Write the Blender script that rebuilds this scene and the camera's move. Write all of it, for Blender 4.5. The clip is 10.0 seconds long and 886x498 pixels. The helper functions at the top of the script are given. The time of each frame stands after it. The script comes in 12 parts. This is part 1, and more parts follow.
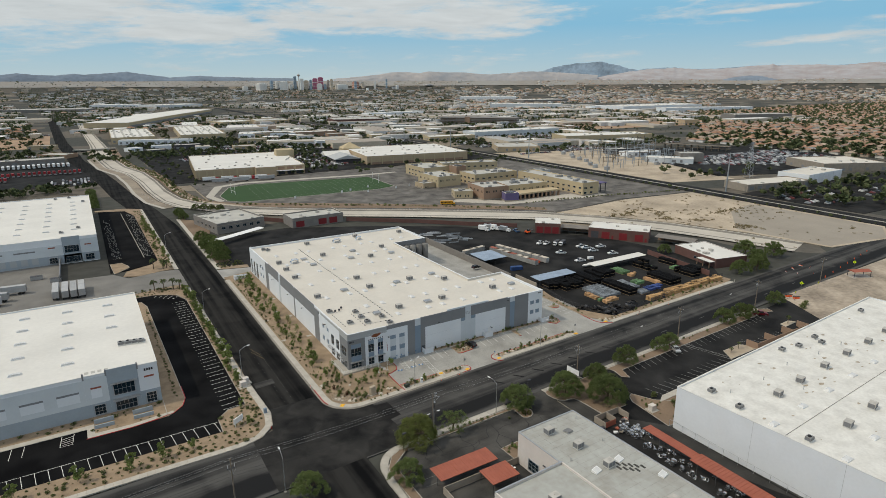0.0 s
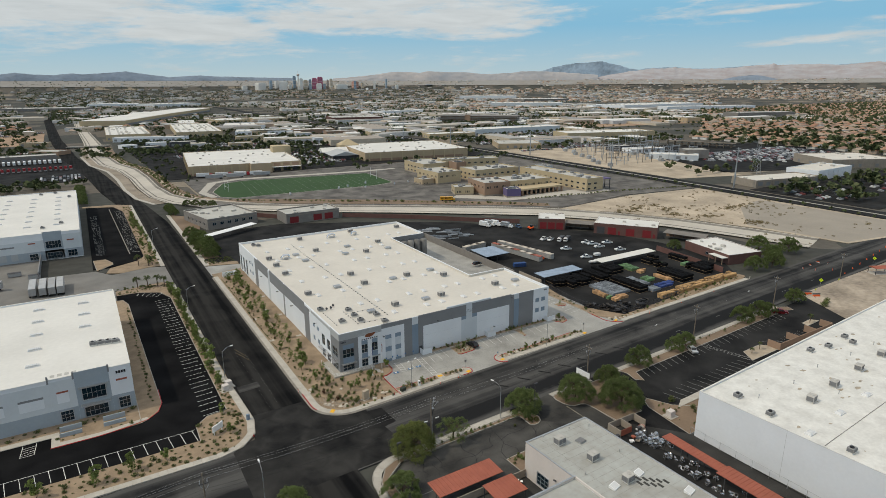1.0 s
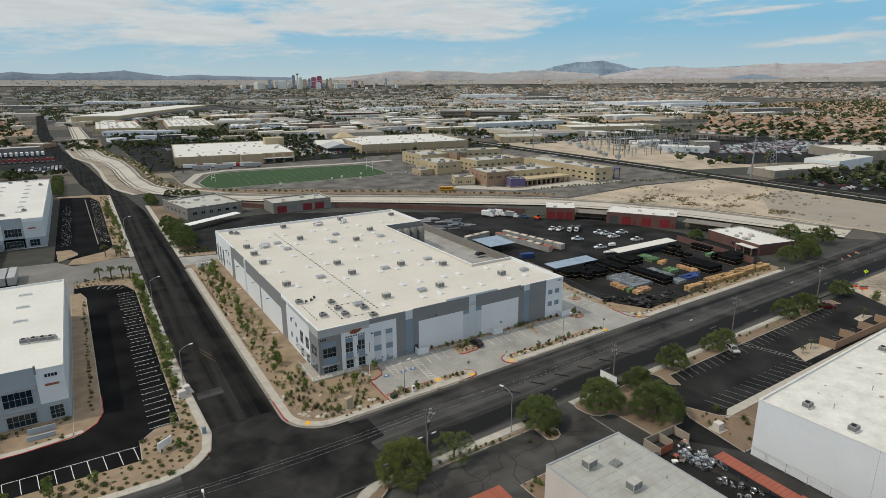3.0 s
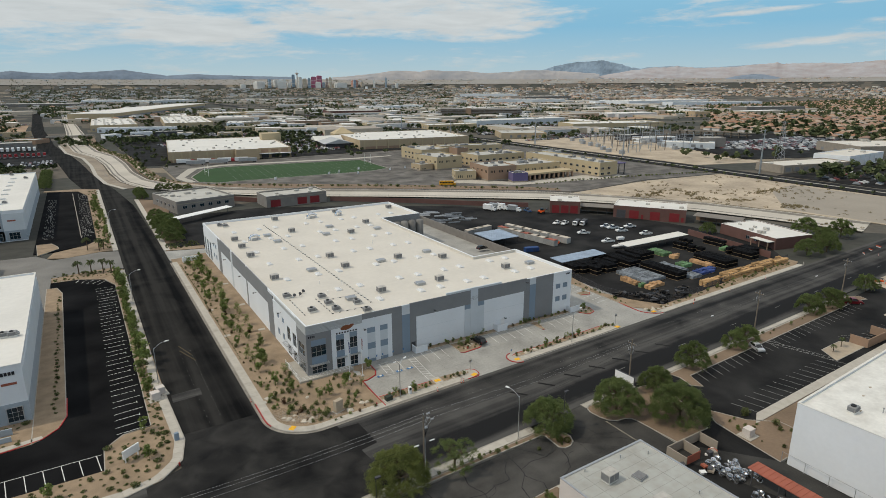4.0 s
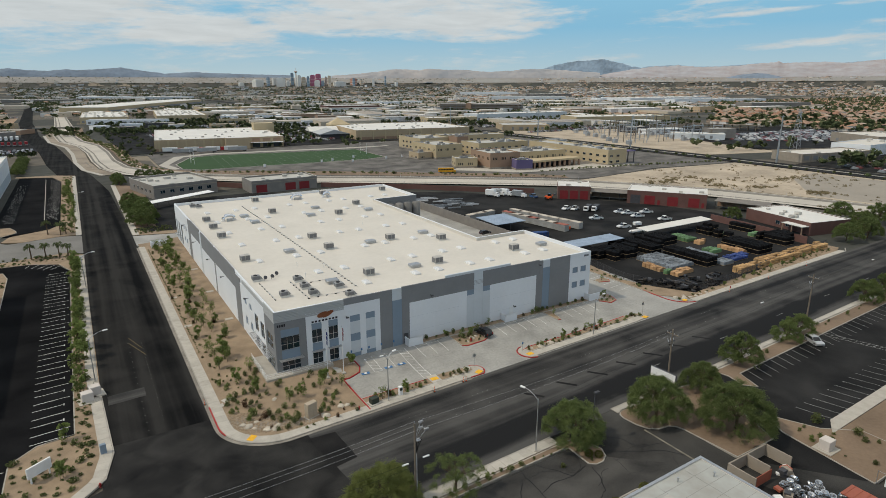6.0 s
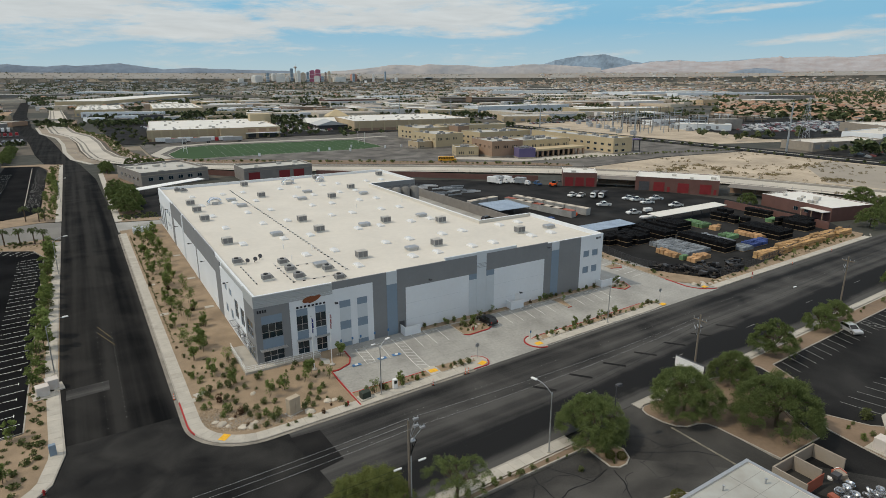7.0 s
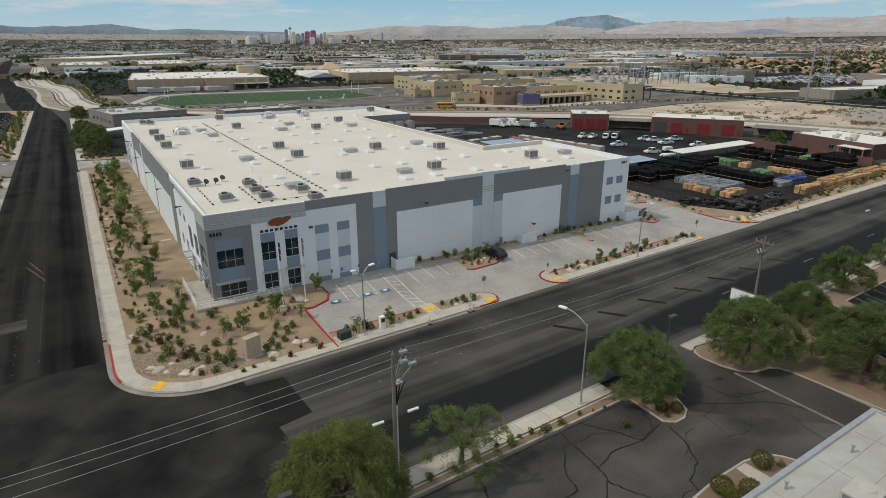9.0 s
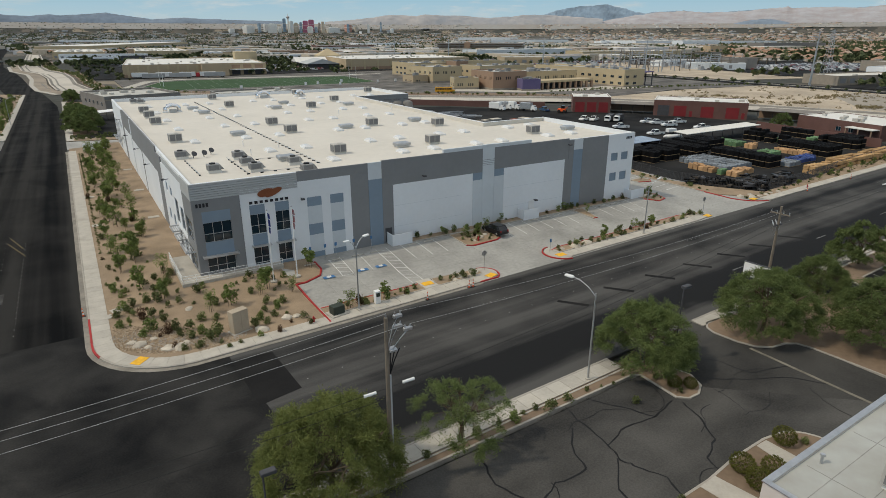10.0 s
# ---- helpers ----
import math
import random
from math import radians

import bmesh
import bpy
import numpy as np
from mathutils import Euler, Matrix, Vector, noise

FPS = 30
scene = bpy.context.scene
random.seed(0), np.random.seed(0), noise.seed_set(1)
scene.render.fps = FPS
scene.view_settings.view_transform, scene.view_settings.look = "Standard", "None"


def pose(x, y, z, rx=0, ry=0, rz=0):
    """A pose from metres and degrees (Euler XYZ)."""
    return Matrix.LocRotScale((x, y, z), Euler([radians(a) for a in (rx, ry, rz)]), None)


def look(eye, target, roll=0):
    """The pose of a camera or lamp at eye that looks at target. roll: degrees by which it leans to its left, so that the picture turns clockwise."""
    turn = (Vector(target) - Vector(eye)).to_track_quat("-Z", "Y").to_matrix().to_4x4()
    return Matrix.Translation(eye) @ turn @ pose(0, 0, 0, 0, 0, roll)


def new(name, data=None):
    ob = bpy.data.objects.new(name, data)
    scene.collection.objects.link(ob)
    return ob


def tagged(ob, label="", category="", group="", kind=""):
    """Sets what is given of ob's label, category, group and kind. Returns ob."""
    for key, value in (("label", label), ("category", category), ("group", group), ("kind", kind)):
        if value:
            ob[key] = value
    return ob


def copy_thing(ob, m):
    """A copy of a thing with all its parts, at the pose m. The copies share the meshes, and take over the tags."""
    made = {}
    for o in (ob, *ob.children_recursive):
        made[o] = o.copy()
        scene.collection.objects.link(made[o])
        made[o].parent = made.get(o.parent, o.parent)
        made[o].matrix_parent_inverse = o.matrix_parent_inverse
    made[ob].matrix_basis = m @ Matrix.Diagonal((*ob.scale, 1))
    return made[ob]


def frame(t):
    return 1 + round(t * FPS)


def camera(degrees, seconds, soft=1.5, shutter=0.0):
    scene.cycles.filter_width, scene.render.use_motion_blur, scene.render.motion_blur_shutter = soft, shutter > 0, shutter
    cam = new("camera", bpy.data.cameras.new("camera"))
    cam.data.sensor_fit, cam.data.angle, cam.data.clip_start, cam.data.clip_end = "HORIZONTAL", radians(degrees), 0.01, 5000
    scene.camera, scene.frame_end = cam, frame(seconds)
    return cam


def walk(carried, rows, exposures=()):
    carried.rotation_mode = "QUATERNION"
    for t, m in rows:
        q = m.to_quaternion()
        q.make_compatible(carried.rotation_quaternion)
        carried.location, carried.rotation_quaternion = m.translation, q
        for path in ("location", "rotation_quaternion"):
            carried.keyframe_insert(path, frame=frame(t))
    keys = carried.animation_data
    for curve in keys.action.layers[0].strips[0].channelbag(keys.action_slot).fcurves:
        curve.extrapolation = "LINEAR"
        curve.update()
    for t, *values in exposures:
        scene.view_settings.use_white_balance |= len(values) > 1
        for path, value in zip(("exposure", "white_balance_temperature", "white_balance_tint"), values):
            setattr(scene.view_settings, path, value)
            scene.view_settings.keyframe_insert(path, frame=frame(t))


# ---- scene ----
cam = camera(73.7, 10.0, soft=0.6)
PATH = [
    (0, (-64.018, -162.681, 90.316), (-63.013, -161.04, 89.772), -0.2),
    (2.5, (-47.011, -135.743, 74.949), (-46.005, -134.101, 74.409), -0.2),
    (4.5, (-34.846, -116.189, 62.753), (-33.839, -114.546, 62.216), -0.1),
    (5.5, (-29.269, -107.17, 56.904), (-28.26, -105.528, 56.369), 0.0),
    (7, (-20.859, -93.974, 47.548), (-19.854, -92.334, 47.0), -0.1),
    (7.5, (-18.416, -89.918, 44.314), (-17.411, -88.282, 43.756), -0.1),
    (8, (-16.028, -86.11, 41.166), (-15.026, -84.481, 40.58), -0.1),
    (8.5, (-13.843, -82.469, 37.917), (-12.846, -80.851, 37.294), -0.0),
    (9, (-12.298, -79.857, 34.595), (-11.307, -78.249, 33.94), -0.1),
    (9.5, (-11.084, -78.034, 32.365), (-10.095, -76.434, 31.685), -0.0),
    (10, (-10.772, -77.44, 30.984), (-9.782, -75.842, 30.301), 0.0),
]
walk(cam, [(t, look(eye, target, roll)) for t, eye, target, roll in PATH], exposures=[(0.0, 0.0, 7550, 8), (10.0, 0.0, 7550, 8)])

# ---- daylight: hazy sun over the west side, thin streaked cloud ----
SUN_AZ, SUN_EL = radians(-72.0), radians(50.0)
world = bpy.data.worlds.new("desert_sky")
scene.world = world
world.use_nodes = True
wn, wl = world.node_tree.nodes, world.node_tree.links
wn.clear()
w_out = wn.new("ShaderNodeOutputWorld")
w_bg = wn.new("ShaderNodeBackground")
w_bg.inputs["Strength"].default_value = 0.15
sky = wn.new("ShaderNodeTexSky")
sky.sky_type = "NISHITA"
sky.sun_disc = False
sky.sun_elevation, sky.sun_rotation = SUN_EL, SUN_AZ
sky.air_density, sky.dust_density, sky.ozone_density = 1.0, 0.5, 3.0
w_co = wn.new("ShaderNodeTexCoord")
w_sep = wn.new("ShaderNodeSeparateXYZ")
wl.new(w_co.outputs["Generated"], w_sep.inputs[0])


def wmath(op, a, b=0.0):
    n = wn.new("ShaderNodeMath")
    n.operation = op
    for k, v in enumerate((a, b)):
        if isinstance(v, (int, float)):
            n.inputs[k].default_value = v
        else:
            wl.new(v, n.inputs[k])
    return n.outputs[0]


# thin cloud: streaked noise over heading and height above the horizon, gathered into banks and wisps
w_az = wmath("MULTIPLY", wmath("ARCTAN2", w_sep.outputs["X"], w_sep.outputs["Y"]), 57.2958)
w_el = wmath("MULTIPLY", wmath("ARCSINE", w_sep.outputs["Z"]), 57.2958)


def w_texture(su, sv, shift, scale, detail, rough, bend=0.0):
    com = wn.new("ShaderNodeCombineXYZ")
    wl.new(wmath("MULTIPLY", w_az, su), com.inputs[0])
    wl.new(wmath("ADD", wmath("MULTIPLY", w_el, sv), wmath("MULTIPLY", w_az, bend)), com.inputs[1])
    com.inputs[2].default_value = shift
    n = wn.new("ShaderNodeTexNoise")
    n.inputs["Scale"].default_value, n.inputs["Detail"].default_value, n.inputs["Roughness"].default_value = scale, detail, rough
    n.inputs["Distortion"].default_value = 0.35
    wl.new(com.outputs[0], n.inputs["Vector"])
    return n.outputs["Fac"]


# banks of cloud: heading, height, half width, half height, lean, weight
BANKS = ((-1.0, 6.4, 13.0, 3.6, -0.03, 1.2), (8.0, 5.0, 10.5, 2.6, -0.08, 1.05), (27.0, 6.1, 19.0, 2.4, 0.005, 1.05), (12.0, 2.9, 8.0, 1.2, -0.02, 0.55), (36.0, 4.0, 6.0, 0.6, 0.02, 0.25),
         (57.5, 7.0, 6.0, 0.40, 0.085, 0.85), (58.5, 5.6, 4.0, 0.26, 0.06, 0.55), (67.0, 6.1, 4.0, 0.30, 0.04, 0.6), (67.5, 4.5, 3.6, 0.32, 0.02, 0.45), (62.0, 3.2, 7.0, 0.42, 0.05, 0.40), (46.5, 7.3, 4.0, 0.35, 0.05, 0.5),
         # banks out of view; the overhead one is added to brighten the fill
         (20.0, 17.0, 60.0, 7.5, 0.0, 0.9), (-110.0, 24.0, 90.0, 18.0, 0.0, 0.9), (130.0, 24.0, 80.0, 18.0, 0.0, 0.9), (0.0, 68.0, 400.0, 42.0, 0.0, 1.5))
w_bank = None
for hd_, el_, wa_, we_, lean, weight in BANKS:
    du = wmath("SUBTRACT", w_az, hd_)
    dv = wmath("DIVIDE", wmath("SUBTRACT", wmath("SUBTRACT", w_el, el_), wmath("MULTIPLY", du, lean)), we_)
    du = wmath("DIVIDE", du, wa_)
    hump = wmath("MULTIPLY", wmath("MAXIMUM", wmath("SUBTRACT", 1.0, wmath("ADD", wmath("MULTIPLY", du, du), wmath("MULTIPLY", dv, dv))), -0.6), weight)
    w_bank = hump if w_bank is None else wmath("MAXIMUM", w_bank, hump)
w_body = wmath("ADD", wmath("MULTIPLY", w_texture(0.10, 0.62, 3.0, 1.0, 8.0, 0.62, -0.02), 1.9), wmath("MULTIPLY", w_texture(0.55, 2.4, 8.0, 1.0, 6.0, 0.65), 0.6))
w_cover = wn.new("ShaderNodeMapRange")
w_cover.interpolation_type = "SMOOTHSTEP"
w_cover.inputs["From Min"].default_value, w_cover.inputs["From Max"].default_value = 1.20, 1.80
wl.new(wmath("ADD", w_body, wmath("MULTIPLY", w_bank, 0.62)), w_cover.inputs["Value"])
w_mix = wn.new("ShaderNodeMixRGB")
w_lit = wn.new("ShaderNodeCombineXYZ")
# cloud made brighter with height, lifting the fill from the unseen part
w_high = wmath("ADD", wmath("MULTIPLY", w_texture(0.22, 1.5, 5.0, 1.0, 7.0, 0.6), 1.8), wmath("ADD", wmath("MULTIPLY", w_sep.outputs["Z"], 1.6), 3.25))
for k, c in enumerate((0.92, 1.0, 1.12)):
    wl.new(wmath("MULTIPLY", w_high, c), w_lit.inputs[k])
wl.new(w_lit.outputs[0], w_mix.inputs["Color2"])
wl.new(wmath("MULTIPLY", w_cover.outputs[0], 0.86), w_mix.inputs["Fac"])
w_tint = wn.new("ShaderNodeMixRGB")
w_tint.blend_type = "MULTIPLY"
w_tint.inputs["Fac"].default_value = 1.0
w_tint.inputs["Color2"].default_value = (0.62, 0.93, 1.10, 1)
wl.new(sky.outputs[0], w_tint.inputs["Color1"])
w_haze = wn.new("ShaderNodeMixRGB")
w_grad = wn.new("ShaderNodeMixRGB")
w_grad.inputs["Color1"].default_value, w_grad.inputs["Color2"].default_value = (2.95, 3.9, 4.65, 1), (1.4, 3.25, 5.1, 1)
w_rise = wn.new("ShaderNodeMapRange")
w_rise.inputs["From Max"].default_value = 0.085
wl.new(w_sep.outputs["Z"], w_rise.inputs["Value"])
wl.new(w_rise.outputs[0], w_grad.inputs["Fac"])
wl.new(w_grad.outputs[0], w_haze.inputs["Color2"])
w_low = wn.new("ShaderNodeMapRange")
w_low.inputs["From Min"].default_value, w_low.inputs["From Max"].default_value = 0.10, 0.35
w_low.inputs["To Min"].default_value, w_low.inputs["To Max"].default_value = 1.0, 0.0
wl.new(w_sep.outputs["Z"], w_low.inputs["Value"])
wl.new(wmath("POWER", w_low.outputs[0], 1.3), w_haze.inputs["Fac"])
wl.new(w_tint.outputs[0], w_haze.inputs["Color1"])
wl.new(w_haze.outputs[0], w_mix.inputs["Color1"])
wl.new(w_mix.outputs[0], w_bg.inputs["Color"])
wl.new(w_bg.outputs[0], w_out.inputs["Surface"])

sun_data = bpy.data.lights.new("sun", "SUN")
sun_data.energy, sun_data.angle, sun_data.color = 1.8, radians(1.5), (1.0, 0.955, 0.89)
sun = new("sun", sun_data)
sun_dir = Vector((math.sin(SUN_AZ) * math.cos(SUN_EL), math.cos(SUN_AZ) * math.cos(SUN_EL), math.sin(SUN_EL)))
sun.matrix_world = look(sun_dir * 300, (0, 0, 0))

# ---- materials ----
def paint(name, col, rough=0.8, var=0.12, scale=0.35, fine=6.0, bump=0.0, metal=0.0, each=0.0, hue=None, spec=0.3, stretch=(1, 1, 1)):
    """A worn surface: colour drifts at two scales in metres; each: spread from object to object."""
    m = bpy.data.materials.new(name)
    m.use_nodes = True
    n, l = m.node_tree.nodes, m.node_tree.links
    b = n["Principled BSDF"]
    b.inputs["Roughness"].default_value, b.inputs["Metallic"].default_value = rough, metal
    b.inputs["Specular IOR Level"].default_value = spec
    geo = n.new("ShaderNodeNewGeometry")
    mp = n.new("ShaderNodeMapping")
    mp.inputs["Scale"].default_value = stretch
    l.new(geo.outputs["Position"], mp.inputs[0])
    t1, t2 = n.new("ShaderNodeTexNoise"), n.new("ShaderNodeTexNoise")
    t1.inputs["Scale"].default_value, t1.inputs["Detail"].default_value = scale, 5.0
    t2.inputs["Scale"].default_value, t2.inputs["Detail"].default_value = fine, 4.0
    l.new(mp.outputs[0], t1.inputs["Vector"]), l.new(mp.outputs[0], t2.inputs["Vector"])
    add = n.new("ShaderNodeMath")
    add.operation = "MULTIPLY_ADD"
    l.new(t2.outputs["Fac"], add.inputs[0])
    add.inputs[1].default_value = 0.5
    l.new(t1.outputs["Fac"], add.inputs[2])
    rng = n.new("ShaderNodeMapRange")
    rng.inputs["From Min"].default_value, rng.inputs["From Max"].default_value = 0.5, 1.0
    l.new(add.outputs[0], rng.inputs["Value"])
    mix = n.new("ShaderNodeMixRGB")
    c2 = hue or col
    mix.inputs["Color1"].default_value = (*[max(0, c * (1 - var)) for c in col], 1)
    mix.inputs["Color2"].default_value = (*[min(1, c * (1 + var)) for c in c2], 1)
    l.new(rng.outputs[0], mix.inputs["Fac"])
    out = mix.outputs[0]
    if each:
        oi = n.new("ShaderNodeObjectInfo")
        hs = n.new("ShaderNodeHueSaturation")
        r2 = n.new("ShaderNodeMapRange")
        r2.inputs["To Min"].default_value, r2.inputs["To Max"].default_value = 1 - each, 1 + each
        l.new(oi.outputs["Random"], r2.inputs["Value"])
        l.new(r2.outputs[0], hs.inputs["Value"])
        l.new(out, hs.inputs["Color"])
        out = hs.outputs[0]
    l.new(out, b.inputs["Base Color"])
    if bump:
        bp = n.new("ShaderNodeBump")
        bp.inputs["Strength"].default_value, bp.inputs["Distance"].default_value = 0.6, bump
        l.new(add.outputs[0], bp.inputs["Height"])
        l.new(bp.outputs[0], b.inputs["Normal"])
    return m


def island_paint(name, cols, rough=0.85, spec=0.2):
    """Colour picked by chance for each separate piece of a joined mesh."""
    m = bpy.data.materials.new(name)
    m.use_nodes = True
    n, l = m.node_tree.nodes, m.node_tree.links
    b = n["Principled BSDF"]
    b.inputs["Roughness"].default_value = rough
    b.inputs["Specular IOR Level"].default_value = spec
    geo = n.new("ShaderNodeNewGeometry")
    ramp = n.new("ShaderNodeValToRGB")
    ramp.color_ramp.interpolation = "CONSTANT"
    e = ramp.color_ramp.elements
    while len(e) < len(cols):
        e.new(0.5)
    for k, c in enumerate(cols):
        e[k].position, e[k].color = k / len(cols), (*c, 1)
    l.new(geo.outputs["Random Per Island"], ramp.inputs[0])
    t1 = n.new("ShaderNodeTexNoise")
    t1.inputs["Scale"].default_value = 0.4
    l.new(geo.outputs["Position"], t1.inputs["Vector"])
    r2 = n.new("ShaderNodeMapRange")
    r2.inputs["To Min"].default_value, r2.inputs["To Max"].default_value = 0.75, 1.25
    l.new(t1.outputs["Fac"], r2.inputs["Value"])
    hs = n.new("ShaderNodeHueSaturation")
    l.new(r2.outputs[0], hs.inputs["Value"]), l.new(ramp.outputs[0], hs.inputs["Color"])
    l.new(hs.outputs[0], b.inputs["Base Color"])
    return m


def glass(name, tint=(0.02, 0.03, 0.04), rough=0.06):
    m = bpy.data.materials.new(name)
    m.use_nodes = True
    b = m.node_tree.nodes["Principled BSDF"]
    b.inputs["Base Color"].default_value = (*tint, 1)
    b.inputs["Roughness"].default_value = rough
    b.inputs["Specular IOR Level"].default_value = 0.6
    return m


# ---- mesh tools ----
class Geo:
    """Vertices and faces gathered for one mesh."""

    def __init__(self):
        self.v, self.f, self.m = [], [], []

    def add(self, verts, faces, mi=0):
        k = len(self.v)
        self.v += [tuple(p) for p in verts]
        self.f += [tuple(k + i for i in f) for f in faces]
        self.m += [mi] * len(faces)
        return self

    def box(self, x0, y0, z0, x1, y1, z1, mi=0):
        return self.add([(x0, y0, z0), (x1, y0, z0), (x1, y1, z0), (x0, y1, z0), (x0, y0, z1), (x1, y0, z1), (x1, y1, z1), (x0, y1, z1)],
                        [(3, 2, 1, 0), (4, 5, 6, 7), (0, 1, 5, 4), (1, 2, 6, 5), (2, 3, 7, 6), (3, 0, 4, 7)], mi)

    def bevel_box(self, x0, y0, z0, x1, y1, z1, e, mi=0):
        """A box whose upper and upright edges are chamfered by e."""
        a = [(x0 + e, y0), (x1 - e, y0), (x1, y0 + e), (x1, y1 - e), (x1 - e, y1), (x0 + e, y1), (x0, y1 - e), (x0, y0 + e)]
        cx, cy = (x0 + x1) / 2, (y0 + y1) / 2
        kx, ky = 1 - 2 * e / max(x1 - x0, 1e-6), 1 - 2 * e / max(y1 - y0, 1e-6)
        v = [(x, y, z0) for x, y in a] + [(x, y, z1 - e) for x, y in a] + [(cx + (x - cx) * kx, cy + (y - cy) * ky, z1) for x, y in a]
        f = [tuple(range(7, -1, -1)), tuple(range(16, 24))]
        for r in (0, 8):
            f += [(r + i, r + (i + 1) % 8, r + 8 + (i + 1) % 8, r + 8 + i) for i in range(8)]
        return self.add(v, f, mi)

    def prism(self, poly, z0, z1, mi=0, zf=None):
        """A flat plate over the outline poly (counter-clockwise); zf lifts each corner to the ground."""
        n = len(poly)
        g = zf or (lambda x, y: 0.0)
        v = [(x, y, z0 + g(x, y)) for x, y in poly] + [(x, y, z1 + g(x, y)) for x, y in poly]
        return self.add(v, [tuple(range(n - 1, -1, -1)), tuple(range(n, 2 * n))] + [(i, (i + 1) % n, n + (i + 1) % n, n + i) for i in range(n)], mi)

    def cyl(self, p0, p1, r0, r1=None, n=8, mi=0, cap=True):
        p0, p1 = Vector(p0), Vector(p1)
        r1 = r0 if r1 is None else r1
        q = (p1 - p0).to_track_quat("Z", "Y")
        ring = [q @ Vector((math.cos(2 * math.pi * i / n), math.sin(2 * math.pi * i / n), 0)) for i in range(n)]
        v = [p0 + r0 * c for c in ring] + [p1 + r1 * c for c in ring]
        f = [(i, (i + 1) % n, n + (i + 1) % n, n + i) for i in range(n)]
        if cap:
            f += [tuple(range(n - 1, -1, -1)), tuple(range(n, 2 * n))]
        return self.add(v, f, mi)

    def tube(self, pts, r, n=6, mi=0):
        """One unbroken round tube along pts."""
        p = [Vector(q) for q in pts]
        v, f = [], []
        for i, q in enumerate(p):
            d = (p[min(i + 1, len(p) - 1)] - p[max(i - 1, 0)]).normalized()
            side = d.cross(Vector((0, 0, 1)) if abs(d.z) < 0.9 else Vector((1, 0, 0))).normalized()
            up = side.cross(d)
            v += [q + r * (math.cos(2 * math.pi * k / n) * side + math.sin(2 * math.pi * k / n) * up) for k in range(n)]
        for i in range(len(p) - 1):
            f += [(i * n + (k + 1) % n, i * n + k, (i + 1) * n + k, (i + 1) * n + (k + 1) % n) for k in range(n)]
        f += [tuple(range(n)), tuple(range(len(v) - 1, len(v) - n - 1, -1))]
        return self.add(v, f, mi)

    def dome(self, x, y, z, rx, ry, h, n=10, rings=3, mi=0):
        v, f = [], []
        for k in range(rings):
            a = math.pi / 2 * k / rings
            v += [(x + rx * math.cos(a) * math.cos(2 * math.pi * i / n), y + ry * math.cos(a) * math.sin(2 * math.pi * i / n), z + h * math.sin(a)) for i in range(n)]
        v.append((x, y, z + h))
        for k in range(rings - 1):
            f += [(k * n + i, k * n + (i + 1) % n, (k + 1) * n + (i + 1) % n, (k + 1) * n + i) for i in range(n)]
        f += [((rings - 1) * n + i, (rings - 1) * n + (i + 1) % n, rings * n) for i in range(n)]
        return self.add(v, f, mi)

    def rot(self, x, y, a, z=0.0):
        """Turn all by a degrees about the upright axis and move."""
        c, s = math.cos(radians(a)), math.sin(radians(a))
        self.v = [(x + c * p[0] - s * p[1], y + s * p[0] + c * p[1], z + p[2]) for p in self.v]
        return self

    def merge(self, g):
        return self.add(g.v, g.f, 0) if not g.m or max(g.m) == 0 else self._mm(g)

    def _mm(self, g):
        k = len(self.v)
        self.v += g.v
        self.f += [tuple(k + i for i in f) for f in g.f]
        self.m += g.m
        return self


def mesh(name, geo, mats, smooth=False):
    me = bpy.data.meshes.new(name)
    me.from_pydata(geo.v, [], geo.f)
    mats = mats if isinstance(mats, (list, tuple)) else [mats]
    for m in mats:
        me.materials.append(m)
    if len(mats) > 1:
        me.polygons.foreach_set("material_index", geo.m)
    if smooth:
        me.polygons.foreach_set("use_smooth", [True] * len(me.polygons))
    me.update()
    return me


def part(name, geo, mats, parent, label="", smooth=False, at=None):
    ob = new(name, mesh(name, geo, mats, smooth) if isinstance(geo, Geo) else geo)
    ob.parent = parent
    if at is not None:
        ob.location = at
    if label:
        tagged(ob, label=label)
    return ob


def thing(name, label, category, group="", kind="", at=(0, 0, 0), turn=0.0, geo=None, mats=None, smooth=False):
    ob = new(name, mesh(name, geo, mats, smooth) if geo else None)
    ob.location = at
    ob.rotation_euler = (0, 0, radians(turn))
    return tagged(ob, label, category, group, kind)


def smoothstep(a, b, x):
    t = min(1.0, max(0.0, (x - a) / (b - a)))
    return t * t * (3 - 2 * t)


# ---- lie of the land ----
def kerb_n(x):
    return -20.2 + 0.048 * x


def kerb_s(x):
    return -43.0 + 0.048 * x


def rise(r):
    """The valley floor climbs slowly far off, and faster at the foot of the mountains."""
    return 39.0 * min(1.0, max(0.0, (r - 3000) / 1550)) ** 1.3 + 60.0 * smoothstep(4330, 4700, r)


def land(x, y):
    """Height of the finished ground: the warehouse stands on a pad, the valley rises far off."""
    dx, dy = max(0 - x, 0, x - 80.5), max(0 - y, 0, y - 122)
    pad = 0.8 * (1 - smoothstep(1.5, 12.0, math.hypot(dx, dy)))
    r = math.hypot(x, y)
    return pad + rise(r)


def face_map(plane, c):
    """Turns (along, depth behind the face, height) into a place, for a face that looks along plane at coordinate c."""
    return {"y-": lambda u, d, z: (u, c + d, z), "y+": lambda u, d, z: (u, c - d, z),
            "x-": lambda u, d, z: (c + d, u, z), "x+": lambda u, d, z: (c - d, u, z)}[plane]


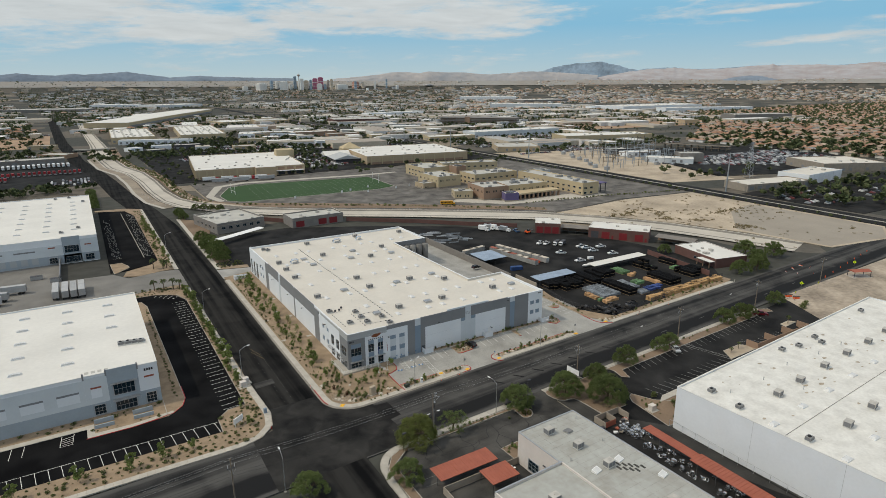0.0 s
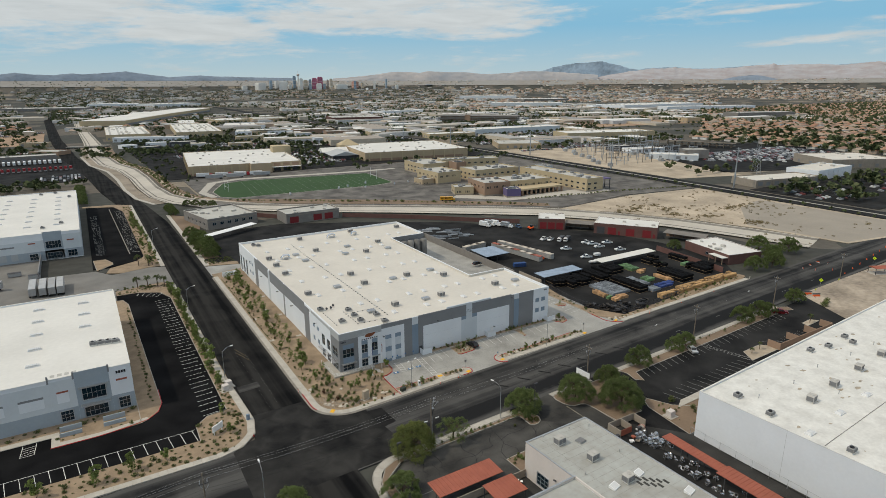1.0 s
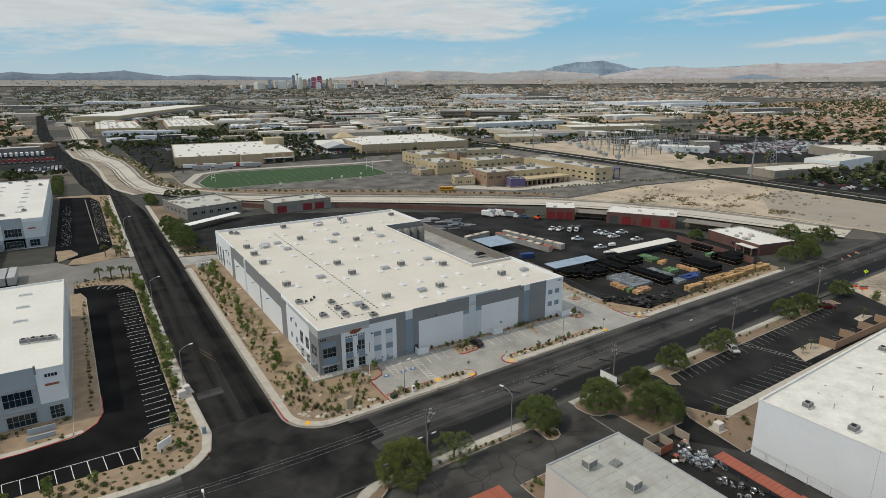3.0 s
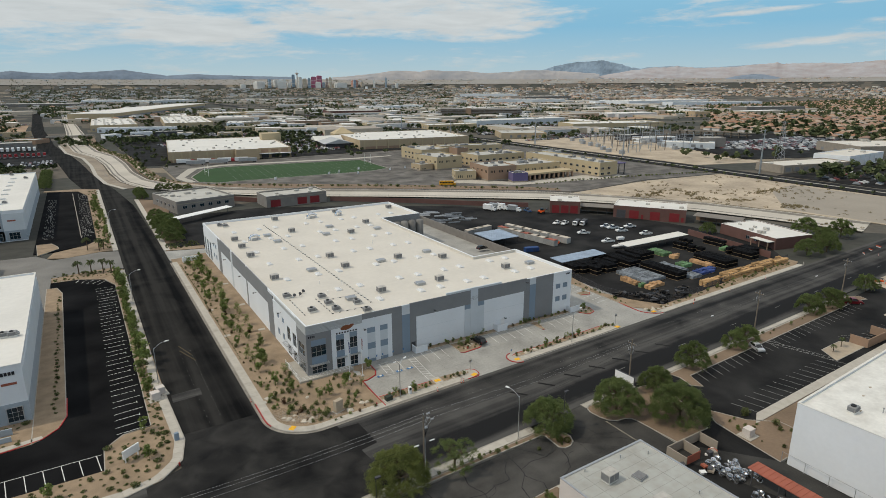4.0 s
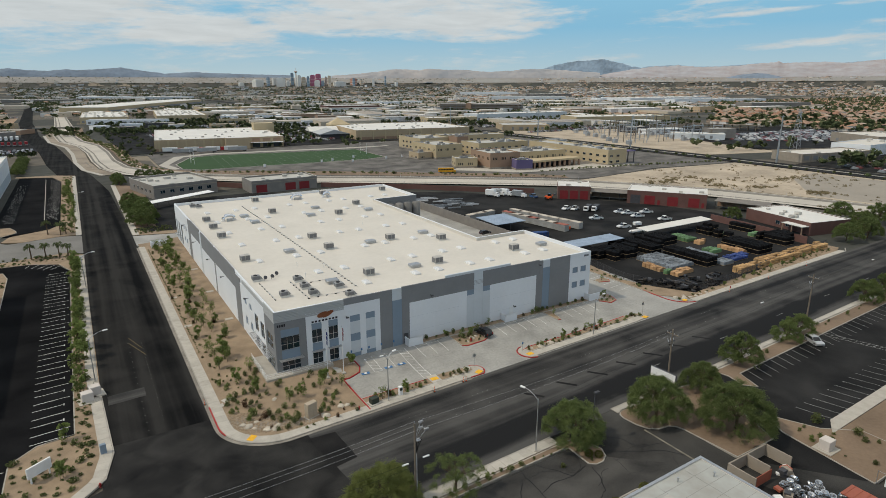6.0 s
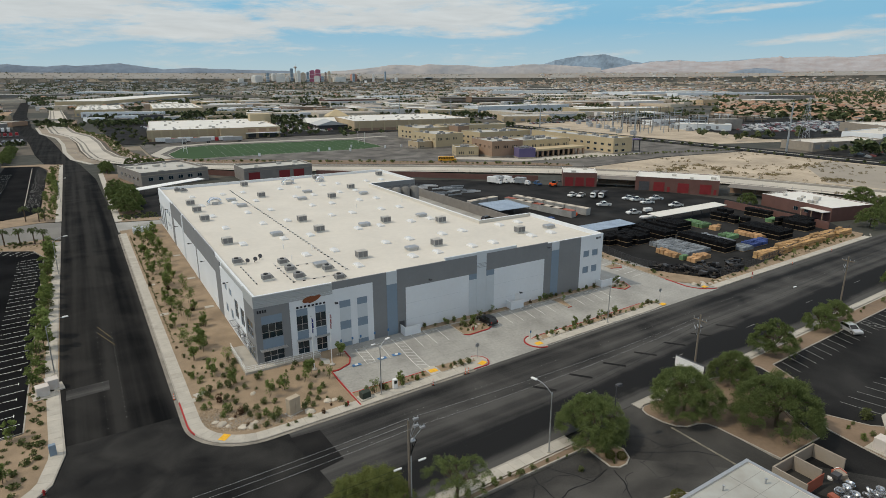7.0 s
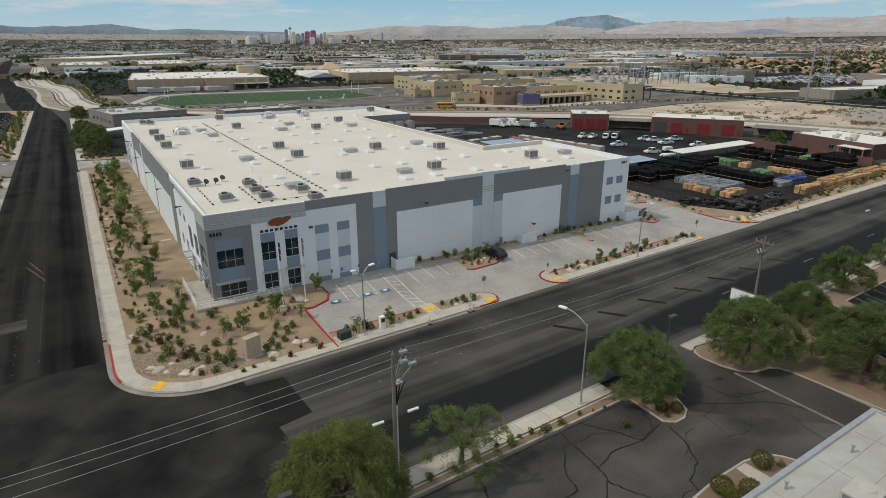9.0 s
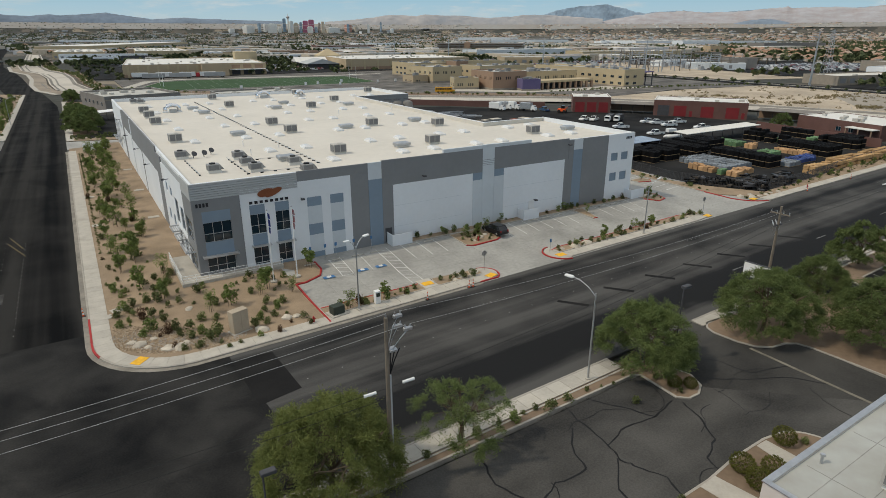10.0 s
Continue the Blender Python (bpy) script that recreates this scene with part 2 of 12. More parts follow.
def holed(plane, c, u0, u1, z0, z1, holes=(), depth=0.2):
    """A panel with openings cut through it: front skin and all reveals."""
    at = face_map(plane, c)
    flip = plane in ("x-", "y+")
    us = sorted({u0, u1, *[min(max(h[k], u0), u1) for h in holes for k in (0, 1)]})
    zs = sorted({z0, z1, *[min(max(h[k], z0), z1) for h in holes for k in (2, 3)]})
    solid = lambda i, j: 0 <= i < len(us) - 1 and 0 <= j < len(zs) - 1 and not any(
        h[0] < (us[i] + us[i + 1]) / 2 < h[1] and h[2] < (zs[j] + zs[j + 1]) / 2 < h[3] for h in holes)
    g = Geo()
    q = lambda a, b, c2, d: g.add([at(*a), at(*b), at(*c2), at(*d)], [(3, 2, 1, 0) if flip else (0, 1, 2, 3)])
    for i in range(len(us) - 1):
        for j in range(len(zs) - 1):
            if not solid(i, j):
                continue
            a, b, e, f = us[i], us[i + 1], zs[j], zs[j + 1]
            q((a, 0, e), (b, 0, e), (b, 0, f), (a, 0, f))
            if not solid(i - 1, j):
                q((a, depth, e), (a, 0, e), (a, 0, f), (a, depth, f))
            if not solid(i + 1, j):
                q((b, 0, e), (b, depth, e), (b, depth, f), (b, 0, f))
            if not solid(i, j - 1):
                q((a, depth, e), (b, depth, e), (b, 0, e), (a, 0, e))
            if not solid(i, j + 1):
                q((a, 0, f), (b, 0, f), (b, depth, f), (a, depth, f))
    return g


def slab_on(plane, c, u0, u1, z0, z1, d0, d1):
    """A block on a face, from d0 to d1 behind it (negative: in front)."""
    at = face_map(plane, c)
    a, b = at(u0, d0, z0), at(u1, d1, z1)
    return Geo().box(min(a[0], b[0]), min(a[1], b[1]), z0, max(a[0], b[0]), max(a[1], b[1]), z1)


def window(parent, plane, c, u0, u1, z0, z1, nu=2, nz=2, recess=0.14, pane=None, frame_mat=None, low=0.5):
    """Frame and panes set back in an opening. low: share of the height under the transom."""
    w = 0.06
    us = [u0 + (u1 - u0) * k / nu for k in range(nu + 1)]
    zs = [z0 + (z1 - z0) * k / nz for k in range(nz + 1)] if nz != 2 else [z0, z0 + (z1 - z0) * low, z1]
    cells = [(us[i] + w / 2, us[i + 1] - w / 2, zs[j] + w / 2, zs[j + 1] - w / 2) for i in range(nu) for j in range(nz)]
    sgn = -1 if plane in ("y+", "x+") else 1
    fr = holed(plane, c + sgn * (recess - 0.06), u0, u1, z0, z1, cells, 0.08)
    ob = part("window", fr, frame_mat or ALU, parent)
    for i in range(nu):
        for j in range(nz):
            part("pane", slab_on(plane, c, us[i] + w / 2, us[i + 1] - w / 2, zs[j] + w / 2, zs[j + 1] - w / 2, recess - 0.01, recess + 0.01), pane or GLASS, ob)
    return ob


def awning(parent, plane, c, u0, u1, z, out=1.0):
    """A louvred sunshade: fascia and slats."""
    ob = part("awning", slab_on(plane, c, u0, u1, z, z + 0.18, -out, -out + 0.08), ALU, parent, "louvred metal sunshade")
    part("bracket", slab_on(plane, c, u0, u0 + 0.08, z, z + 0.18, -out + 0.08, 0), ALU, ob)
    part("bracket", slab_on(plane, c, u1 - 0.08, u1, z, z + 0.18, -out + 0.08, 0), ALU, ob)
    n = 4
    for k in range(n):
        d = -out + 0.15 + k * (out - 0.2) / n
        part("slat", slab_on(plane, c, u0 + 0.08, u1 - 0.08, z + 0.05, z + 0.09, d, d + 0.12), ALU, ob)
    return ob

DIRT = paint("desert_dirt", (0.20, 0.142, 0.098), 0.95, 0.22, 0.08, 2.0, 0.03)
GRAVEL = paint("decorative_gravel", (0.275, 0.203, 0.137), 0.95, 0.25, 0.3, 9.0, 0.03)
TRACK_DIRT = paint("packed_bank_dirt", (0.27, 0.225, 0.175), 0.95, 0.25, 0.06, 0.8, 0.03)
PALE_DIRT = paint("pale_vacant_soil", (0.40, 0.33, 0.25), 0.95, 0.3, 0.05, 0.6, 0.08)


def asphalt(name, dark, light, streak, turn=0.0, blotch=0.09, across=None, bands=(), gloss=0.1):
    """Old asphalt: long tyre-worn streaks along the lane, oily and dusty blotches, fine stone grain."""
    m = bpy.data.materials.new(name)
    m.use_nodes = True
    n, l = m.node_tree.nodes, m.node_tree.links
    b = n["Principled BSDF"]
    b.inputs["Roughness"].default_value, b.inputs["Specular IOR Level"].default_value = 0.95, gloss
    geo = n.new("ShaderNodeNewGeometry")
    fac = None
    for scale, stretch, detail, weight, dist in ((0.55, streak, 3.0, 0.5, 0.0), (blotch, (1, 1, 1), 6.0, 0.42, 0.8), (7.0, (1, 1, 1), 4.0, 0.2, 0.0)):
        mp = n.new("ShaderNodeMapping")
        mp.vector_type = "TEXTURE"
        mp.inputs["Rotation"].default_value = (0, 0, turn)
        mp.inputs["Scale"].default_value = stretch
        t = n.new("ShaderNodeTexNoise")
        t.inputs["Scale"].default_value, t.inputs["Detail"].default_value, t.inputs["Distortion"].default_value = scale, detail, dist
        l.new(geo.outputs["Position"], mp.inputs[0]), l.new(mp.outputs[0], t.inputs["Vector"])
        a = n.new("ShaderNodeMath")
        a.operation = "MULTIPLY_ADD"
        l.new(t.outputs["Fac"], a.inputs[0])
        a.inputs[1].default_value = weight
        if fac:
            l.new(fac, a.inputs[2])
        else:
            a.inputs[2].default_value = 0.0
        fac = a.outputs[0]
    if across:
        # dusty gutters and worn or oily lanes: rows of middle, half width, strength across the road
        dot = n.new("ShaderNodeVectorMath")
        dot.operation = "DOT_PRODUCT"
        dot.inputs[1].default_value = across
        l.new(geo.outputs["Position"], dot.inputs[0])
        for mid, half, k in bands:
            off = n.new("ShaderNodeMath")
            off.operation = "SUBTRACT"
            l.new(dot.outputs["Value"], off.inputs[0])
            off.inputs[1].default_value = mid
            ab = n.new("ShaderNodeMath")
            ab.operation = "ABSOLUTE"
            l.new(off.outputs[0], ab.inputs[0])
            fall = n.new("ShaderNodeMapRange")
            fall.interpolation_type = "SMOOTHSTEP"
            fall.inputs["From Min"].default_value, fall.inputs["From Max"].default_value = 0.0, half
            fall.inputs["To Min"].default_value, fall.inputs["To Max"].default_value = k, 0.0
            l.new(ab.outputs[0], fall.inputs["Value"])
            a = n.new("ShaderNodeMath")
            l.new(fac, a.inputs[0]), l.new(fall.outputs[0], a.inputs[1])
            fac = a.outputs[0]
    rng = n.new("ShaderNodeMapRange")
    rng.inputs["From Min"].default_value, rng.inputs["From Max"].default_value = 0.43, 0.70
    l.new(fac, rng.inputs["Value"])
    mix = n.new("ShaderNodeMixRGB")
    mix.inputs["Color1"].default_value, mix.inputs["Color2"].default_value = (*dark, 1), (*light, 1)
    l.new(rng.outputs[0], mix.inputs["Fac"])
    l.new(mix.outputs[0], b.inputs["Base Color"])
    bp = n.new("ShaderNodeBump")
    bp.inputs["Strength"].default_value, bp.inputs["Distance"].default_value = 0.25, 0.004
    l.new(fac, bp.inputs["Height"]), l.new(bp.outputs[0], b.inputs["Normal"])
    return m


ASPHALT_OLD = asphalt("worn_street_asphalt", (0.0155, 0.016, 0.0168), (0.080, 0.078, 0.0745), (45, 1, 1), 0.048, across=(-0.048, 1.0, 0.0), bands=((-20.4, 1.6, 0.3), (-42.8, 1.8, 0.3), (-30.6, 2.6, 0.12), (-24.4, 1.8, -0.10), (-38.0, 4.6, -0.32)))
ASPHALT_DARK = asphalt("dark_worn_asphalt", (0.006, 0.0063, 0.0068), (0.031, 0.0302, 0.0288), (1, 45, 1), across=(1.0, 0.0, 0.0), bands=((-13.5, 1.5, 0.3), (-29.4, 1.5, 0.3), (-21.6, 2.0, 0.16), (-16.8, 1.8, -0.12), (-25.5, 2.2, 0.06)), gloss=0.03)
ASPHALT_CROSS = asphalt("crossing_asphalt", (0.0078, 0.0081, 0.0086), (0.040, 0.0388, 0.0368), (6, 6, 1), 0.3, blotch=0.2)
ASPHALT_NEW = asphalt("fresh_lot_asphalt", (0.006, 0.0062, 0.0068), (0.0155, 0.0158, 0.0165), (6, 6, 1), gloss=0.02)
ASPHALT_MID = asphalt("yard_asphalt", (0.0085, 0.0087, 0.0092), (0.034, 0.0336, 0.033), (8, 8, 1))
ASPHALT_GREY = asphalt("cracked_lot_asphalt", (0.028, 0.0278, 0.0272), (0.098, 0.0945, 0.088), (12, 4, 1), 0.05)
ASPHALT_LOT = asphalt("old_drive_asphalt", (0.023, 0.0230, 0.0226), (0.076, 0.0735, 0.0685), (8, 8, 1))
FADED_LOT = asphalt("faded_school_asphalt", (0.075, 0.071, 0.067), (0.19, 0.178, 0.163), (6, 6, 1))
PATCH = asphalt("dark_asphalt_patch", (0.009, 0.009, 0.0095), (0.022, 0.0215, 0.021), (4, 2, 1))
SEAL = paint("bitumen_crack_seal", (0.008, 0.008, 0.009), 0.7, 0.2, 1.0, 5.0)
CONC = paint("lot_concrete", (0.305, 0.299, 0.278), 0.9, 0.24, 0.14, 2.0, 0.004)
CONC_DARK = paint("dirty_drive_concrete", (0.175, 0.168, 0.155), 0.92, 0.22, 0.1, 2.0, 0.004)
WALK = paint("sidewalk_concrete", (0.42, 0.39, 0.34), 0.92, 0.12, 0.6, 5.0, 0.004, each=0.06)
KERB = paint("kerb_concrete", (0.345, 0.32, 0.28), 0.92, 0.15, 0.6, 5.0)
RED_KERB = paint("red_kerb_paint", (0.36, 0.03, 0.03), 0.7, 0.2, 0.8, 5.0)
YELLOW_PAD = paint("yellow_tactile_pad", (0.75, 0.40, 0.04), 0.8, 0.15, 2.0, 9.0)
LINE = paint("white_road_paint", (0.62, 0.62, 0.60), 0.8, 0.2, 0.9, 7.0)
LINE_OLD = paint("faded_road_paint", (0.22, 0.22, 0.21), 0.85, 0.35, 0.4, 5.0)
YLINE = paint("faded_yellow_paint", (0.13, 0.095, 0.04), 0.85, 0.3, 0.5, 5.0)
BLUE_PAD = paint("blue_stall_paint", (0.06, 0.17, 0.34), 0.8, 0.15, 1.0, 5.0)
CHANNEL = paint("channel_concrete", (0.47, 0.43, 0.37), 0.93, 0.14, 0.05, 0.8, 0.01)
TURF = paint("sports_turf", (0.03, 0.068, 0.022), 0.95, 0.15, 0.03, 0.5)
WHITE_PANEL = paint("white_tilt_up_paint", (0.70, 0.72, 0.74), 0.75, 0.04, 0.15, 1.5)
GREY_PANEL = paint("dark_grey_tilt_up_paint", (0.212, 0.215, 0.219), 0.75, 0.06, 0.2, 1.5)
BLUE_PANEL = paint("blue_grey_tilt_up_paint", (0.20, 0.26, 0.32), 0.75, 0.05, 0.2, 1.5)
PALE_PANEL = paint("pale_blue_tilt_up_paint", (0.54, 0.575, 0.60), 0.75, 0.05, 0.2, 1.5)
WEST_BAND = paint("grey_blue_band_paint", (0.33, 0.375, 0.41), 0.75, 0.06, 0.2, 1.5)
WEST_PALE = paint("pale_grey_wall_paint", (0.58, 0.61, 0.625), 0.75, 0.05, 0.2, 1.5)
RIB_PANEL = paint("ribbed_light_grey_paint", (0.40, 0.41, 0.41), 0.75, 0.05, 0.2, 1.5)
ROOF = paint("cream_roof_membrane", (0.58, 0.545, 0.485), 0.8, 0.07, 0.08, 0.9)
ROOF_W = paint("white_roof_membrane", (0.635, 0.62, 0.58), 0.8, 0.08, 0.06, 0.8)
ROOF_G = paint("old_grey_roof_coating", (0.43, 0.42, 0.385), 0.85, 0.14, 0.1, 0.9)
ROOF_OLD = paint("weathered_white_roof", (0.60, 0.585, 0.545), 0.85, 0.1, 0.25, 1.4, hue=(0.66, 0.65, 0.61))
ROOF_STAIN = paint("stained_beige_roof_coating", (0.375, 0.362, 0.325), 0.9, 0.2, 0.12, 0.8, hue=(0.345, 0.355, 0.335))
SEAM = paint("roof_seam_shade", (0.24, 0.235, 0.22), 0.9, 0.3, 0.3, 3.0)
RUST_STAIN = paint("brown_roof_stain", (0.36, 0.31, 0.24), 0.9, 0.3, 0.5, 3.0)
LINE_MID = paint("worn_stall_paint", (0.26, 0.26, 0.25), 0.85, 0.3, 0.6, 6.0)
GLASS = glass("dark_window_glass", (0.008, 0.022, 0.032), 0.04)
ALU = paint("aluminium_frame", (0.5, 0.51, 0.52), 0.4, 0.05, 1.0, 5.0, metal=0.6)
GALV = paint("galvanised_steel", (0.42, 0.43, 0.44), 0.45, 0.12, 1.5, 8.0, metal=0.7, each=0.1)
SHINY = paint("polished_duct_metal", (0.75, 0.76, 0.78), 0.12, 0.05, 1.0, 5.0, metal=1.0)
UNIT = paint("beige_air_unit_paint", (0.44, 0.42, 0.385), 0.6, 0.1, 1.2, 8.0, each=0.1)
UNIT_GREY = paint("grey_unit_sheet_metal", (0.27, 0.27, 0.265), 0.5, 0.15, 1.2, 8.0, metal=0.2, each=0.15)
GRILLE = paint("dark_coil_grille", (0.17, 0.17, 0.172), 0.6, 0.15, 2.0, 12.0)
LENS = paint("skylight_dome_acrylic", (0.62, 0.62, 0.61), 0.25, 0.05, 1.0, 5.0, spec=0.6)
BLACK = paint("black_plastic", (0.012, 0.012, 0.013), 0.6, 0.2, 1.0, 6.0, each=0.2)
STEEL_DARK = paint("dark_painted_steel", (0.06, 0.06, 0.065), 0.6, 0.15, 1.0, 6.0)
WOOD_POLE = paint("weathered_timber_pole", (0.17, 0.14, 0.11), 0.9, 0.25, 1.0, 9.0, stretch=(4, 4, 0.4))
WHITE_TRIM = paint("white_painted_steel", (0.75, 0.75, 0.74), 0.5, 0.05, 1.0, 6.0)
TAN_STUCCO = paint("tan_stucco", (0.42, 0.325, 0.215), 0.9, 0.08, 0.1, 1.5)
CREAM_STUCCO = paint("cream_stucco", (0.455, 0.365, 0.235), 0.9, 0.07, 0.1, 1.5)
BROWN_STUCCO = paint("brown_stucco", (0.30, 0.20, 0.14), 0.9, 0.08, 0.1, 1.5)
PURPLE_STUCCO = paint("purple_stucco", (0.12, 0.10, 0.20), 0.9, 0.08, 0.1, 1.5)
BRICK = paint("red_brown_block", (0.135, 0.07, 0.06), 0.9, 0.12, 0.3, 5.0)
GREY_BLOCK = paint("grey_split_block", (0.21, 0.195, 0.18), 0.92, 0.12, 0.4, 6.0)
PINK_WALL = paint("pale_pinkish_stucco", (0.58, 0.53, 0.49), 0.88, 0.06, 0.2, 2.0)
BUFF_WALL = paint("buff_block_wall", (0.29, 0.25, 0.205), 0.92, 0.12, 0.4, 6.0)
RED_DOOR = paint("red_roller_door", (0.20, 0.022, 0.025), 0.55, 0.1, 0.5, 5.0)
RUST_ROOF = paint("rust_red_metal_roof", (0.32, 0.095, 0.06), 0.6, 0.12, 0.4, 5.0)
BARK = paint("tree_bark", (0.11, 0.08, 0.055), 0.95, 0.25, 3.0, 15.0)


def leaf_paint(name, a, b, each=0.15):
    """Thin leaves that let some light through."""
    m = paint(name, a, 0.7, 0.2, 0.8, 3.0, hue=b, each=each, spec=0.2)
    n, l = m.node_tree.nodes, m.node_tree.links
    p = n["Principled BSDF"]
    tr, mx = n.new("ShaderNodeBsdfTranslucent"), n.new("ShaderNodeMixShader")
    l.new(p.inputs["Base Color"].links[0].from_socket, tr.inputs["Color"])
    mx.inputs[0].default_value = 0.35
    l.new(p.outputs[0], mx.inputs[1]), l.new(tr.outputs[0], mx.inputs[2])
    l.new(mx.outputs[0], n["Material Output"].inputs["Surface"])
    return m


LEAF_MESQ = leaf_paint("mesquite_leaves", (0.098, 0.140, 0.044), (0.150, 0.185, 0.068))
LEAF_OLIVE = leaf_paint("olive_mesquite_leaves", (0.128, 0.156, 0.044), (0.185, 0.205, 0.068))
LEAF_YOUNG = leaf_paint("young_tree_leaves", (0.125, 0.175, 0.050), (0.19, 0.235, 0.075))
LEAF_SHRUB = leaf_paint("shrub_leaves", (0.095, 0.12, 0.042), (0.155, 0.175, 0.07), 0.3)
LEAF_RED = leaf_paint("reddish_shrub_leaves", (0.075, 0.04, 0.025), (0.10, 0.06, 0.035), 0.2)
LEAF_PALM = leaf_paint("palm_fronds", (0.05, 0.07, 0.025), (0.08, 0.10, 0.04))
BOULDER = paint("pale_boulder", (0.45, 0.40, 0.33), 0.95, 0.18, 1.2, 6.0, 0.03, each=0.12)
PAD_GREEN = paint("green_utility_paint", (0.035, 0.045, 0.035), 0.6, 0.1, 1.0, 6.0)
TAN_BOX = paint("tan_cabinet_paint", (0.40, 0.33, 0.25), 0.7, 0.08, 1.0, 6.0)
ORANGE = paint("safety_orange", (0.75, 0.10, 0.02), 0.6, 0.1, 1.0, 5.0)
LETTER = paint("dark_letter_paint", (0.02, 0.02, 0.025), 0.5, 0.05, 1.0, 5.0)
COPPER = paint("copper_brown_emblem", (0.22, 0.07, 0.03), 0.45, 0.1, 1.0, 5.0)
OLD_GUTTER = paint("worn_gutter_concrete", (0.17, 0.155, 0.125), 0.95, 0.35, 0.5, 3.0)
STREET_GUTTER = paint("dusty_gutter_concrete", (0.225, 0.205, 0.175), 0.95, 0.3, 0.4, 3.0)
COBBLE = paint("grey_tan_cobble", (0.30, 0.265, 0.225), 0.9, 0.3, 0.8, 5.0)

# ---- ground: one sheet to the foot of the mountains ----
def far_ground_paint():
    m = bpy.data.materials.new("valley_floor")
    m.use_nodes = True
    n, l = m.node_tree.nodes, m.node_tree.links
    b = n["Principled BSDF"]
    b.inputs["Roughness"].default_value = 0.95
    b.inputs["Specular IOR Level"].default_value = 0.1
    geo = n.new("ShaderNodeNewGeometry")
    mp = n.new("ShaderNodeMapping")
    mp.inputs["Scale"].default_value = (1, 1, 0)
    l.new(geo.outputs["Position"], mp.inputs[0])
    vor = n.new("ShaderNodeTexVoronoi")
    vor.distance = "CHEBYCHEV"
    vor.inputs["Scale"].default_value = 0.012
    vor.inputs["Randomness"].default_value = 0.7
    l.new(mp.outputs[0], vor.inputs["Vector"])
    sep = n.new("ShaderNodeSeparateColor")
    l.new(vor.outputs["Color"], sep.inputs[0])
    ramp = n.new("ShaderNodeValToRGB")
    ramp.color_ramp.interpolation = "CONSTANT"
    e = ramp.color_ramp.elements
    for _ in range(3):
        e.new(0.5)
    for k, (p, c) in enumerate(((0.0, (0.065, 0.066, 0.058)), (0.38, (0.11, 0.10, 0.085)), (0.6, (0.125, 0.11, 0.092)), (0.74, (0.06, 0.06, 0.054)), (0.93, (0.23, 0.195, 0.15)))):
        e[k].position, e[k].color = p, (*c, 1)
    l.new(sep.outputs[0], ramp.inputs[0])
    t = n.new("ShaderNodeTexNoise")
    t.inputs["Scale"].default_value, t.inputs["Detail"].default_value = 0.15, 6.0
    l.new(mp.outputs[0], t.inputs["Vector"])
    r2 = n.new("ShaderNodeMapRange")
    r2.inputs["To Min"].default_value, r2.inputs["To Max"].default_value = 0.55, 1.45
    l.new(t.outputs["Fac"], r2.inputs["Value"])
    hs = n.new("ShaderNodeHueSaturation")
    l.new(r2.outputs[0], hs.inputs["Value"]), l.new(ramp.outputs[0], hs.inputs["Color"])
    l.new(hs.outputs[0], b.inputs["Base Color"])
    return m


VALLEY = far_ground_paint()
g = Geo()
radii = [0, 60, 120, 200, 300, 450, 650, 900, 1200, 1500, 1900, 2300, 2700, 3000, 3250, 3500, 3750, 4000, 4250, 4400, 4500, 4560, 4620, 4680, 4740, 4800, 4850, 4900, 5200]
NA = 72
g.v.append((0, 0, -0.35))
for r in radii[1:]:
    g.v += [(r * math.sin(2 * math.pi * i / NA), r * math.cos(2 * math.pi * i / NA), -0.35 + rise(r)) for i in range(NA)]
g.f += [(0, 1 + (i + 1) % NA, 1 + i) for i in range(NA)]
for k in range(len(radii) - 2):
    a, b = 1 + k * NA, 1 + (k + 1) * NA
    g.f += [(a + i, a + (i + 1) % NA, b + (i + 1) % NA, b + i) for i in range(NA)]
g.m = [0] * len(g.f)
thing("ground", "desert valley floor of mixed dirt and asphalt", "ground", kind="structure", geo=g, mats=VALLEY, smooth=True)


def plate(name, label, category, poly, top, mat, thick=0.3):
    gg = Geo().prism(poly, top - thick, top)
    return thing(name, label, category, kind="structure", geo=gg, mats=mat)


def ribbon(geo, pts, w0, w1, z, mi=0, thick=0.3):
    """A band along pts, from w0 to w1 to the right of the line."""
    left, right = [], []
    for i, (x, y) in enumerate(pts):
        a, b = pts[max(i - 1, 0)], pts[min(i + 1, len(pts) - 1)]
        d = Vector((b[0] - a[0], b[1] - a[1])).normalized()
        nx, ny = d.y, -d.x
        left.append((x + nx * w0, y + ny * w0)), right.append((x + nx * w1, y + ny * w1))
    for i in range(len(pts) - 1):
        geo.prism([left[i], right[i], right[i + 1], left[i + 1]], z - thick, z)
    return geo


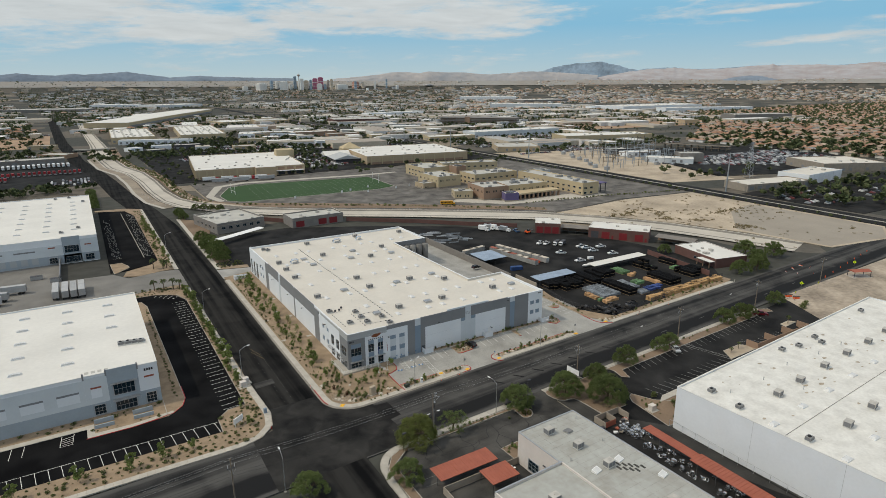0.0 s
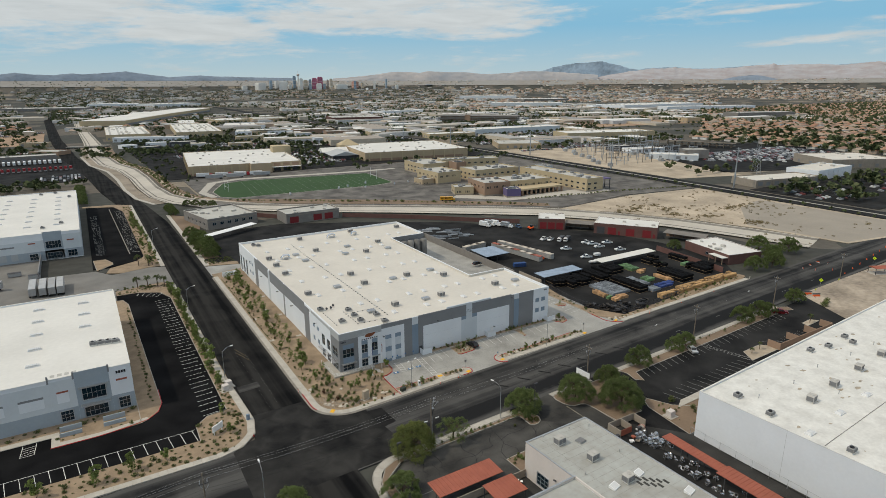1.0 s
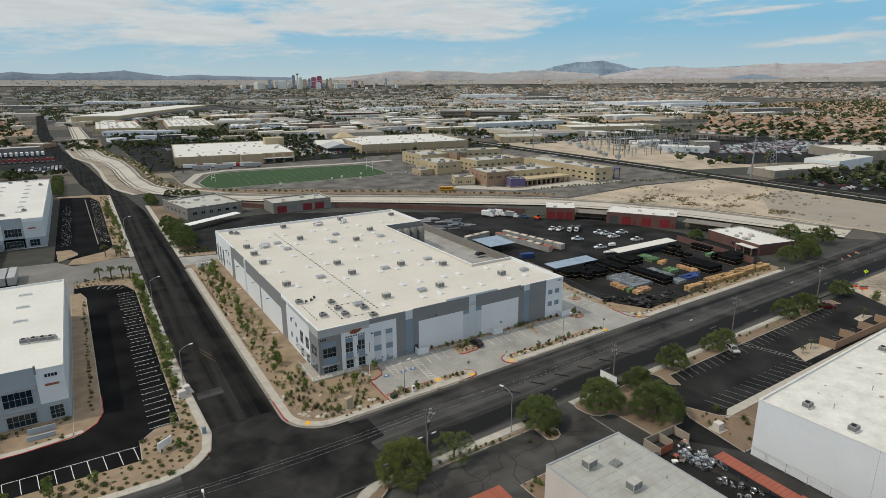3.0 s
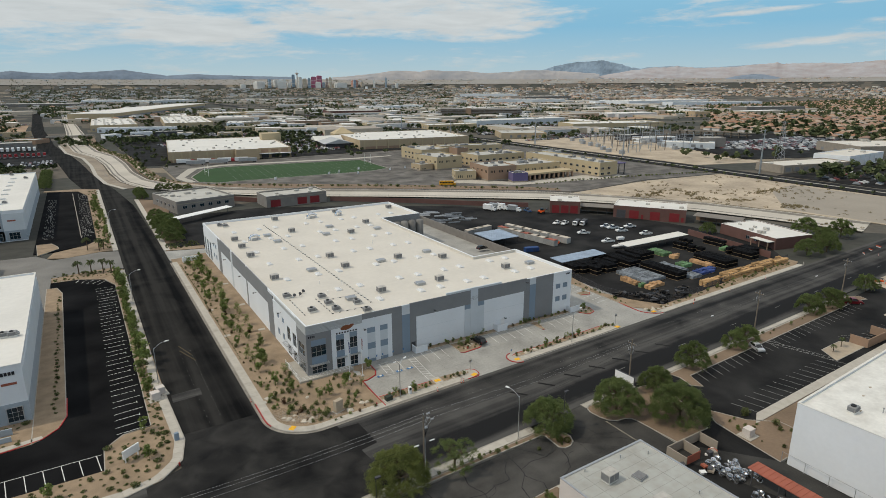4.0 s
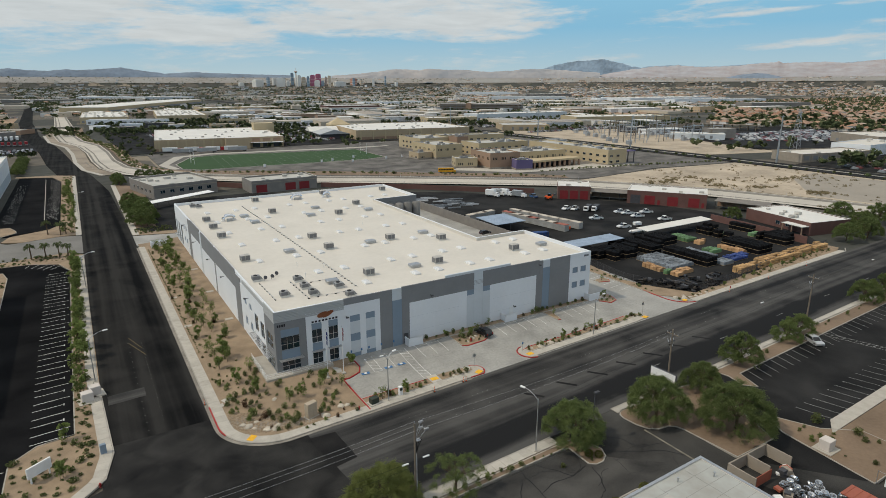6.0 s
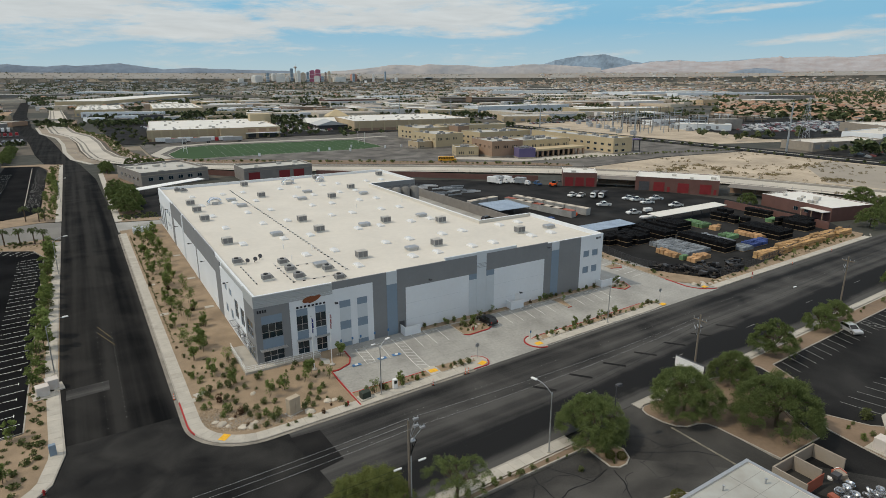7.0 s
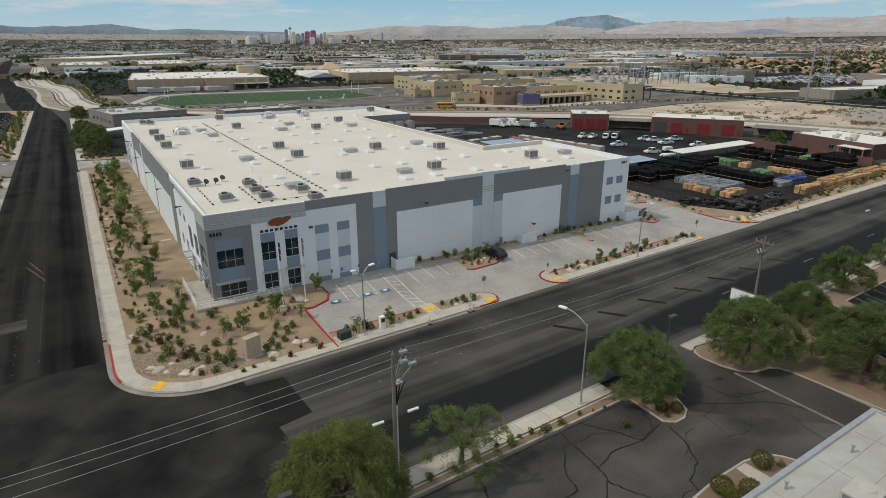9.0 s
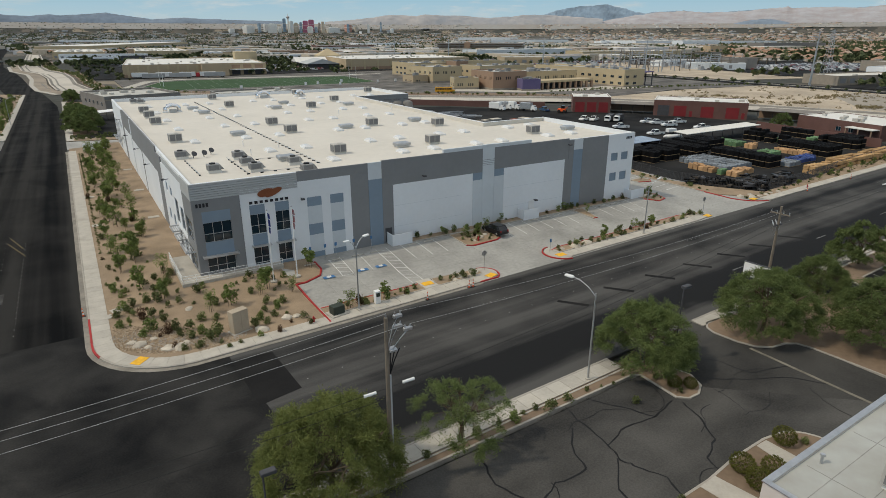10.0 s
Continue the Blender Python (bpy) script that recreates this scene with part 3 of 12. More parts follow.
# streets
plate("road", "wide worn dark asphalt street with faded lane paint", "road",
      [(-600, kerb_s(-600)), (700, kerb_s(700)), (700, kerb_n(700)), (-600, kerb_n(-600))], 0.0, ASPHALT_OLD)
ROAD_L = [(-21.4, -21.0), (-21.6, 150), (-23.2, 250), (-28.5, 312), (-38, 391), (-45, 483), (-52, 553), (-60, 615), (-67, 674), (-74, 800), (-84, 950), (-97, 1300), (-112, 1700)]
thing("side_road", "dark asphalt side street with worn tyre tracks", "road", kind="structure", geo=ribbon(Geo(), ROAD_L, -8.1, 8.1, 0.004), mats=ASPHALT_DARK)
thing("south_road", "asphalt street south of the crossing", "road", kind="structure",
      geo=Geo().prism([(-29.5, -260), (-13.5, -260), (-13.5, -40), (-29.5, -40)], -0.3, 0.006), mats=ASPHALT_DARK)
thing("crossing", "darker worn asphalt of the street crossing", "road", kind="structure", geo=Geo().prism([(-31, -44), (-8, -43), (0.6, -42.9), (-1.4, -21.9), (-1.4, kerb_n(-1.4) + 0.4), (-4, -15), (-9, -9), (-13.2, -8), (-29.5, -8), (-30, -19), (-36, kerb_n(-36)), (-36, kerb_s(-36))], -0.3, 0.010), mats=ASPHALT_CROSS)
thing("arterial_road", "distant asphalt arterial road", "road", kind="structure", geo=ribbon(Geo(), [(375, -400), (384, 0), (388, 200), (388, 500), (392, 1200), (396, 2200)], -11, 11, 0.02), mats=ASPHALT_MID)
thing("median", "pale raised concrete median strip", "median", kind="structure", geo=ribbon(Geo(), [(384, 0), (388, 200), (388, 500), (392, 1200)], -1, 1, 0.17), mats=KERB)



def arc(cx, cy, r, a0, a1, n=8):
    return [(cx + r * math.cos(radians(a0 + (a1 - a0) * k / n)), cy + r * math.sin(radians(a0 + (a1 - a0) * k / n))) for k in range(n + 1)]


def along(pts, step):
    """Points every step metres along a line."""
    out, left = [Vector(pts[0])], step
    for a, b in zip(pts, pts[1:]):
        a, b = Vector(a), Vector(b)
        d, gone = (b - a).length, 0.0
        while d - gone >= left:
            gone += left
            out.append(a + (b - a) * gone / d)
            left = step
        left -= d - gone
    return out


def sidewalk(label, pts, w0, w1, top=0.15, step=1.8, pieces=True):
    """A walk to the right of pts, laid in slabs, behind a kerb."""
    walk_ob = thing("sidewalk", label, "sidewalk", kind="structure", geo=ribbon(Geo(), pts, w0 + 0.01, w1 - 0.01, top - 0.03 if pieces else top + 0.012), mats=KERB if pieces else WALK)
    marks = along(pts, step)
    norm = []
    for i in range(len(marks)):
        d = (marks[min(i + 1, len(marks) - 1)] - marks[max(i - 1, 0)]).normalized()
        norm.append(Vector((d.y, -d.x)))
    for i, (a, b) in enumerate(zip(marks, marks[1:])):
        d = (b - a).normalized()
        na, nb = norm[i], norm[i + 1]
        q = [a + na * w0 + d * 0.015, b + nb * w0 - d * 0.015, b + nb * w1 - d * 0.015, a + na * w1 + d * 0.015]
        if pieces:
            part("slab", Geo().prism([tuple(p) for p in reversed(q)], top - 0.1, top), WALK, walk_ob)
    return walk_ob


def kerb(label, pts, mat=None, width=0.2, top=0.16, name="kerb"):
    return thing(name, label, "kerb", kind="structure", geo=ribbon(Geo(), pts, 0, width, top), mats=mat or KERB)


def island(label, poly, top=0.15, red=(), zf=None, bed=None):
    """A planted island: kerb ring and gravel inside, following the ground."""
    n = len(poly)
    cx, cy = sum(p[0] for p in poly) / n, sum(p[1] for p in poly) / n
    inner = []
    for i, (x, y) in enumerate(poly):
        a, b = Vector(poly[i - 1]), Vector(poly[(i + 1) % n])
        d = (b - a).normalized()
        inner.append((x - d.y * 0.2, y + d.x * 0.2))
    z = zf or land
    ob = thing("planter_island", label, "planter", kind="structure")
    part("bed", Geo().prism(inner, -0.3, top - 0.02, zf=z), bed or GRAVEL, ob)
    for want, mt in ((False, KERB), (True, RED_KERB)):
        ring = Geo()
        for i in range(n):
            if (i in red) == want:
                ring.prism([poly[i], poly[(i + 1) % n], inner[(i + 1) % n], inner[i]], -0.3, top + (0.004 if want else 0), zf=z)
        if ring.f:
            part("kerb", ring, mt, ob)
    return ob


def stripes(label, lines, width=0.11, z=0.04, mat=None, zf=None, name="stall_lines"):
    g = Geo()
    f = zf or land
    for x0, y0, x1, y1 in lines:
        d = Vector((x1 - x0, y1 - y0))
        n = max(1, int(d.length / 1.2)) if zf is None else 1
        d = d.normalized() * width / 2
        nx, ny = -d.y, d.x
        seg = [(x0 + (x1 - x0) * k / n, y0 + (y1 - y0) * k / n) for k in range(n + 1)]
        for (x0, y0), (x1, y1) in zip(seg, seg[1:]):
            g.add([(x0 - nx, y0 - ny, f(x0, y0) + z), (x0 + nx, y0 + ny, f(x0, y0) + z), (x1 + nx, y1 + ny, f(x1, y1) + z), (x1 - nx, y1 - ny, f(x1, y1) + z)], [(3, 2, 1, 0)])
    return thing(name, label, "road marking", kind="structure", geo=g, mats=mat or LINE)


flat = lambda x, y: 0.0

# front lot and east drive of the warehouse: one sloping concrete sheet
g = Geo()
xs = [10 + 2.0 * k for k in range(48)]
cols = []
for x in xs:
    ys = [kerb_n(x) - 0.2 + (1.5 - kerb_n(x) + 0.2) * k / 18 for k in range(19)]
    cols.append([(x, y, land(x, y) + 0.01) for y in ys])
for i in range(len(cols) - 1):
    for j in range(18):
        g.add([cols[i][j], cols[i + 1][j], cols[i + 1][j + 1], cols[i][j + 1]], [(0, 1, 2, 3)])
for i in range(12):
    for j in range(64):
        x0, x1, y0, y1 = 80.4 + i * 1.9, 80.4 + (i + 1) * 1.9, 1.5 + j * 2, 1.5 + (j + 1) * 2
        g.add([(x, y, land(x, y) + 0.01) for x, y in ((x0, y0), (x1, y0), (x1, y1), (x0, y1))], [(0, 1, 2, 3)])
thing("front_lot", "pale broom-finished concrete parking lot", "parking lot", kind="structure", geo=g, mats=CONC)
g = Geo()
for i in range(10):
    g.add([(x, y, 0.8) for x, y in ((63.6 + i * 1.7, 26.4), (65.3 + i * 1.7, 26.4), (65.3 + i * 1.7, 92.6), (63.6 + i * 1.7, 92.6))], [(0, 1, 2, 3)])
thing("truck_court", "grey concrete truck court with tyre marks", "yard", kind="structure", geo=g, mats=CONC)
# joints sawn in the lot
stripes("dark sawn joints in the lot concrete", [(x, kerb_n(x) + 5.5, x, -1.6) for x in range(14, 98, 4)] + [(11, y, 97, y) for y in (-4.5, -8.0, -11.5)], 0.02, 0.034, CONC_DARK, name="lot_joints")

# planting bed west of the warehouse and round its corner, rising to the wall
g = Geo()
nx, ny = 9, 70
for i in range(nx):
    for j in range(ny):
        q = []
        for a, b in ((i, j), (i + 1, j), (i + 1, j + 1), (i, j + 1)):
            x = -12.9 + 13.2 * a / nx
            y0 = -8.5 - 11.0 * math.sqrt(max(0.0, 1 - ((x + 3.9) / 9.3) ** 2)) if x < -3.9 else kerb_n(x) + 0.6
            y = y0 + (123.0 - y0) * (b / ny) ** 1.3
            q.append((x, y, land(x, y) + 0.10))
        g.add(q, [(0, 1, 2, 3)])
for i in range(8):
    for j in range(8):
        q = []
        for a, b in ((i, j), (i + 1, j), (i + 1, j + 1), (i, j + 1)):
            x = 0.3 + 10.0 * a / 8
            y0, y1 = kerb_n(x) + 0.6, (0.1 if x < 9.5 else -5.7)
            y = y0 + (y1 - y0) * b / 8
            q.append((x, y, land(x, y) + 0.10))
        g.add(q, [(0, 1, 2, 3)])
thing("planting_bed", "tan decomposed-granite planting bed round the office corner", "planting bed", kind="structure", geo=g, mats=GRAVEL, smooth=True)
g = Geo().prism([(10.2, -6.9), (11.5, -7.2), (13.8, -6.2), (14.6, -4.6), (14.6, -0.1), (9.4, -0.1)], -0.2, 0.12, zf=land)
thing("planting_bed", "tan gravel bed beside the flagpoles", "planting bed", kind="structure", geo=g, mats=GRAVEL)
red_line = [(14.7, -2.0), (14.7, -4.6), (13.9, -6.3), (11.5, -7.35), (10.2, -7.35), (10.25, -13), (10.25, -19.2)]
g = Geo()
for a, b in zip(red_line, red_line[1:]):
    d = (Vector(b) - Vector(a)).normalized() * 0.11
    g.prism([(a[0] - d.y, a[1] + d.x), (b[0] - d.y, b[1] + d.x), (b[0] + d.y, b[1] - d.x), (a[0] + d.y, a[1] - d.x)][::-1], -0.3, 0.17, zf=land)
thing("kerb", "red-painted fire lane kerb beside the lot", "kerb", kind="structure", geo=g, mats=RED_KERB)
# strip along the wall
thing("planting_bed", "narrow gravel strip under the front wall", "planting bed", kind="structure", geo=Geo().prism([(30.5, -1.6), (80.5, -1.6), (80.5, -0.02), (30.5, -0.02)], 0.5, 0.93), mats=GRAVEL)
thing("kerb", "concrete kerb along the wall strip", "kerb", kind="structure", geo=Geo().prism([(30.4, -1.8), (80.6, -1.8), (80.6, -1.6), (30.4, -1.6)], 0.4, 0.95), mats=KERB)

# street kerbs and walks of the warehouse block
CORNER = [(-13.3, 118), (-13.3, -11.0)] + arc(-4.2, -11.3, 9.1, 180, 268, 10)[1:] + [(8, kerb_n(8)), (24.0, kerb_n(24)), (31.5, kerb_n(31.5))]
CORNER = [(x, y) for x, y in CORNER]
kerb("pale concrete street kerb", CORNER, width=-0.2)
sidewalk("pale concrete sidewalk laid in square slabs round the corner", CORNER, -0.22, -2.0)
kerb("red-painted kerb end near the corner", [(-13.32, -4), (-13.32, -11.2)] + arc(-4.2, -11.3, 9.12, 180, 200, 3)[1:], RED_KERB, -0.21, 0.166)
thing("gutter", "dirty tan concrete gutter along the kerb", "gutter", kind="structure", geo=ribbon(Geo(), CORNER, 0.0, 0.55, 0.03), mats=STREET_GUTTER)
for x, y, a in ((-9.3, -17.2, 45), (34.0, -17.6, 20), (25.2, -15.5, 0), (47.6, -16.6, 0), (84.0, -15.4, 10), (102, -13.0, 0)):
    pad = Geo().box(-0.75, -0.55, 0, 0.75, 0.55, 0.03).rot(x, y, a, 0.152)
    thing("ramp_pad", "yellow tactile pad on the kerb ramp", "tactile paving", group="ramp pads", geo=pad, mats=YELLOW_PAD)
# islands between lot and street
I1 = [(10.5, -17.55), (31.5, -16.6), (33.4, -16.4), (33.9, -15.5), (33.2, -14.5), (26.4, -14.2), (26.3, -15.6), (24.1, -15.7), (24.1, -14.8), (10.5, -15.1)]
island("gravel island with shrubs and young trees beside the street", I1, red=(8,))
thing("ramp_walk", "concrete walk through the island", "sidewalk", kind="structure", geo=Geo().prism([(24.15, -17.2), (26.25, -17.1), (26.25, -14.0), (24.15, -14.0)], -0.2, 0.146), mats=WALK)
thing("kerb", "rounded red kerb nose of the island", "kerb", kind="structure", geo=ribbon(Geo(), [(31.5, -18.7)] + arc(33.4, -16.6, 2.3, -60, 80, 8), 0, -0.2, 0.16), mats=RED_KERB)
thing("island_nose", "concrete island nose with kerb ramp", "sidewalk", kind="structure", geo=Geo().prism([(31.0, -18.5), (33.0, -18.6), (34.9, -17.9), (35.6, -16.6), (35.2, -15.2), (33.8, -14.4), (33.4, -16.2), (31.0, -16.8)], -0.2, 0.14), mats=WALK)
I2 = [(48.0, -15.75), (83.0, -14.05), (84.6, -13.9), (84.0, -12.7), (80.0, -12.3), (63.0, -13.3), (49.5, -13.6), (47.6, -14.3)]
island("long gravel island with shrubs, boulders and young trees", I2, red=(4, 5, 6))
S2 = [(47.5, kerb_n(47.5)), (80.0, kerb_n(80)), (83.5, kerb_n(83) + 0.4), (85.6, -15.0)]
kerb("concrete street kerb along the island", S2, width=-0.2)
sidewalk("pale concrete sidewalk laid in slabs along the island", S2, -0.22, -2.0)
thing("kerb", "rounded red kerb nose of the long island", "kerb", kind="structure", geo=ribbon(Geo(), arc(48.4, -15.7, 2.7, 95, 265, 10), 0, 0.2, 0.16), mats=RED_KERB)
thing("island_nose", "concrete nose of the long island", "sidewalk", kind="structure", geo=Geo().prism(arc(48.4, -15.7, 2.55, 95, 270, 10) + [(48.4, -15.7)], -0.2, 0.14), mats=WALK)
# planted islands in the lot
island("small gravel island with palms beside the black car", [(37.3, -6.6), (38.4, -7.2), (43.0, -6.9), (44.2, -6.3), (44.2, -1.9), (37.0, -1.9)], red=(0, 1, 2))
island("small gravel island between stalls", [(64.3, -6.6), (65.4, -6.6), (66.2, -1.9), (63.6, -1.9)], red=(0,))
island("gravel island at the building end with boulders", [(81.2, -3.2), (83.5, -5.2), (86.4, -4.2), (87.6, -1.2), (86.6, 1.6), (81.2, 1.8)], red=(0, 1, 2, 3))
island("small gravel island in the east drive", [(93.8, 9.0), (97.0, 8.0), (98.2, 9.5), (97.6, 11.5), (93.8, 11.2)], red=(0, 1))
# painted stalls
rows = [(x, -1.9, x - 0.05, -7.0) for x in (52.4, 55.3, 58.2, 61.1, 69.4, 72.2, 75.0, 77.8)] + [(x, -1.9, x, -7.0) for x in (28.9, 31.7, 34.4, 46.8, 49.6)] + [(21.9, -1.9, 21.7, -7.6)]
rows += [(17.3, -2.2, 17.2, -7.6), (19.0, -2.0, 18.8, -7.6), (17.2, -7.6, 18.8, -7.6), (24.8, -1.9, 24.4, -14.0), (26.5, -1.9, 26.1, -14.0)]
rows += [(17.3, -2.4 - k * 1.3, 18.9, -3.1 - k * 1.3) for k in range(4)] + [(24.8 - 0.03 * k, -2.4 - k * 1.2, 26.4 - 0.03 * k, -3.2 - k * 1.2) for k in range(9)]
stripes("white painted stall lines and hatched access aisles", [(a - 0.6, b, c - 0.6, d) for a, b, c, d in rows])
stripes("white stall lines beside the yard fence", [(98.6, 2 + k * 2.8, 93.2, 1.2 + k * 2.8) for k in range(9)])
for x in (14.8, 19.7, 22.5):
    pad = thing("stall_symbol", "blue painted accessible stall symbol", "road marking", group="accessible symbols", at=(x, -6.9, land(x, -6.9) + 0.02), geo=Geo().box(-0.8, -0.7, 0, 0.8, 0.7, 0.006), mats=BLUE_PAD)
    part("mark", Geo().cyl((0.05, 0.42, 0.004), (0.05, 0.42, 0.012), 0.1, n=8).box(-0.02, -0.1, 0.004, 0.1, 0.3, 0.012).box(0.1, 0.02, 0.004, 0.35, 0.1, 0.012).box(0.27, -0.35, 0.004, 0.35, 0.02, 0.012).cyl((-0.02, -0.2, 0.003), (-0.02, -0.2, 0.011), 0.3, n=14), LINE, pad)
for x in (13.9, 18.0, 21.0, 23.9, 30.2, 33.0, 53.8, 56.7, 59.6, 70.8, 73.6, 76.4):
    thing("wheel_stop", "grey concrete wheel stop", "wheel stop", group="wheel stops", geo=Geo().bevel_box(-0.9, -0.1, 0, 0.9, 0.1, 0.14, 0.03).rot(x, -2.6, 0, land(x, -2.6)), mats=WALK)

# street surface: lane paint, patches and markers
stripes("worn white lane and edge lines", [(x, kerb_s(x) + 6.3, x + 3, kerb_s(x + 3) + 6.3) for x in range(40, 220, 24)], 0.12, 0.006, LINE_OLD, flat, "lane_lines")
stripes("faded yellow centre lines of the side street", [(-22.6, 36, -20.6, 29), (-22.8, 33, -20.2, 25)], 0.14, 0.012, YLINE, flat, "lane_lines")
g = Geo()
dots = [(x, kerb_n(x) - 5.4) for x in [6 + 0.55 * k for k in range(0, 260, 1)] if int(x / 4.6) % 3 == 0 and int(x * 1.8) % 2 == 0]
dots += [(x, kerb_n(x) - 9.0) for x in [4 + 3.6 * k for k in range(45)]] + [(-20.4, y) for y in [-4 + 1.7 * k for k in range(22)]] + [(-22.9, y) for y in [-6 + 2.6 * k for k in range(16)]]
for x, y in dots:
    g.add([(x - 0.06, y - 0.06, 0.007), (x + 0.06, y - 0.06, 0.007), (x + 0.04, y + 0.04, 0.035), (x - 0.04, y + 0.04, 0.035), (x - 0.06, y + 0.06, 0.007), (x + 0.06, y + 0.06, 0.007)], [(0, 1, 2, 3), (3, 2, 5, 4)])
thing("road_markers", "rows of small white raised lane markers", "road marker", kind="stuff", geo=g, mats=LINE_MID)
for k in range(7):
    x = 36.0 + 7.95 * k
    thing("road_patch", "dark rectangular trench patch in the street", "road patch", kind="structure", geo=Geo().prism([(x, -28.6), (x + 2.4, -31.6), (x + 2.9, -31.2), (x + 0.5, -28.2)], -0.05, 0.008), mats=PATCH)
thing("road_patch", "long dark trench patch across the street", "road patch", kind="structure", geo=Geo().prism([(-1.4, -22.0), (2.6, -22.2), (3.0, -30.2), (-1.1, -31.0)], -0.05, 0.018), mats=PATCH)
thing("road_patch", "lighter worn lane strip in the street", "road patch", kind="structure", geo=Geo().prism([(20, kerb_n(20) - 11.6), (95, kerb_n(95) - 11.6), (95, kerb_n(95) - 7.6), (30, kerb_n(30) - 7.6)], -0.05, 0.005), mats=ASPHALT_OLD)
thing("road_patch", "lighter square patch in the side street", "road patch", kind="structure", geo=Geo().prism([(-28, 6), (-22, 6.5), (-22, 10), (-28, 9.5)], -0.05, 0.016), mats=ASPHALT_OLD)

# south side of the street: kerb, walk, beds
SW = [(-13.4, -80), (-13.4, -55)] + arc(-4.0, -52.0, 9.0, 180, 100, 8) + [(4, kerb_s(4)), (31.0, kerb_s(31))]
kerb("concrete kerb of the south corner", SW, width=0.2)
sidewalk("concrete sidewalk of the south corner", SW, 0.22, 2.0)

# cracked lot of the small building
plate("lot", "old grey cracked asphalt lot with dark sealed cracks", "parking lot", [(-9, -88), (46.5, -88), (46.5, -46.0), (34.5, -42.6), (31.5, -45.4), (-3.3, -46.6), (-9, -52)], 0.03, ASPHALT_GREY)
plate("drive", "dark asphalt drive between the buildings", "driveway", [(35, -50), (46.5, -60), (62.5, -110), (62.5, -74), (51, -60), (51, -49), (46, -40.9), (35, -41.4)][::1], 0.034, ASPHALT_LOT)
plate("drive", "dark asphalt alley beside the white warehouse", "driveway", [(38.6, -130), (63.5, -130), (62.5, -74), (66.5, -57), (70.8, -40.0), (61, -40.4), (52, -60), (47, -62), (38.6, -62)], 0.032, ASPHALT_MID)
seals = [[(21.7, -45.6), (21.3, -48), (21.2, -51.1), (20.6, -52.6), (21.0, -54.0), (22.0, -56), (21.4, -58.4)], [(20.1, -48.1), (18.4, -50), (17.7, -52.3), (14.6, -52.2), (11.9, -53.2), (8.6, -52.4), (6.0, -53.4), (2.5, -52.6)],
         [(11.5, -47.4), (10.8, -50), (11.9, -52.9), (11.2, -55), (9.0, -56.4)], [(31.2, -50.4), (30.6, -52.6), (29.1, -55.2), (26.5, -56.2), (25.4, -59.5)], [(21.2, -51.1), (24, -50.2), (27.4, -50.6), (30.6, -49.8)],
         [(3.7, -48), (3.9, -51.3), (3.0, -53.0), (3.6, -55.4)], [(0.5, -49), (-1.2, -51.5), (-0.6, -54)], [(36, -49), (39.5, -51.2), (43, -52.8), (45.5, -56)], [(37.2, -44.5), (40.2, -47.5), (41.0, -50.8), (45.5, -52.0)],
         [(20.6, -52.6), (18, -55), (17.4, -58.5)], [(24.2, -45.6), (26.0, -48.0), (27.4, -50.6)]]
rng = random.Random(5)
for pts in seals:
    g = Geo()
    fine = []
    for a, b in zip(pts, pts[1:]):
        for k in range(4):
            fine.append((a[0] + (b[0] - a[0]) * k / 4 + rng.uniform(-0.13, 0.13), a[1] + (b[1] - a[1]) * k / 4 + rng.uniform(-0.13, 0.13)))
    fine.append(pts[-1])
    for a, b in zip(fine, fine[1:]):
        d = (Vector(b) - Vector(a)).normalized() * rng.uniform(0.05, 0.09)
        g.add([(a[0] + d.y, a[1] - d.x, 0.042), (b[0] + d.y, b[1] - d.x, 0.042), (b[0] - d.y, b[1] + d.x, 0.042), (a[0] - d.y, a[1] + d.x, 0.042)], [(0, 1, 2, 3)])
    thing("crack_seal", "dark winding bitumen crack seal on the lot", "crack seal", kind="structure", geo=g, mats=SEAL)
for k in range(16):
    x, y, a = rng.uniform(-2, 44), rng.uniform(-58, -47.5), rng.uniform(0, 6.28)
    g = Geo()
    for _ in range(rng.randrange(5, 12)):
        a += rng.uniform(-0.5, 0.5)
        x2, y2, w = x + 0.7 * math.cos(a), y + 0.7 * math.sin(a), rng.uniform(0.02, 0.045)
        d = Vector((x2 - x, y2 - y)).normalized() * w
        g.add([(x + d.y, y - d.x, 0.044), (x2 + d.y, y2 - d.x, 0.044), (x2 - d.y, y2 + d.x, 0.044), (x - d.y, y + d.x, 0.044)], [(0, 1, 2, 3)])
        x, y = x2, y2
    thing("crack_seal", "thin dark crack in the old lot", "crack", kind="structure", geo=g, mats=SEAL)
plate("verge", "soil under the walk and beds south of the street", "planting bed", [(-4, -46.0), (30.5, -45.0), (34, -43.6), (31, -42.4), (-3, -43.6)], 0.035, DIRT)
plate("verge", "concrete bedding under the islands of the front lot", "planting bed", [(10.4, -19.4), (34, -18.3), (34.6, -14.6), (10.4, -14.9)], 0.10, WALK)
stripes("faded stall lines on the cracked lot", [(-6, -58.5, -2.5, -58.5), (-6.5, -61, -3, -61)], 0.1, 0.045, LINE_OLD, flat)
island("gravel strip with shrubs and mesquite along the south walk", [(-3.2, -46.1), (30.8, -45.1), (31.4, -45.5), (31.2, -49.7), (32.1, -50.5), (33.5, -50.5), (34.9, -49.7), (35.7, -48.0), (35.2, -46.3), (33.8, -43.75), (30.5, -43.75), (-2.5, -45.3)], zf=flat, bed=DIRT)
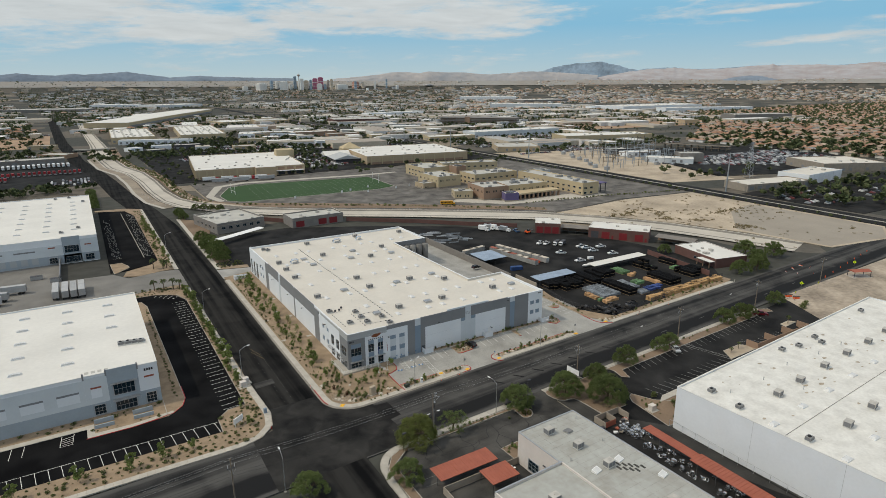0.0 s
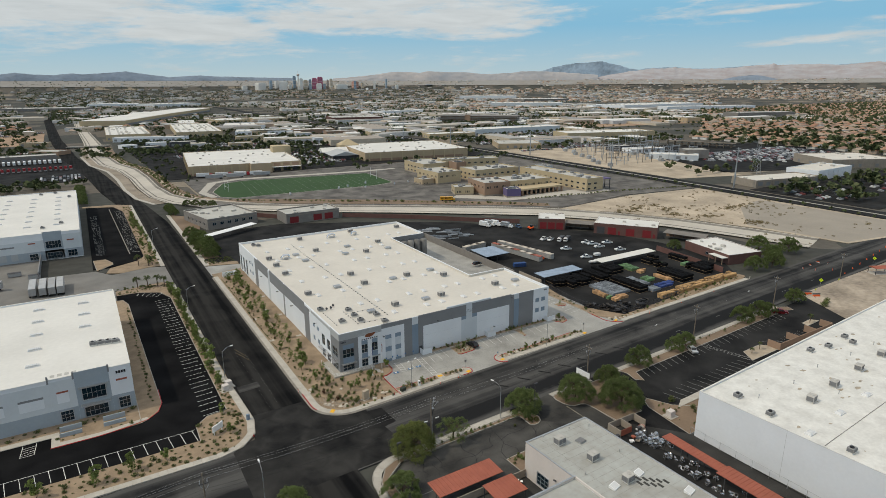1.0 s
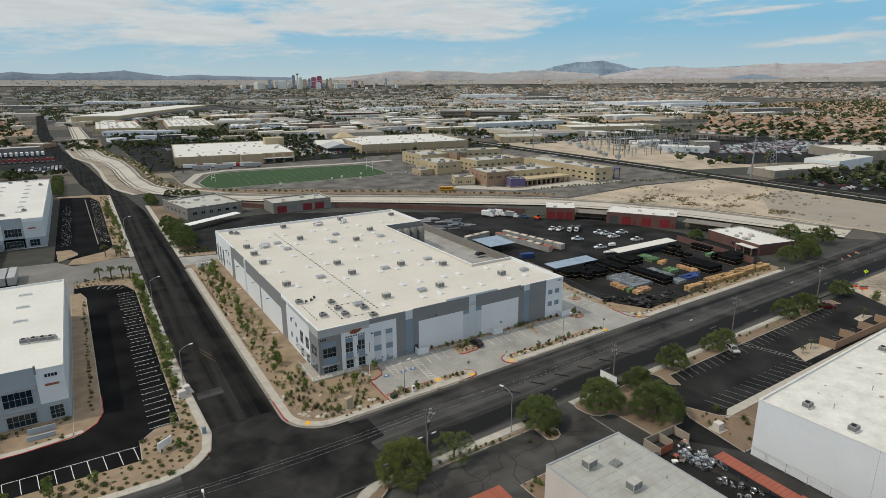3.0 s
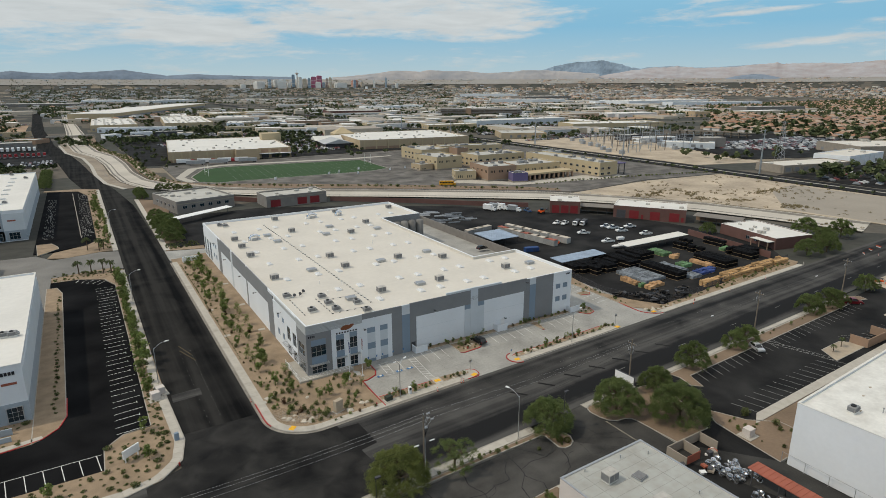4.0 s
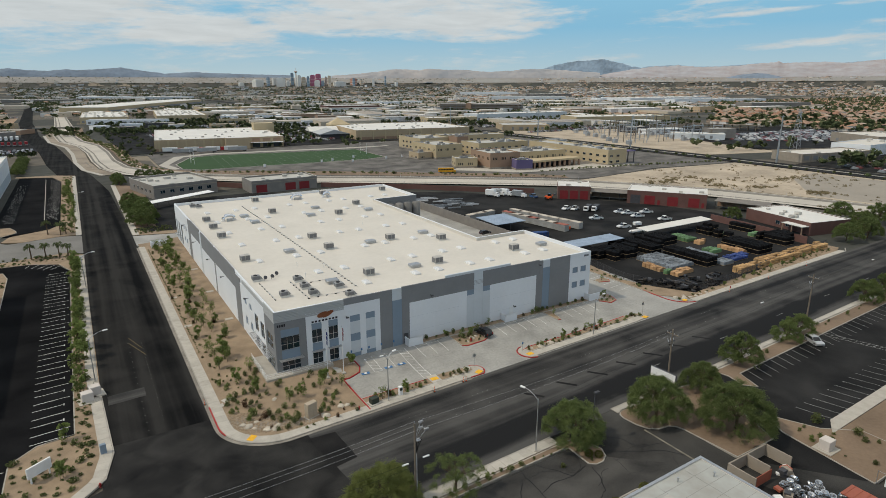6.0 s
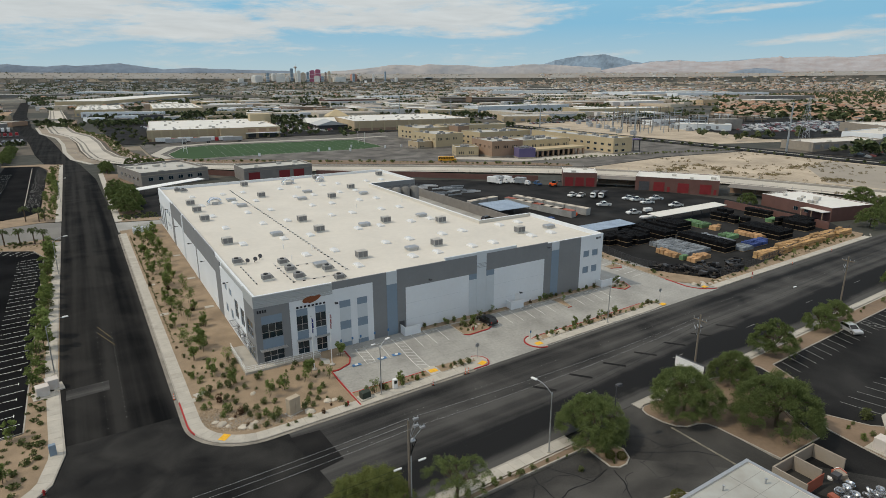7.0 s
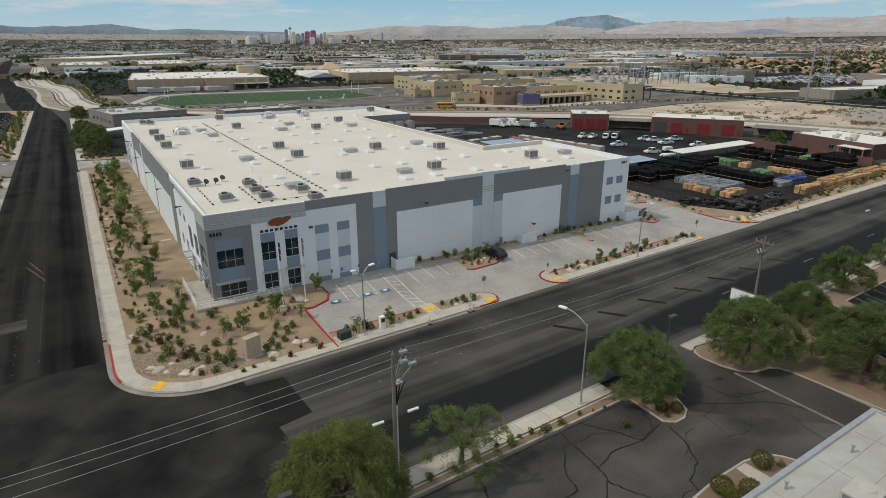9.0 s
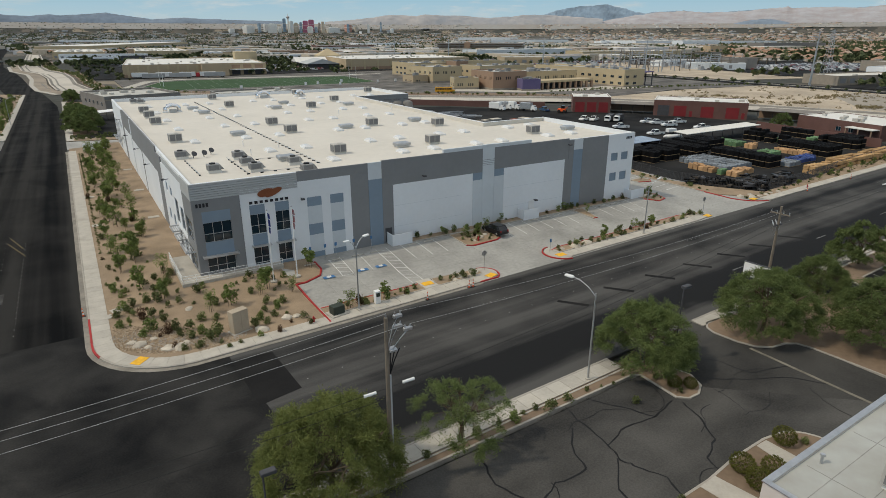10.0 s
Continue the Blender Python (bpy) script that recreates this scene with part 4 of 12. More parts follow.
island("curved gravel corner bed", [(-12.6, -80), (-9.3, -80), (-9.0, -50), (-4.2, -46.4), (-3.6, -44.2), (-8.2, -46.4), (-11.4, -51)], zf=flat, bed=DIRT)
island("gravel bed with barrel shrubs at the office door", [(17.4, -64.7), (36.9, -64.2), (36.8, -61.0), (36.5, -59.5), (36.0, -58.6), (35.3, -57.9), (34.3, -57.5), (32.4, -57.2), (28.3, -57.3), (24.3, -57.8), (20.9, -57.9), (17.2, -58.2)], zf=flat, bed=DIRT)
plate("entrance_walk", "concrete walk to the office door", "sidewalk", [(24.0, -64.6), (26.4, -64.5), (25.1, -57.9), (23.2, -58.0)], 0.165, WALK)
plate("entrance_walk", "short concrete walk beside clipped shrubs", "sidewalk", [(30.2, -64.3), (32.6, -64.2), (32.3, -57.5), (31.0, -57.5)], 0.165, WALK)
plate("gutter", "worn concrete gutter between the cracked lot and the alley", "gutter", [(45.2, -60.5), (45.55, -60.5), (45.6, -47.9), (45.25, -47.9)], 0.055, OLD_GUTTER)
island("dirt bed under three mesquites beside the alley", [(51.4, -60.3), (60.6, -60.4), (66.6, -47.0), (66.4, -44.2), (65.4, -42.6), (63.2, -41.9), (56.0, -42.2), (48.4, -41.9), (46.6, -41.8), (45.5, -42.6), (45.1, -43.8), (45.4, -46.4), (46.1, -48.1), (47.4, -49.1), (49.4, -49.4), (50.4, -50.0), (50.8, -51.4)], zf=flat, bed=DIRT)
island("dirt bed with shrubs beside the white warehouse", [(62.0, -74.0), (75.0, -74.0), (75.0, -66.5), (70.0, -62.6), (67.0, -56.6), (65.2, -57.4), (63.6, -60.0)], zf=flat, bed=DIRT)
# lot of the white warehouse
plate("lot", "black asphalt parking lot with white stall lines", "parking lot", [(66, -66), (185, -62), (185, -36.8), (166, -38), (74, -42.5), (70.5, -41)], 0.036, ASPHALT_MID)
plate("lot_edge", "concrete walk along the white warehouse", "sidewalk", [(70.0, -64.5), (172, -60.8), (172, -58.6), (74, -62.2)], 0.15, WALK)
plate("planting_bed", "dirt bed along the foot of the white warehouse", "planting bed", [(70.0, -75.5), (175, -70), (175, -60.9), (70.0, -64.6)], 0.12, DIRT)
stripes("white stall lines of the black lot", [(79.4 + 2.8 * k, -43.0 + 0.125 * k, 77.9 + 2.8 * k, -48.4 + 0.125 * k) for k in range(29)] + [(74.8 + 2.8 * k, -62.3 + 0.1 * k, 73.3 + 2.8 * k, -56.9 + 0.1 * k) for k in range(15)] + [(133.0 + 2.8 * k, -58.6, 131.6 + 2.8 * k, -53.4) for k in range(9)]
        + [(109.0, -41.4, 113.4, -58.0), (110.6, -41.3, 115.0, -57.8)] + [(109.1 + 0.3 * k, -42.2 - 1.1 * k, 110.9 + 0.29 * k, -42.3 - 1.1 * k) for k in range(15)] + [(129, -51.2, 134, -56.4), (130.8, -50.9, 135.8, -56.0)], 0.11, 0.045, LINE_MID, flat)
island("gravel strip with mesquites between street and lot", [(73.0, -40.9), (164.5, -36.6), (168.5, -38.6), (167.5, -41.6), (164, -40.4), (76.5, -44.6), (74.6, -49.4), (72.6, -47.6), (73.6, -44.0)][::-1], zf=flat, bed=DIRT)
island("pale planter with small palms in the lot", [(113.5, -58.6), (131, -58.2), (126.5, -52.9), (117, -53.2)], zf=flat, bed=PALE_DIRT)
island("pale planter at the end of the stalls", [(156.0, -53.0), (164.5, -52.5), (163, -50.0), (157, -50.4)], zf=flat, bed=PALE_DIRT)
SE = [(72.6, -39.7), (165, -35.2)]
kerb("concrete street kerb along the south side", SE, width=0.2)
sidewalk("concrete sidewalk along the south side of the street", SE, 0.22, 1.8)
SM = [(45.5, -40.6), (61.5, -39.9)]
kerb("short concrete street kerb between drives", SM, width=0.2)
sidewalk("short concrete walk between drives", SM, 0.22, 1.6)
plate("soil_lot", "bare pale construction soil beside the street", "vacant lot", [(172, -62), (420, -50), (420, -26), (190, -33.5), (186, -36)], 0.05, paint("rough_brown_soil", (0.27, 0.22, 0.17), 0.95, 0.35, 0.06, 0.5, 0.08, hue=(0.36, 0.30, 0.235)))

# west block: lot of the blue-grey warehouse
plate("lot", "fresh black asphalt lot with hairpin stall lines", "parking lot", [(-160, -13.0), (-41.8, -13.0), (-33.0, -3.0), (-33.4, 100), (-38, 112), (-52, 116), (-52, 14), (-160, 8)], 0.03, ASPHALT_NEW)
bed_w = [(-160, -22.5), (-40, -22.6), (-34, -21.2), (-30.2, -17), (-28.8, -11), (-29.6, 118), (-34, 123), (-52, 119.5), (-52, 113.6), (-44.5, 113.4), (-36.2, 109), (-33.4, 100), (-33.1, -1.6), (-38.0, -2.2), (-41.4, -5.6), (-41.8, -12.9), (-160, -12.6)]
plate("planting_bed", "tan gravel beds with desert shrubs round the black lot", "planting bed", bed_w, 0.13, GRAVEL)
WK = [(-160, -23.6), (-39, -22.4), (-33.5, -20.8), (-29.6, -16.6), (-28.2, -10.0), (-29.4, 20), (-29.5, 118)]
kerb("concrete street kerb of the west block", WK, width=0.2)
sidewalk("pale concrete sidewalk of the west block", WK, -0.02, -1.7)
kerb("concrete lot kerb", [(-41.8, -13.2), (-41.6, -5.6), (-38.2, -2.0), (-33.2, -1.2), (-33.4, 100), (-36.2, 109), (-44.5, 113.5), (-52, 113.7)], width=0.18)
island("tan bed and shrubs along the warehouse flank", [(-53.3, 3.4), (-51.5, 4.4), (-48.8, 7.2), (-47.4, 11.5), (-48.6, 100), (-50.2, 106.8), (-53.3, 107)], zf=flat)
kerb("red kerb at the lot corner", [(-73.0, 2.4), (-62.3, 2.4), (-55.7, 3.2), (-51.5, 4.3), (-48.7, 7.2), (-47.3, 11.6), (-47.3, 20)], RED_KERB, -0.2, 0.17)
plate("planting_bed", "gravel bed with low walls at the entrance", "planting bed", [(-72.8, 2.6), (-62.3, 2.5), (-53.2, 3.5), (-53.2, 13.8), (-72.8, 13.8)], 0.12, GRAVEL)
plate("entrance_walk", "concrete entrance walk", "sidewalk", [(-160, 7.6), (-72.8, 7.6), (-72.8, 2.7), (-62.3, 2.5), (-51.2, 4.6), (-51.6, 5.8), (-62.0, 4.2), (-71, 4.4), (-71.2, 9.6), (-160, 9.6)], 0.15, WALK)
plate("planting_bed", "gravel strip under the warehouse front", "planting bed", [(-160, 9.6), (-72.8, 9.6), (-72.8, 13.8), (-160, 13.8)], 0.13, GRAVEL)
hair = []
for k in range(18):
    y = -0.9 + 5.72 * k
    hair += [(-33.7, y + 2.75, -39.2, y + 2.2), (-34.6, y, -39.2, y - 0.35), (-34.6, y - 0.45, -34.6, y + 0.45)]
hair += [(-42.2 - 2.76 * k, -12.4, -42.8 - 2.76 * k, -7.2) for k in range(40)] + [(-42, -7.1, -152, -7.1)]
hair += [(-78.5 - 2.76 * k, 7.2, -78.9 - 2.76 * k, 2.0) for k in range(3, 20)] + [(-75.8, 7.2, -76.2, 2.0), (-78.6, 7.2, -79, 2.0), (-76.1, 2.0, -78.9, 2.0)] + [(-75.9, 3.1 + k, -78.7, 2.7 + k) for k in range(4)]
hair += [(-35.0 - 2.2 * k, 108.0 + 1.1 * k, -38.5 - 1.6 * k, 104.0 + 1.4 * k) for k in range(5)]
stripes("white hairpin stall lines on black asphalt", hair, 0.13, 0.04, None, flat)
plate("drive", "grey concrete shared drive and dock court", "driveway", [(-160, 86), (-53, 86), (-52, 119.8), (-34, 123.4), (-29.4, 120.5), (-29.4, 147.5), (-36, 150), (-52, 146), (-58, 156), (-80, 158), (-80, 192), (-160, 192)], 0.025, CONC_DARK)
# lot of the far west warehouse
plate("lot", "black asphalt lot with white stalls and centre kerb", "parking lot", [(-59, 160), (-52, 160), (-40, 166), (-36.5, 172), (-36.8, 300), (-41, 320), (-58, 327)], 0.03, ASPHALT_NEW)
plate("planting_bed", "tan gravel bed with shrubs along the side street", "planting bed", [(-29.6, 150), (-29.6, 322), (-41, 330), (-60, 332), (-60, 327.5), (-41.4, 320.5), (-36.6, 300), (-36.2, 172), (-40, 165), (-52, 158), (-54, 150), (-48, 146.8), (-36, 150.3)], 0.12, GRAVEL)
WK2 = [(-29.5, 149), (-29.7, 320)]
kerb("concrete street kerb farther along", WK2, width=0.2)
sidewalk("pale concrete sidewalk farther along the side street", WK2, -0.02, -1.7, pieces=False)
kerb("concrete divider kerb in the lot", [(-42.0, 181), (-44.5, 312)], width=0.3)
stripes("white stalls of the far lot", [(-36.9, 184 + 2.75 * k, -41.6, 184.6 + 2.75 * k) for k in range(46)] + [(-56.6, 186 + 2.75 * k, -52.4, 186 + 2.75 * k) for k in range(40)], 0.13, 0.04, None, flat)
island("gravel bed beside the dock entrance", [(-57.5, 156.2), (-50.2, 164.6), (-50.4, 168), (-53, 176), (-58.5, 176)], zf=flat)

# north edge of the warehouse block and the equipment yard
plate("yard", "large dark asphalt equipment yard", "yard", [(99.6, -4), (113, -10.6), (190, -3), (206, 15), (206, 50), (196, 86), (170, 112), (140, 150), (95, 180), (44, 206), (0, 205), (-10, 190), (-12, 136), (0, 130), (60, 130), (100, 128)], 0.0, ASPHALT_MID)
plate("drive", "pale concrete drive behind the warehouse", "driveway", [(-13.4, 121), (-4, 122.5), (82, 122), (100, 122), (100, 134), (2, 133), (-13.4, 137)], 0.03, CONC)
plate("planting_bed", "gravel bed with boulders at the back drive", "planting bed", [(-12.6, 137.6), (1.7, 133.4), (2.0, 138.6), (-8, 141), (-13, 149)], 0.14, GRAVEL)
NK = [(-13.4, 270), (-13.4, 138)]
kerb("concrete kerb beside the side street", NK, width=-0.2)
sidewalk("pale sidewalk beside the side street", NK, -0.22, -2.2, pieces=False)
plate("planting_bed", "dirt bed under mesquite trees", "planting bed", [(-11.2, 150), (-4, 150), (-4, 205), (0, 225), (-4, 262), (-11.2, 270)], 0.12, DIRT)
YK = [(98.9, 28), (98.8, -6.8)] + arc(104.6, -9.2, 6.0, 190, 262, 6) + [(112, kerb_n(112) + 0.2), (150, kerb_n(150)), (188, kerb_n(188)), (192, -9)]
kerb("concrete kerb round the yard corner", YK, width=-0.2)
kerb("red kerb at the yard corner", [(98.85, -2), (98.75, -6.9)] + arc(104.6, -9.2, 6.03, 190, 262, 6), RED_KERB, -0.22, 0.166)
SY = [(104, kerb_n(104) + 0.15), (188, kerb_n(188))]
sidewalk("pale concrete sidewalk along the yard fence", SY, -0.22, -2.0)
plate("planting_bed", "tan gravel bed with boulders along the yard fence", "planting bed", [(104.5, -13.2), (186, -9.2), (190.5, -7.6), (190.5, -4.2), (113.2, -10.3), (109.4, -10.8), (103.6, -1.2), (101.0, 8), (103.4, 21), (105.4, 29.5), (99.2, 29.5), (99.1, -6.6)], 0.13, GRAVEL)

# flood channel: pale floor and sloping sides winding past the yard
CH = [(-48, 1500, 0.7), (-47, 1280, 0.75), (-38, 873, 0.95), (-37, 800, 1.05), (-37, 677, 0.95), (-30.5, 584, 1.0), (-17, 525, 0.88), (-12.3, 458, 0.78), (-11, 395, 0.74), (-7, 349, 0.82), (2, 320, 0.98), (25, 286, 1.1), (56, 255, 1.1), (92, 228, 1.1), (128, 204, 1.15), (166, 176, 1.2), (202, 148, 1.2), (230, 112, 1.2), (250, 78, 1.2), (264, 40, 1.2), (274, 6, 1.2)]
# darker concrete: painted shade on the sloping sides, dirt along the floor strip
CHANNEL_SHADE_DIRT = paint("shade_dark_and_dirty_channel", (0.20, 0.185, 0.16), 0.93, 0.3, 0.05, 0.8, 0.01)
g = Geo()
sections = ((-10.6, 0.42), (-9.6, 0.42), (-7.2, -0.12), (3.2, -0.14), (4.6, -0.14), (7.2, -0.12), (9.4, 0.42), (10.6, 0.42))
bands = (0, 1, 0, 1, 0, 1, 0)
rowsv = []
for i, (x, y, w) in enumerate(CH):
    a, b = CH[max(i - 1, 0)], CH[min(i + 1, len(CH) - 1)]
    d = Vector((b[0] - a[0], b[1] - a[1])).normalized()
    rowsv.append([(x + d.y * o * w, y - d.x * o * w, z) for o, z in sections])
for i in range(len(rowsv) - 1):
    for j in range(len(sections) - 1):
        g.add([rowsv[i][j], rowsv[i][j + 1], rowsv[i + 1][j + 1], rowsv[i + 1][j]], [(3, 2, 1, 0)], bands[j])
CH = [c[:2] for c in CH]
thing("flood_channel", "wide pale concrete flood channel curving past the yard", "channel", kind="structure", geo=g, mats=[CHANNEL, CHANNEL_SHADE_DIRT])
bank = thing("channel_bank", "tan dirt maintenance bank inside the bend of the channel", "bank", kind="structure", geo=ribbon(Geo(), CH[3:11], 9.0, 16.5, 0.1), mats=TRACK_DIRT)
thing("channel_walk", "pale concrete walk between road and channel bank", "sidewalk", kind="structure", geo=ribbon(Geo(), CH[4:11], 16.5, 19, 0.14), mats=WALK)
thing("channel_bank", "brown dirt bank with a maintenance track beside the channel", "bank", kind="structure", geo=ribbon(Geo(), CH[3:12], -20, -10.8, 0.06), mats=DIRT)
thing("channel_track", "pale packed dirt track along the channel bank", "track", kind="structure", geo=ribbon(Geo(), CH[4:12], -15.5, -12.5, 0.075), mats=PALE_DIRT)
for o in (-12.2, 12.2):
    f = thing("channel_fence", "thin grey chain-link fence along the channel", "fence", group="channel fences")
    pts = along([(x, y) for x, y in CH[8:]], 6.0)
    for k in range(0, len(pts) - 1):
        d = (pts[k + 1] - pts[k]).normalized()
        p = pts[k] + Vector((d.y, -d.x)) * o
        part("post", Geo().cyl((p.x, p.y, 0), (p.x, p.y, 1.8), 0.05, n=5), GALV, f)
br = thing("road_bridge", "concrete road bridge over the channel", "bridge")
part("deck", Geo().box(-70, 792, 1.0, -18, 806, 1.8), KERB, br)
for k in range(7):
    part("pier", Geo().box(-62 + k * 6, 792, -0.3, -61 + k * 6, 806, 1.0), KERB, br)
part("parapet", Geo().box(-70, 791.6, 1.8, -18, 792, 2.6), KERB, br)

# school field, lots and vacant land beyond the channel
plate("school_lot", "grey asphalt school lots", "parking lot", [(20, 292), (62, 262), (120, 226), (204, 166), (232, 150), (300, 160), (372, 150), (372, 420), (150, 430), (20, 420)], -0.05, FADED_LOT)
field = [(31, 345), (31.5, 320), (41, 309), (156, 304.5), (175, 312), (178, 374), (66, 391), (46, 383)]
plate("sports_field", "green turf football field with white lines", "sports field", field, 0.02, TURF)
stripes("white yard lines on the turf", [(56 + 5.6 * k, 309 - 0.3 * k, 62 + 5.6 * k, 386 - 0.8 * k) for k in range(20)] + [(50, 311, 168, 307), (58, 387, 172, 372)], 0.12, 0.05, LINE_MID, flat, "field_lines")
plate("running_path", "pale concrete path along the football field", "path", [(30, 322), (26, 346), (42, 389), (64, 399), (180, 383), (216, 386), (216, 391), (181, 391), (62, 407), (36, 394), (20, 347), (25, 318)], 0.06, WALK)
for gx, gy, ga in ((170.5, 341, 3), (42, 347, 3)):
    gp = thing("goal_post", "white football goal post on the turf", "goal post", "goal posts", at=(gx, gy, 0.02), turn=ga)
    part("crossbar", Geo().cyl((0, -5.6, 3.0), (0, 5.6, 3.0), 0.12, n=6), WHITE_TRIM, gp)
    for v in (-5.6, 5.6):
        part("upright", Geo().cyl((0, v, 0), (0, v, 9.0), 0.12, n=6), WHITE_TRIM, gp)
sh0 = None
for k, (bx_, by_) in enumerate(((80, 300.5), (122, 305), (132, 310), (152, 318), (171, 300), (142, 296), (186, 303), (216, 312))):
    if sh0 is None:
        sh0 = thing("sideline_board", "small white board beside the football field", "board", "sideline boards", at=(bx_, by_, -0.03), turn=20)
        part("panel", Geo().box(-0.9, -0.12, 0.3, 0.9, 0.12, 2.0), WHITE_TRIM, sh0)
        part("foot", Geo().box(-0.7, -0.4, 0, 0.7, 0.4, 0.3), GALV, sh0)
    else:
        copy_thing(sh0, pose(bx_, by_, -0.03, rz=20))
kerb("pale kerb round the field", field + field[:1], width=0.7, top=0.1)
plate("planting_bed", "dirt strip with shrubs between channel and school", "planting bed", [(30, 300), (66, 268), (124, 230), (205, 172), (222, 158), (226, 166), (208, 184), (130, 244), (74, 284), (40, 305)], 0.05, DIRT)
plate("vacant_lot", "pale sandy vacant lot with dry weeds", "vacant lot", [(222, 148), (246, 118), (268, 78), (282, 40), (290, -4), (340, -12), (371, 4), (372, 148), (300, 156)], 0.06, PALE_DIRT)
plate("vacant_lot", "greyer graded half of the vacant lot", "vacant lot", [(284, 50), (292, -2), (340, -10), (368, 4), (366, 92), (330, 84)], 0.075, paint("grey_graded_soil", (0.30, 0.265, 0.22), 0.95, 0.1, 0.05, 0.8))

# ---- the warehouse ----
PAD, H, DECK = 0.8, 13.4, 12.5
warehouse = thing("warehouse", "large white and grey tilt-up concrete warehouse with office corner", "warehouse")
T = 0.4
for label, b in (("grey concrete front wall", (0.2, 0.2, 80.3, T, 13.1)), ("white concrete side wall", (0.2, T, T, 121.4, 13.1)), ("white rear wall", (0.2, 121.4, 81.5, 121.8, 13.3)),
                 ("", (81.1, 92.9, 81.5, 121.4, 13.3)), ("grey court wall", (63.5, 92.5, 81.5, 92.9, 13.3)), ("grey court wall", (63.5, 26.5, 63.9, 92.5, 13.3)),
                 ("grey court wall", (63.5, 26.1, 80.5, 26.5, 13.3)), ("white end wall", (80.1, T, 80.5, 26.1, 13.3))):
    part("wall", Geo().box(b[0], b[1], 0, b[2], b[3], b[4]), GREY_PANEL if "grey" in label else WHITE_PANEL, warehouse, label)
part("roof", Geo().prism([(T, T), (80.1, T), (80.1, 26.1), (63.5, 26.1), (63.5, 92.9), (81.1, 92.9), (81.1, 121.4), (T, 121.4)], DECK - 0.3, DECK), ROOF, warehouse, "cream roof membrane")
part("flashing", Geo().box(63.45, 26.1, DECK, 63.498, 92.9, 13.27).box(63.5, 26.05, DECK, 80.1, 26.098, 13.27).box(63.5, 92.902, DECK, 81.1, 92.95, 13.27).box(0.402, 0.402, DECK, 80.09, 0.44, 13.3), ROOF, warehouse, "cream membrane turned up the parapets")
cope = Geo()
for b in ((0.15, 0.15, 80.5, 0.45, 13.42), (0.15, 0.45, 0.45, 121.85, 13.42), (0.45, 121.4, 81.55, 121.85, 13.36), (81.05, 92.5, 81.55, 121.4, 13.36), (63.45, 92.45, 81.05, 92.95, 13.36),
          (63.45, 26.55, 63.95, 92.45, 13.36), (63.45, 26.05, 80.5, 26.55, 13.36), (80.05, 0.45, 80.55, 26.05, 13.36)):
    cope.box(b[0], b[1], b[4] - 0.07, b[2], b[3], b[4])
part("coping", cope, WHITE_PANEL, warehouse, "white parapet coping")
part("parapet", Geo().box(37.3, 0.0, 13.66, 44.79, 0.4, 14.2).box(44.8, -0.02, 13.81, 47.2, 0.4, 14.24).box(47.21, 0.0, 13.66, 54.9, 0.4, 14.2), PALE_PANEL, warehouse, "pale raised parapet band")
for k in range(4):
    part("groove", Geo().box(44.82, -0.012, 10.9 + 0.28 * k, 47.18, -0.006, 10.96 + 0.28 * k), GREY_PANEL, warehouse)

# front, corner to far end: (from, to, low, high, paint, openings)
WIN_F = [(1.1, 4.6, 5.6, 8.2), (1.1, 4.6, 1.4, 3.5)]
WIN_E = [(7.1, 9.1, 5.7, 8.4), (10.5, 12.4, 5.7, 8.4), (7.1, 9.1, 1.3, 3.85), (10.5, 12.4, 1.3, 3.85)]
FRONT = [(0, 6.0, 0, 11.3, GREY_PANEL, WIN_F), (6.0, 21.6, 0, 12.1, WHITE_PANEL, WIN_E), (13.8, 24.4, 12.1, 13.5, GREY_PANEL, ()), (21.6, 24.4, 0, 12.1, GREY_PANEL, ()),
         (24.4, 26.6, 0, 11.0, BLUE_PANEL, ()), (24.4, 26.6, 11.0, 13.5, PALE_PANEL, ()), (26.6, 28.4, 0, 9.8, GREY_PANEL, ()), (26.6, 44.8, 9.8, 13.65, GREY_PANEL, ()),
         (28.4, 42.9, 0, 9.8, WHITE_PANEL, ()), (42.9, 44.8, 8.6, 9.8, BLUE_PANEL, ()), (42.9, 44.8, 0, 8.6, PALE_PANEL, ()), (44.8, 47.2, 0, 13.8, PALE_PANEL, ()), (47.2, 49.2, 8.8, 10.0, BLUE_PANEL, ()),
         (47.2, 49.2, 0, 8.8, PALE_PANEL, ()), (47.2, 63.6, 10.0, 13.65, GREY_PANEL, ()), (49.2, 62.8, 0, 10.0, WHITE_PANEL, ()), (62.8, 64.8, 0, 10.0, GREY_PANEL, ()), (63.6, 64.8, 10.0, 13.3, GREY_PANEL, ()),
         (64.8, 67.0, 0, 11.5, BLUE_PANEL, ()), (64.8, 67.0, 11.5, 13.3, PALE_PANEL, ()), (67.0, 73.5, 0, 13.4, GREY_PANEL, ()),
         (73.5, 80.5, 0, 13.4, WHITE_PANEL, [(74.5, 76.3, 8.4, 9.9), (77.2, 79.0, 8.4, 9.9), (74.5, 76.3, 4.5, 6.1), (77.2, 79.0, 4.5, 6.1)])]
for k, (u0, u1, z0, z1, mt, holes) in enumerate(FRONT):
    part("panel", holed("y-", 0.004 * (k % 2), u0 + 0.012, u1 - 0.012, z0 + 0.008, z1, holes), mt, warehouse)
for k in range(7):
    part("rib", Geo().box(0, -0.03, 11.32 + k * 0.3, 13.8, 0.2, 11.58 + k * 0.3), RIB_PANEL, warehouse)
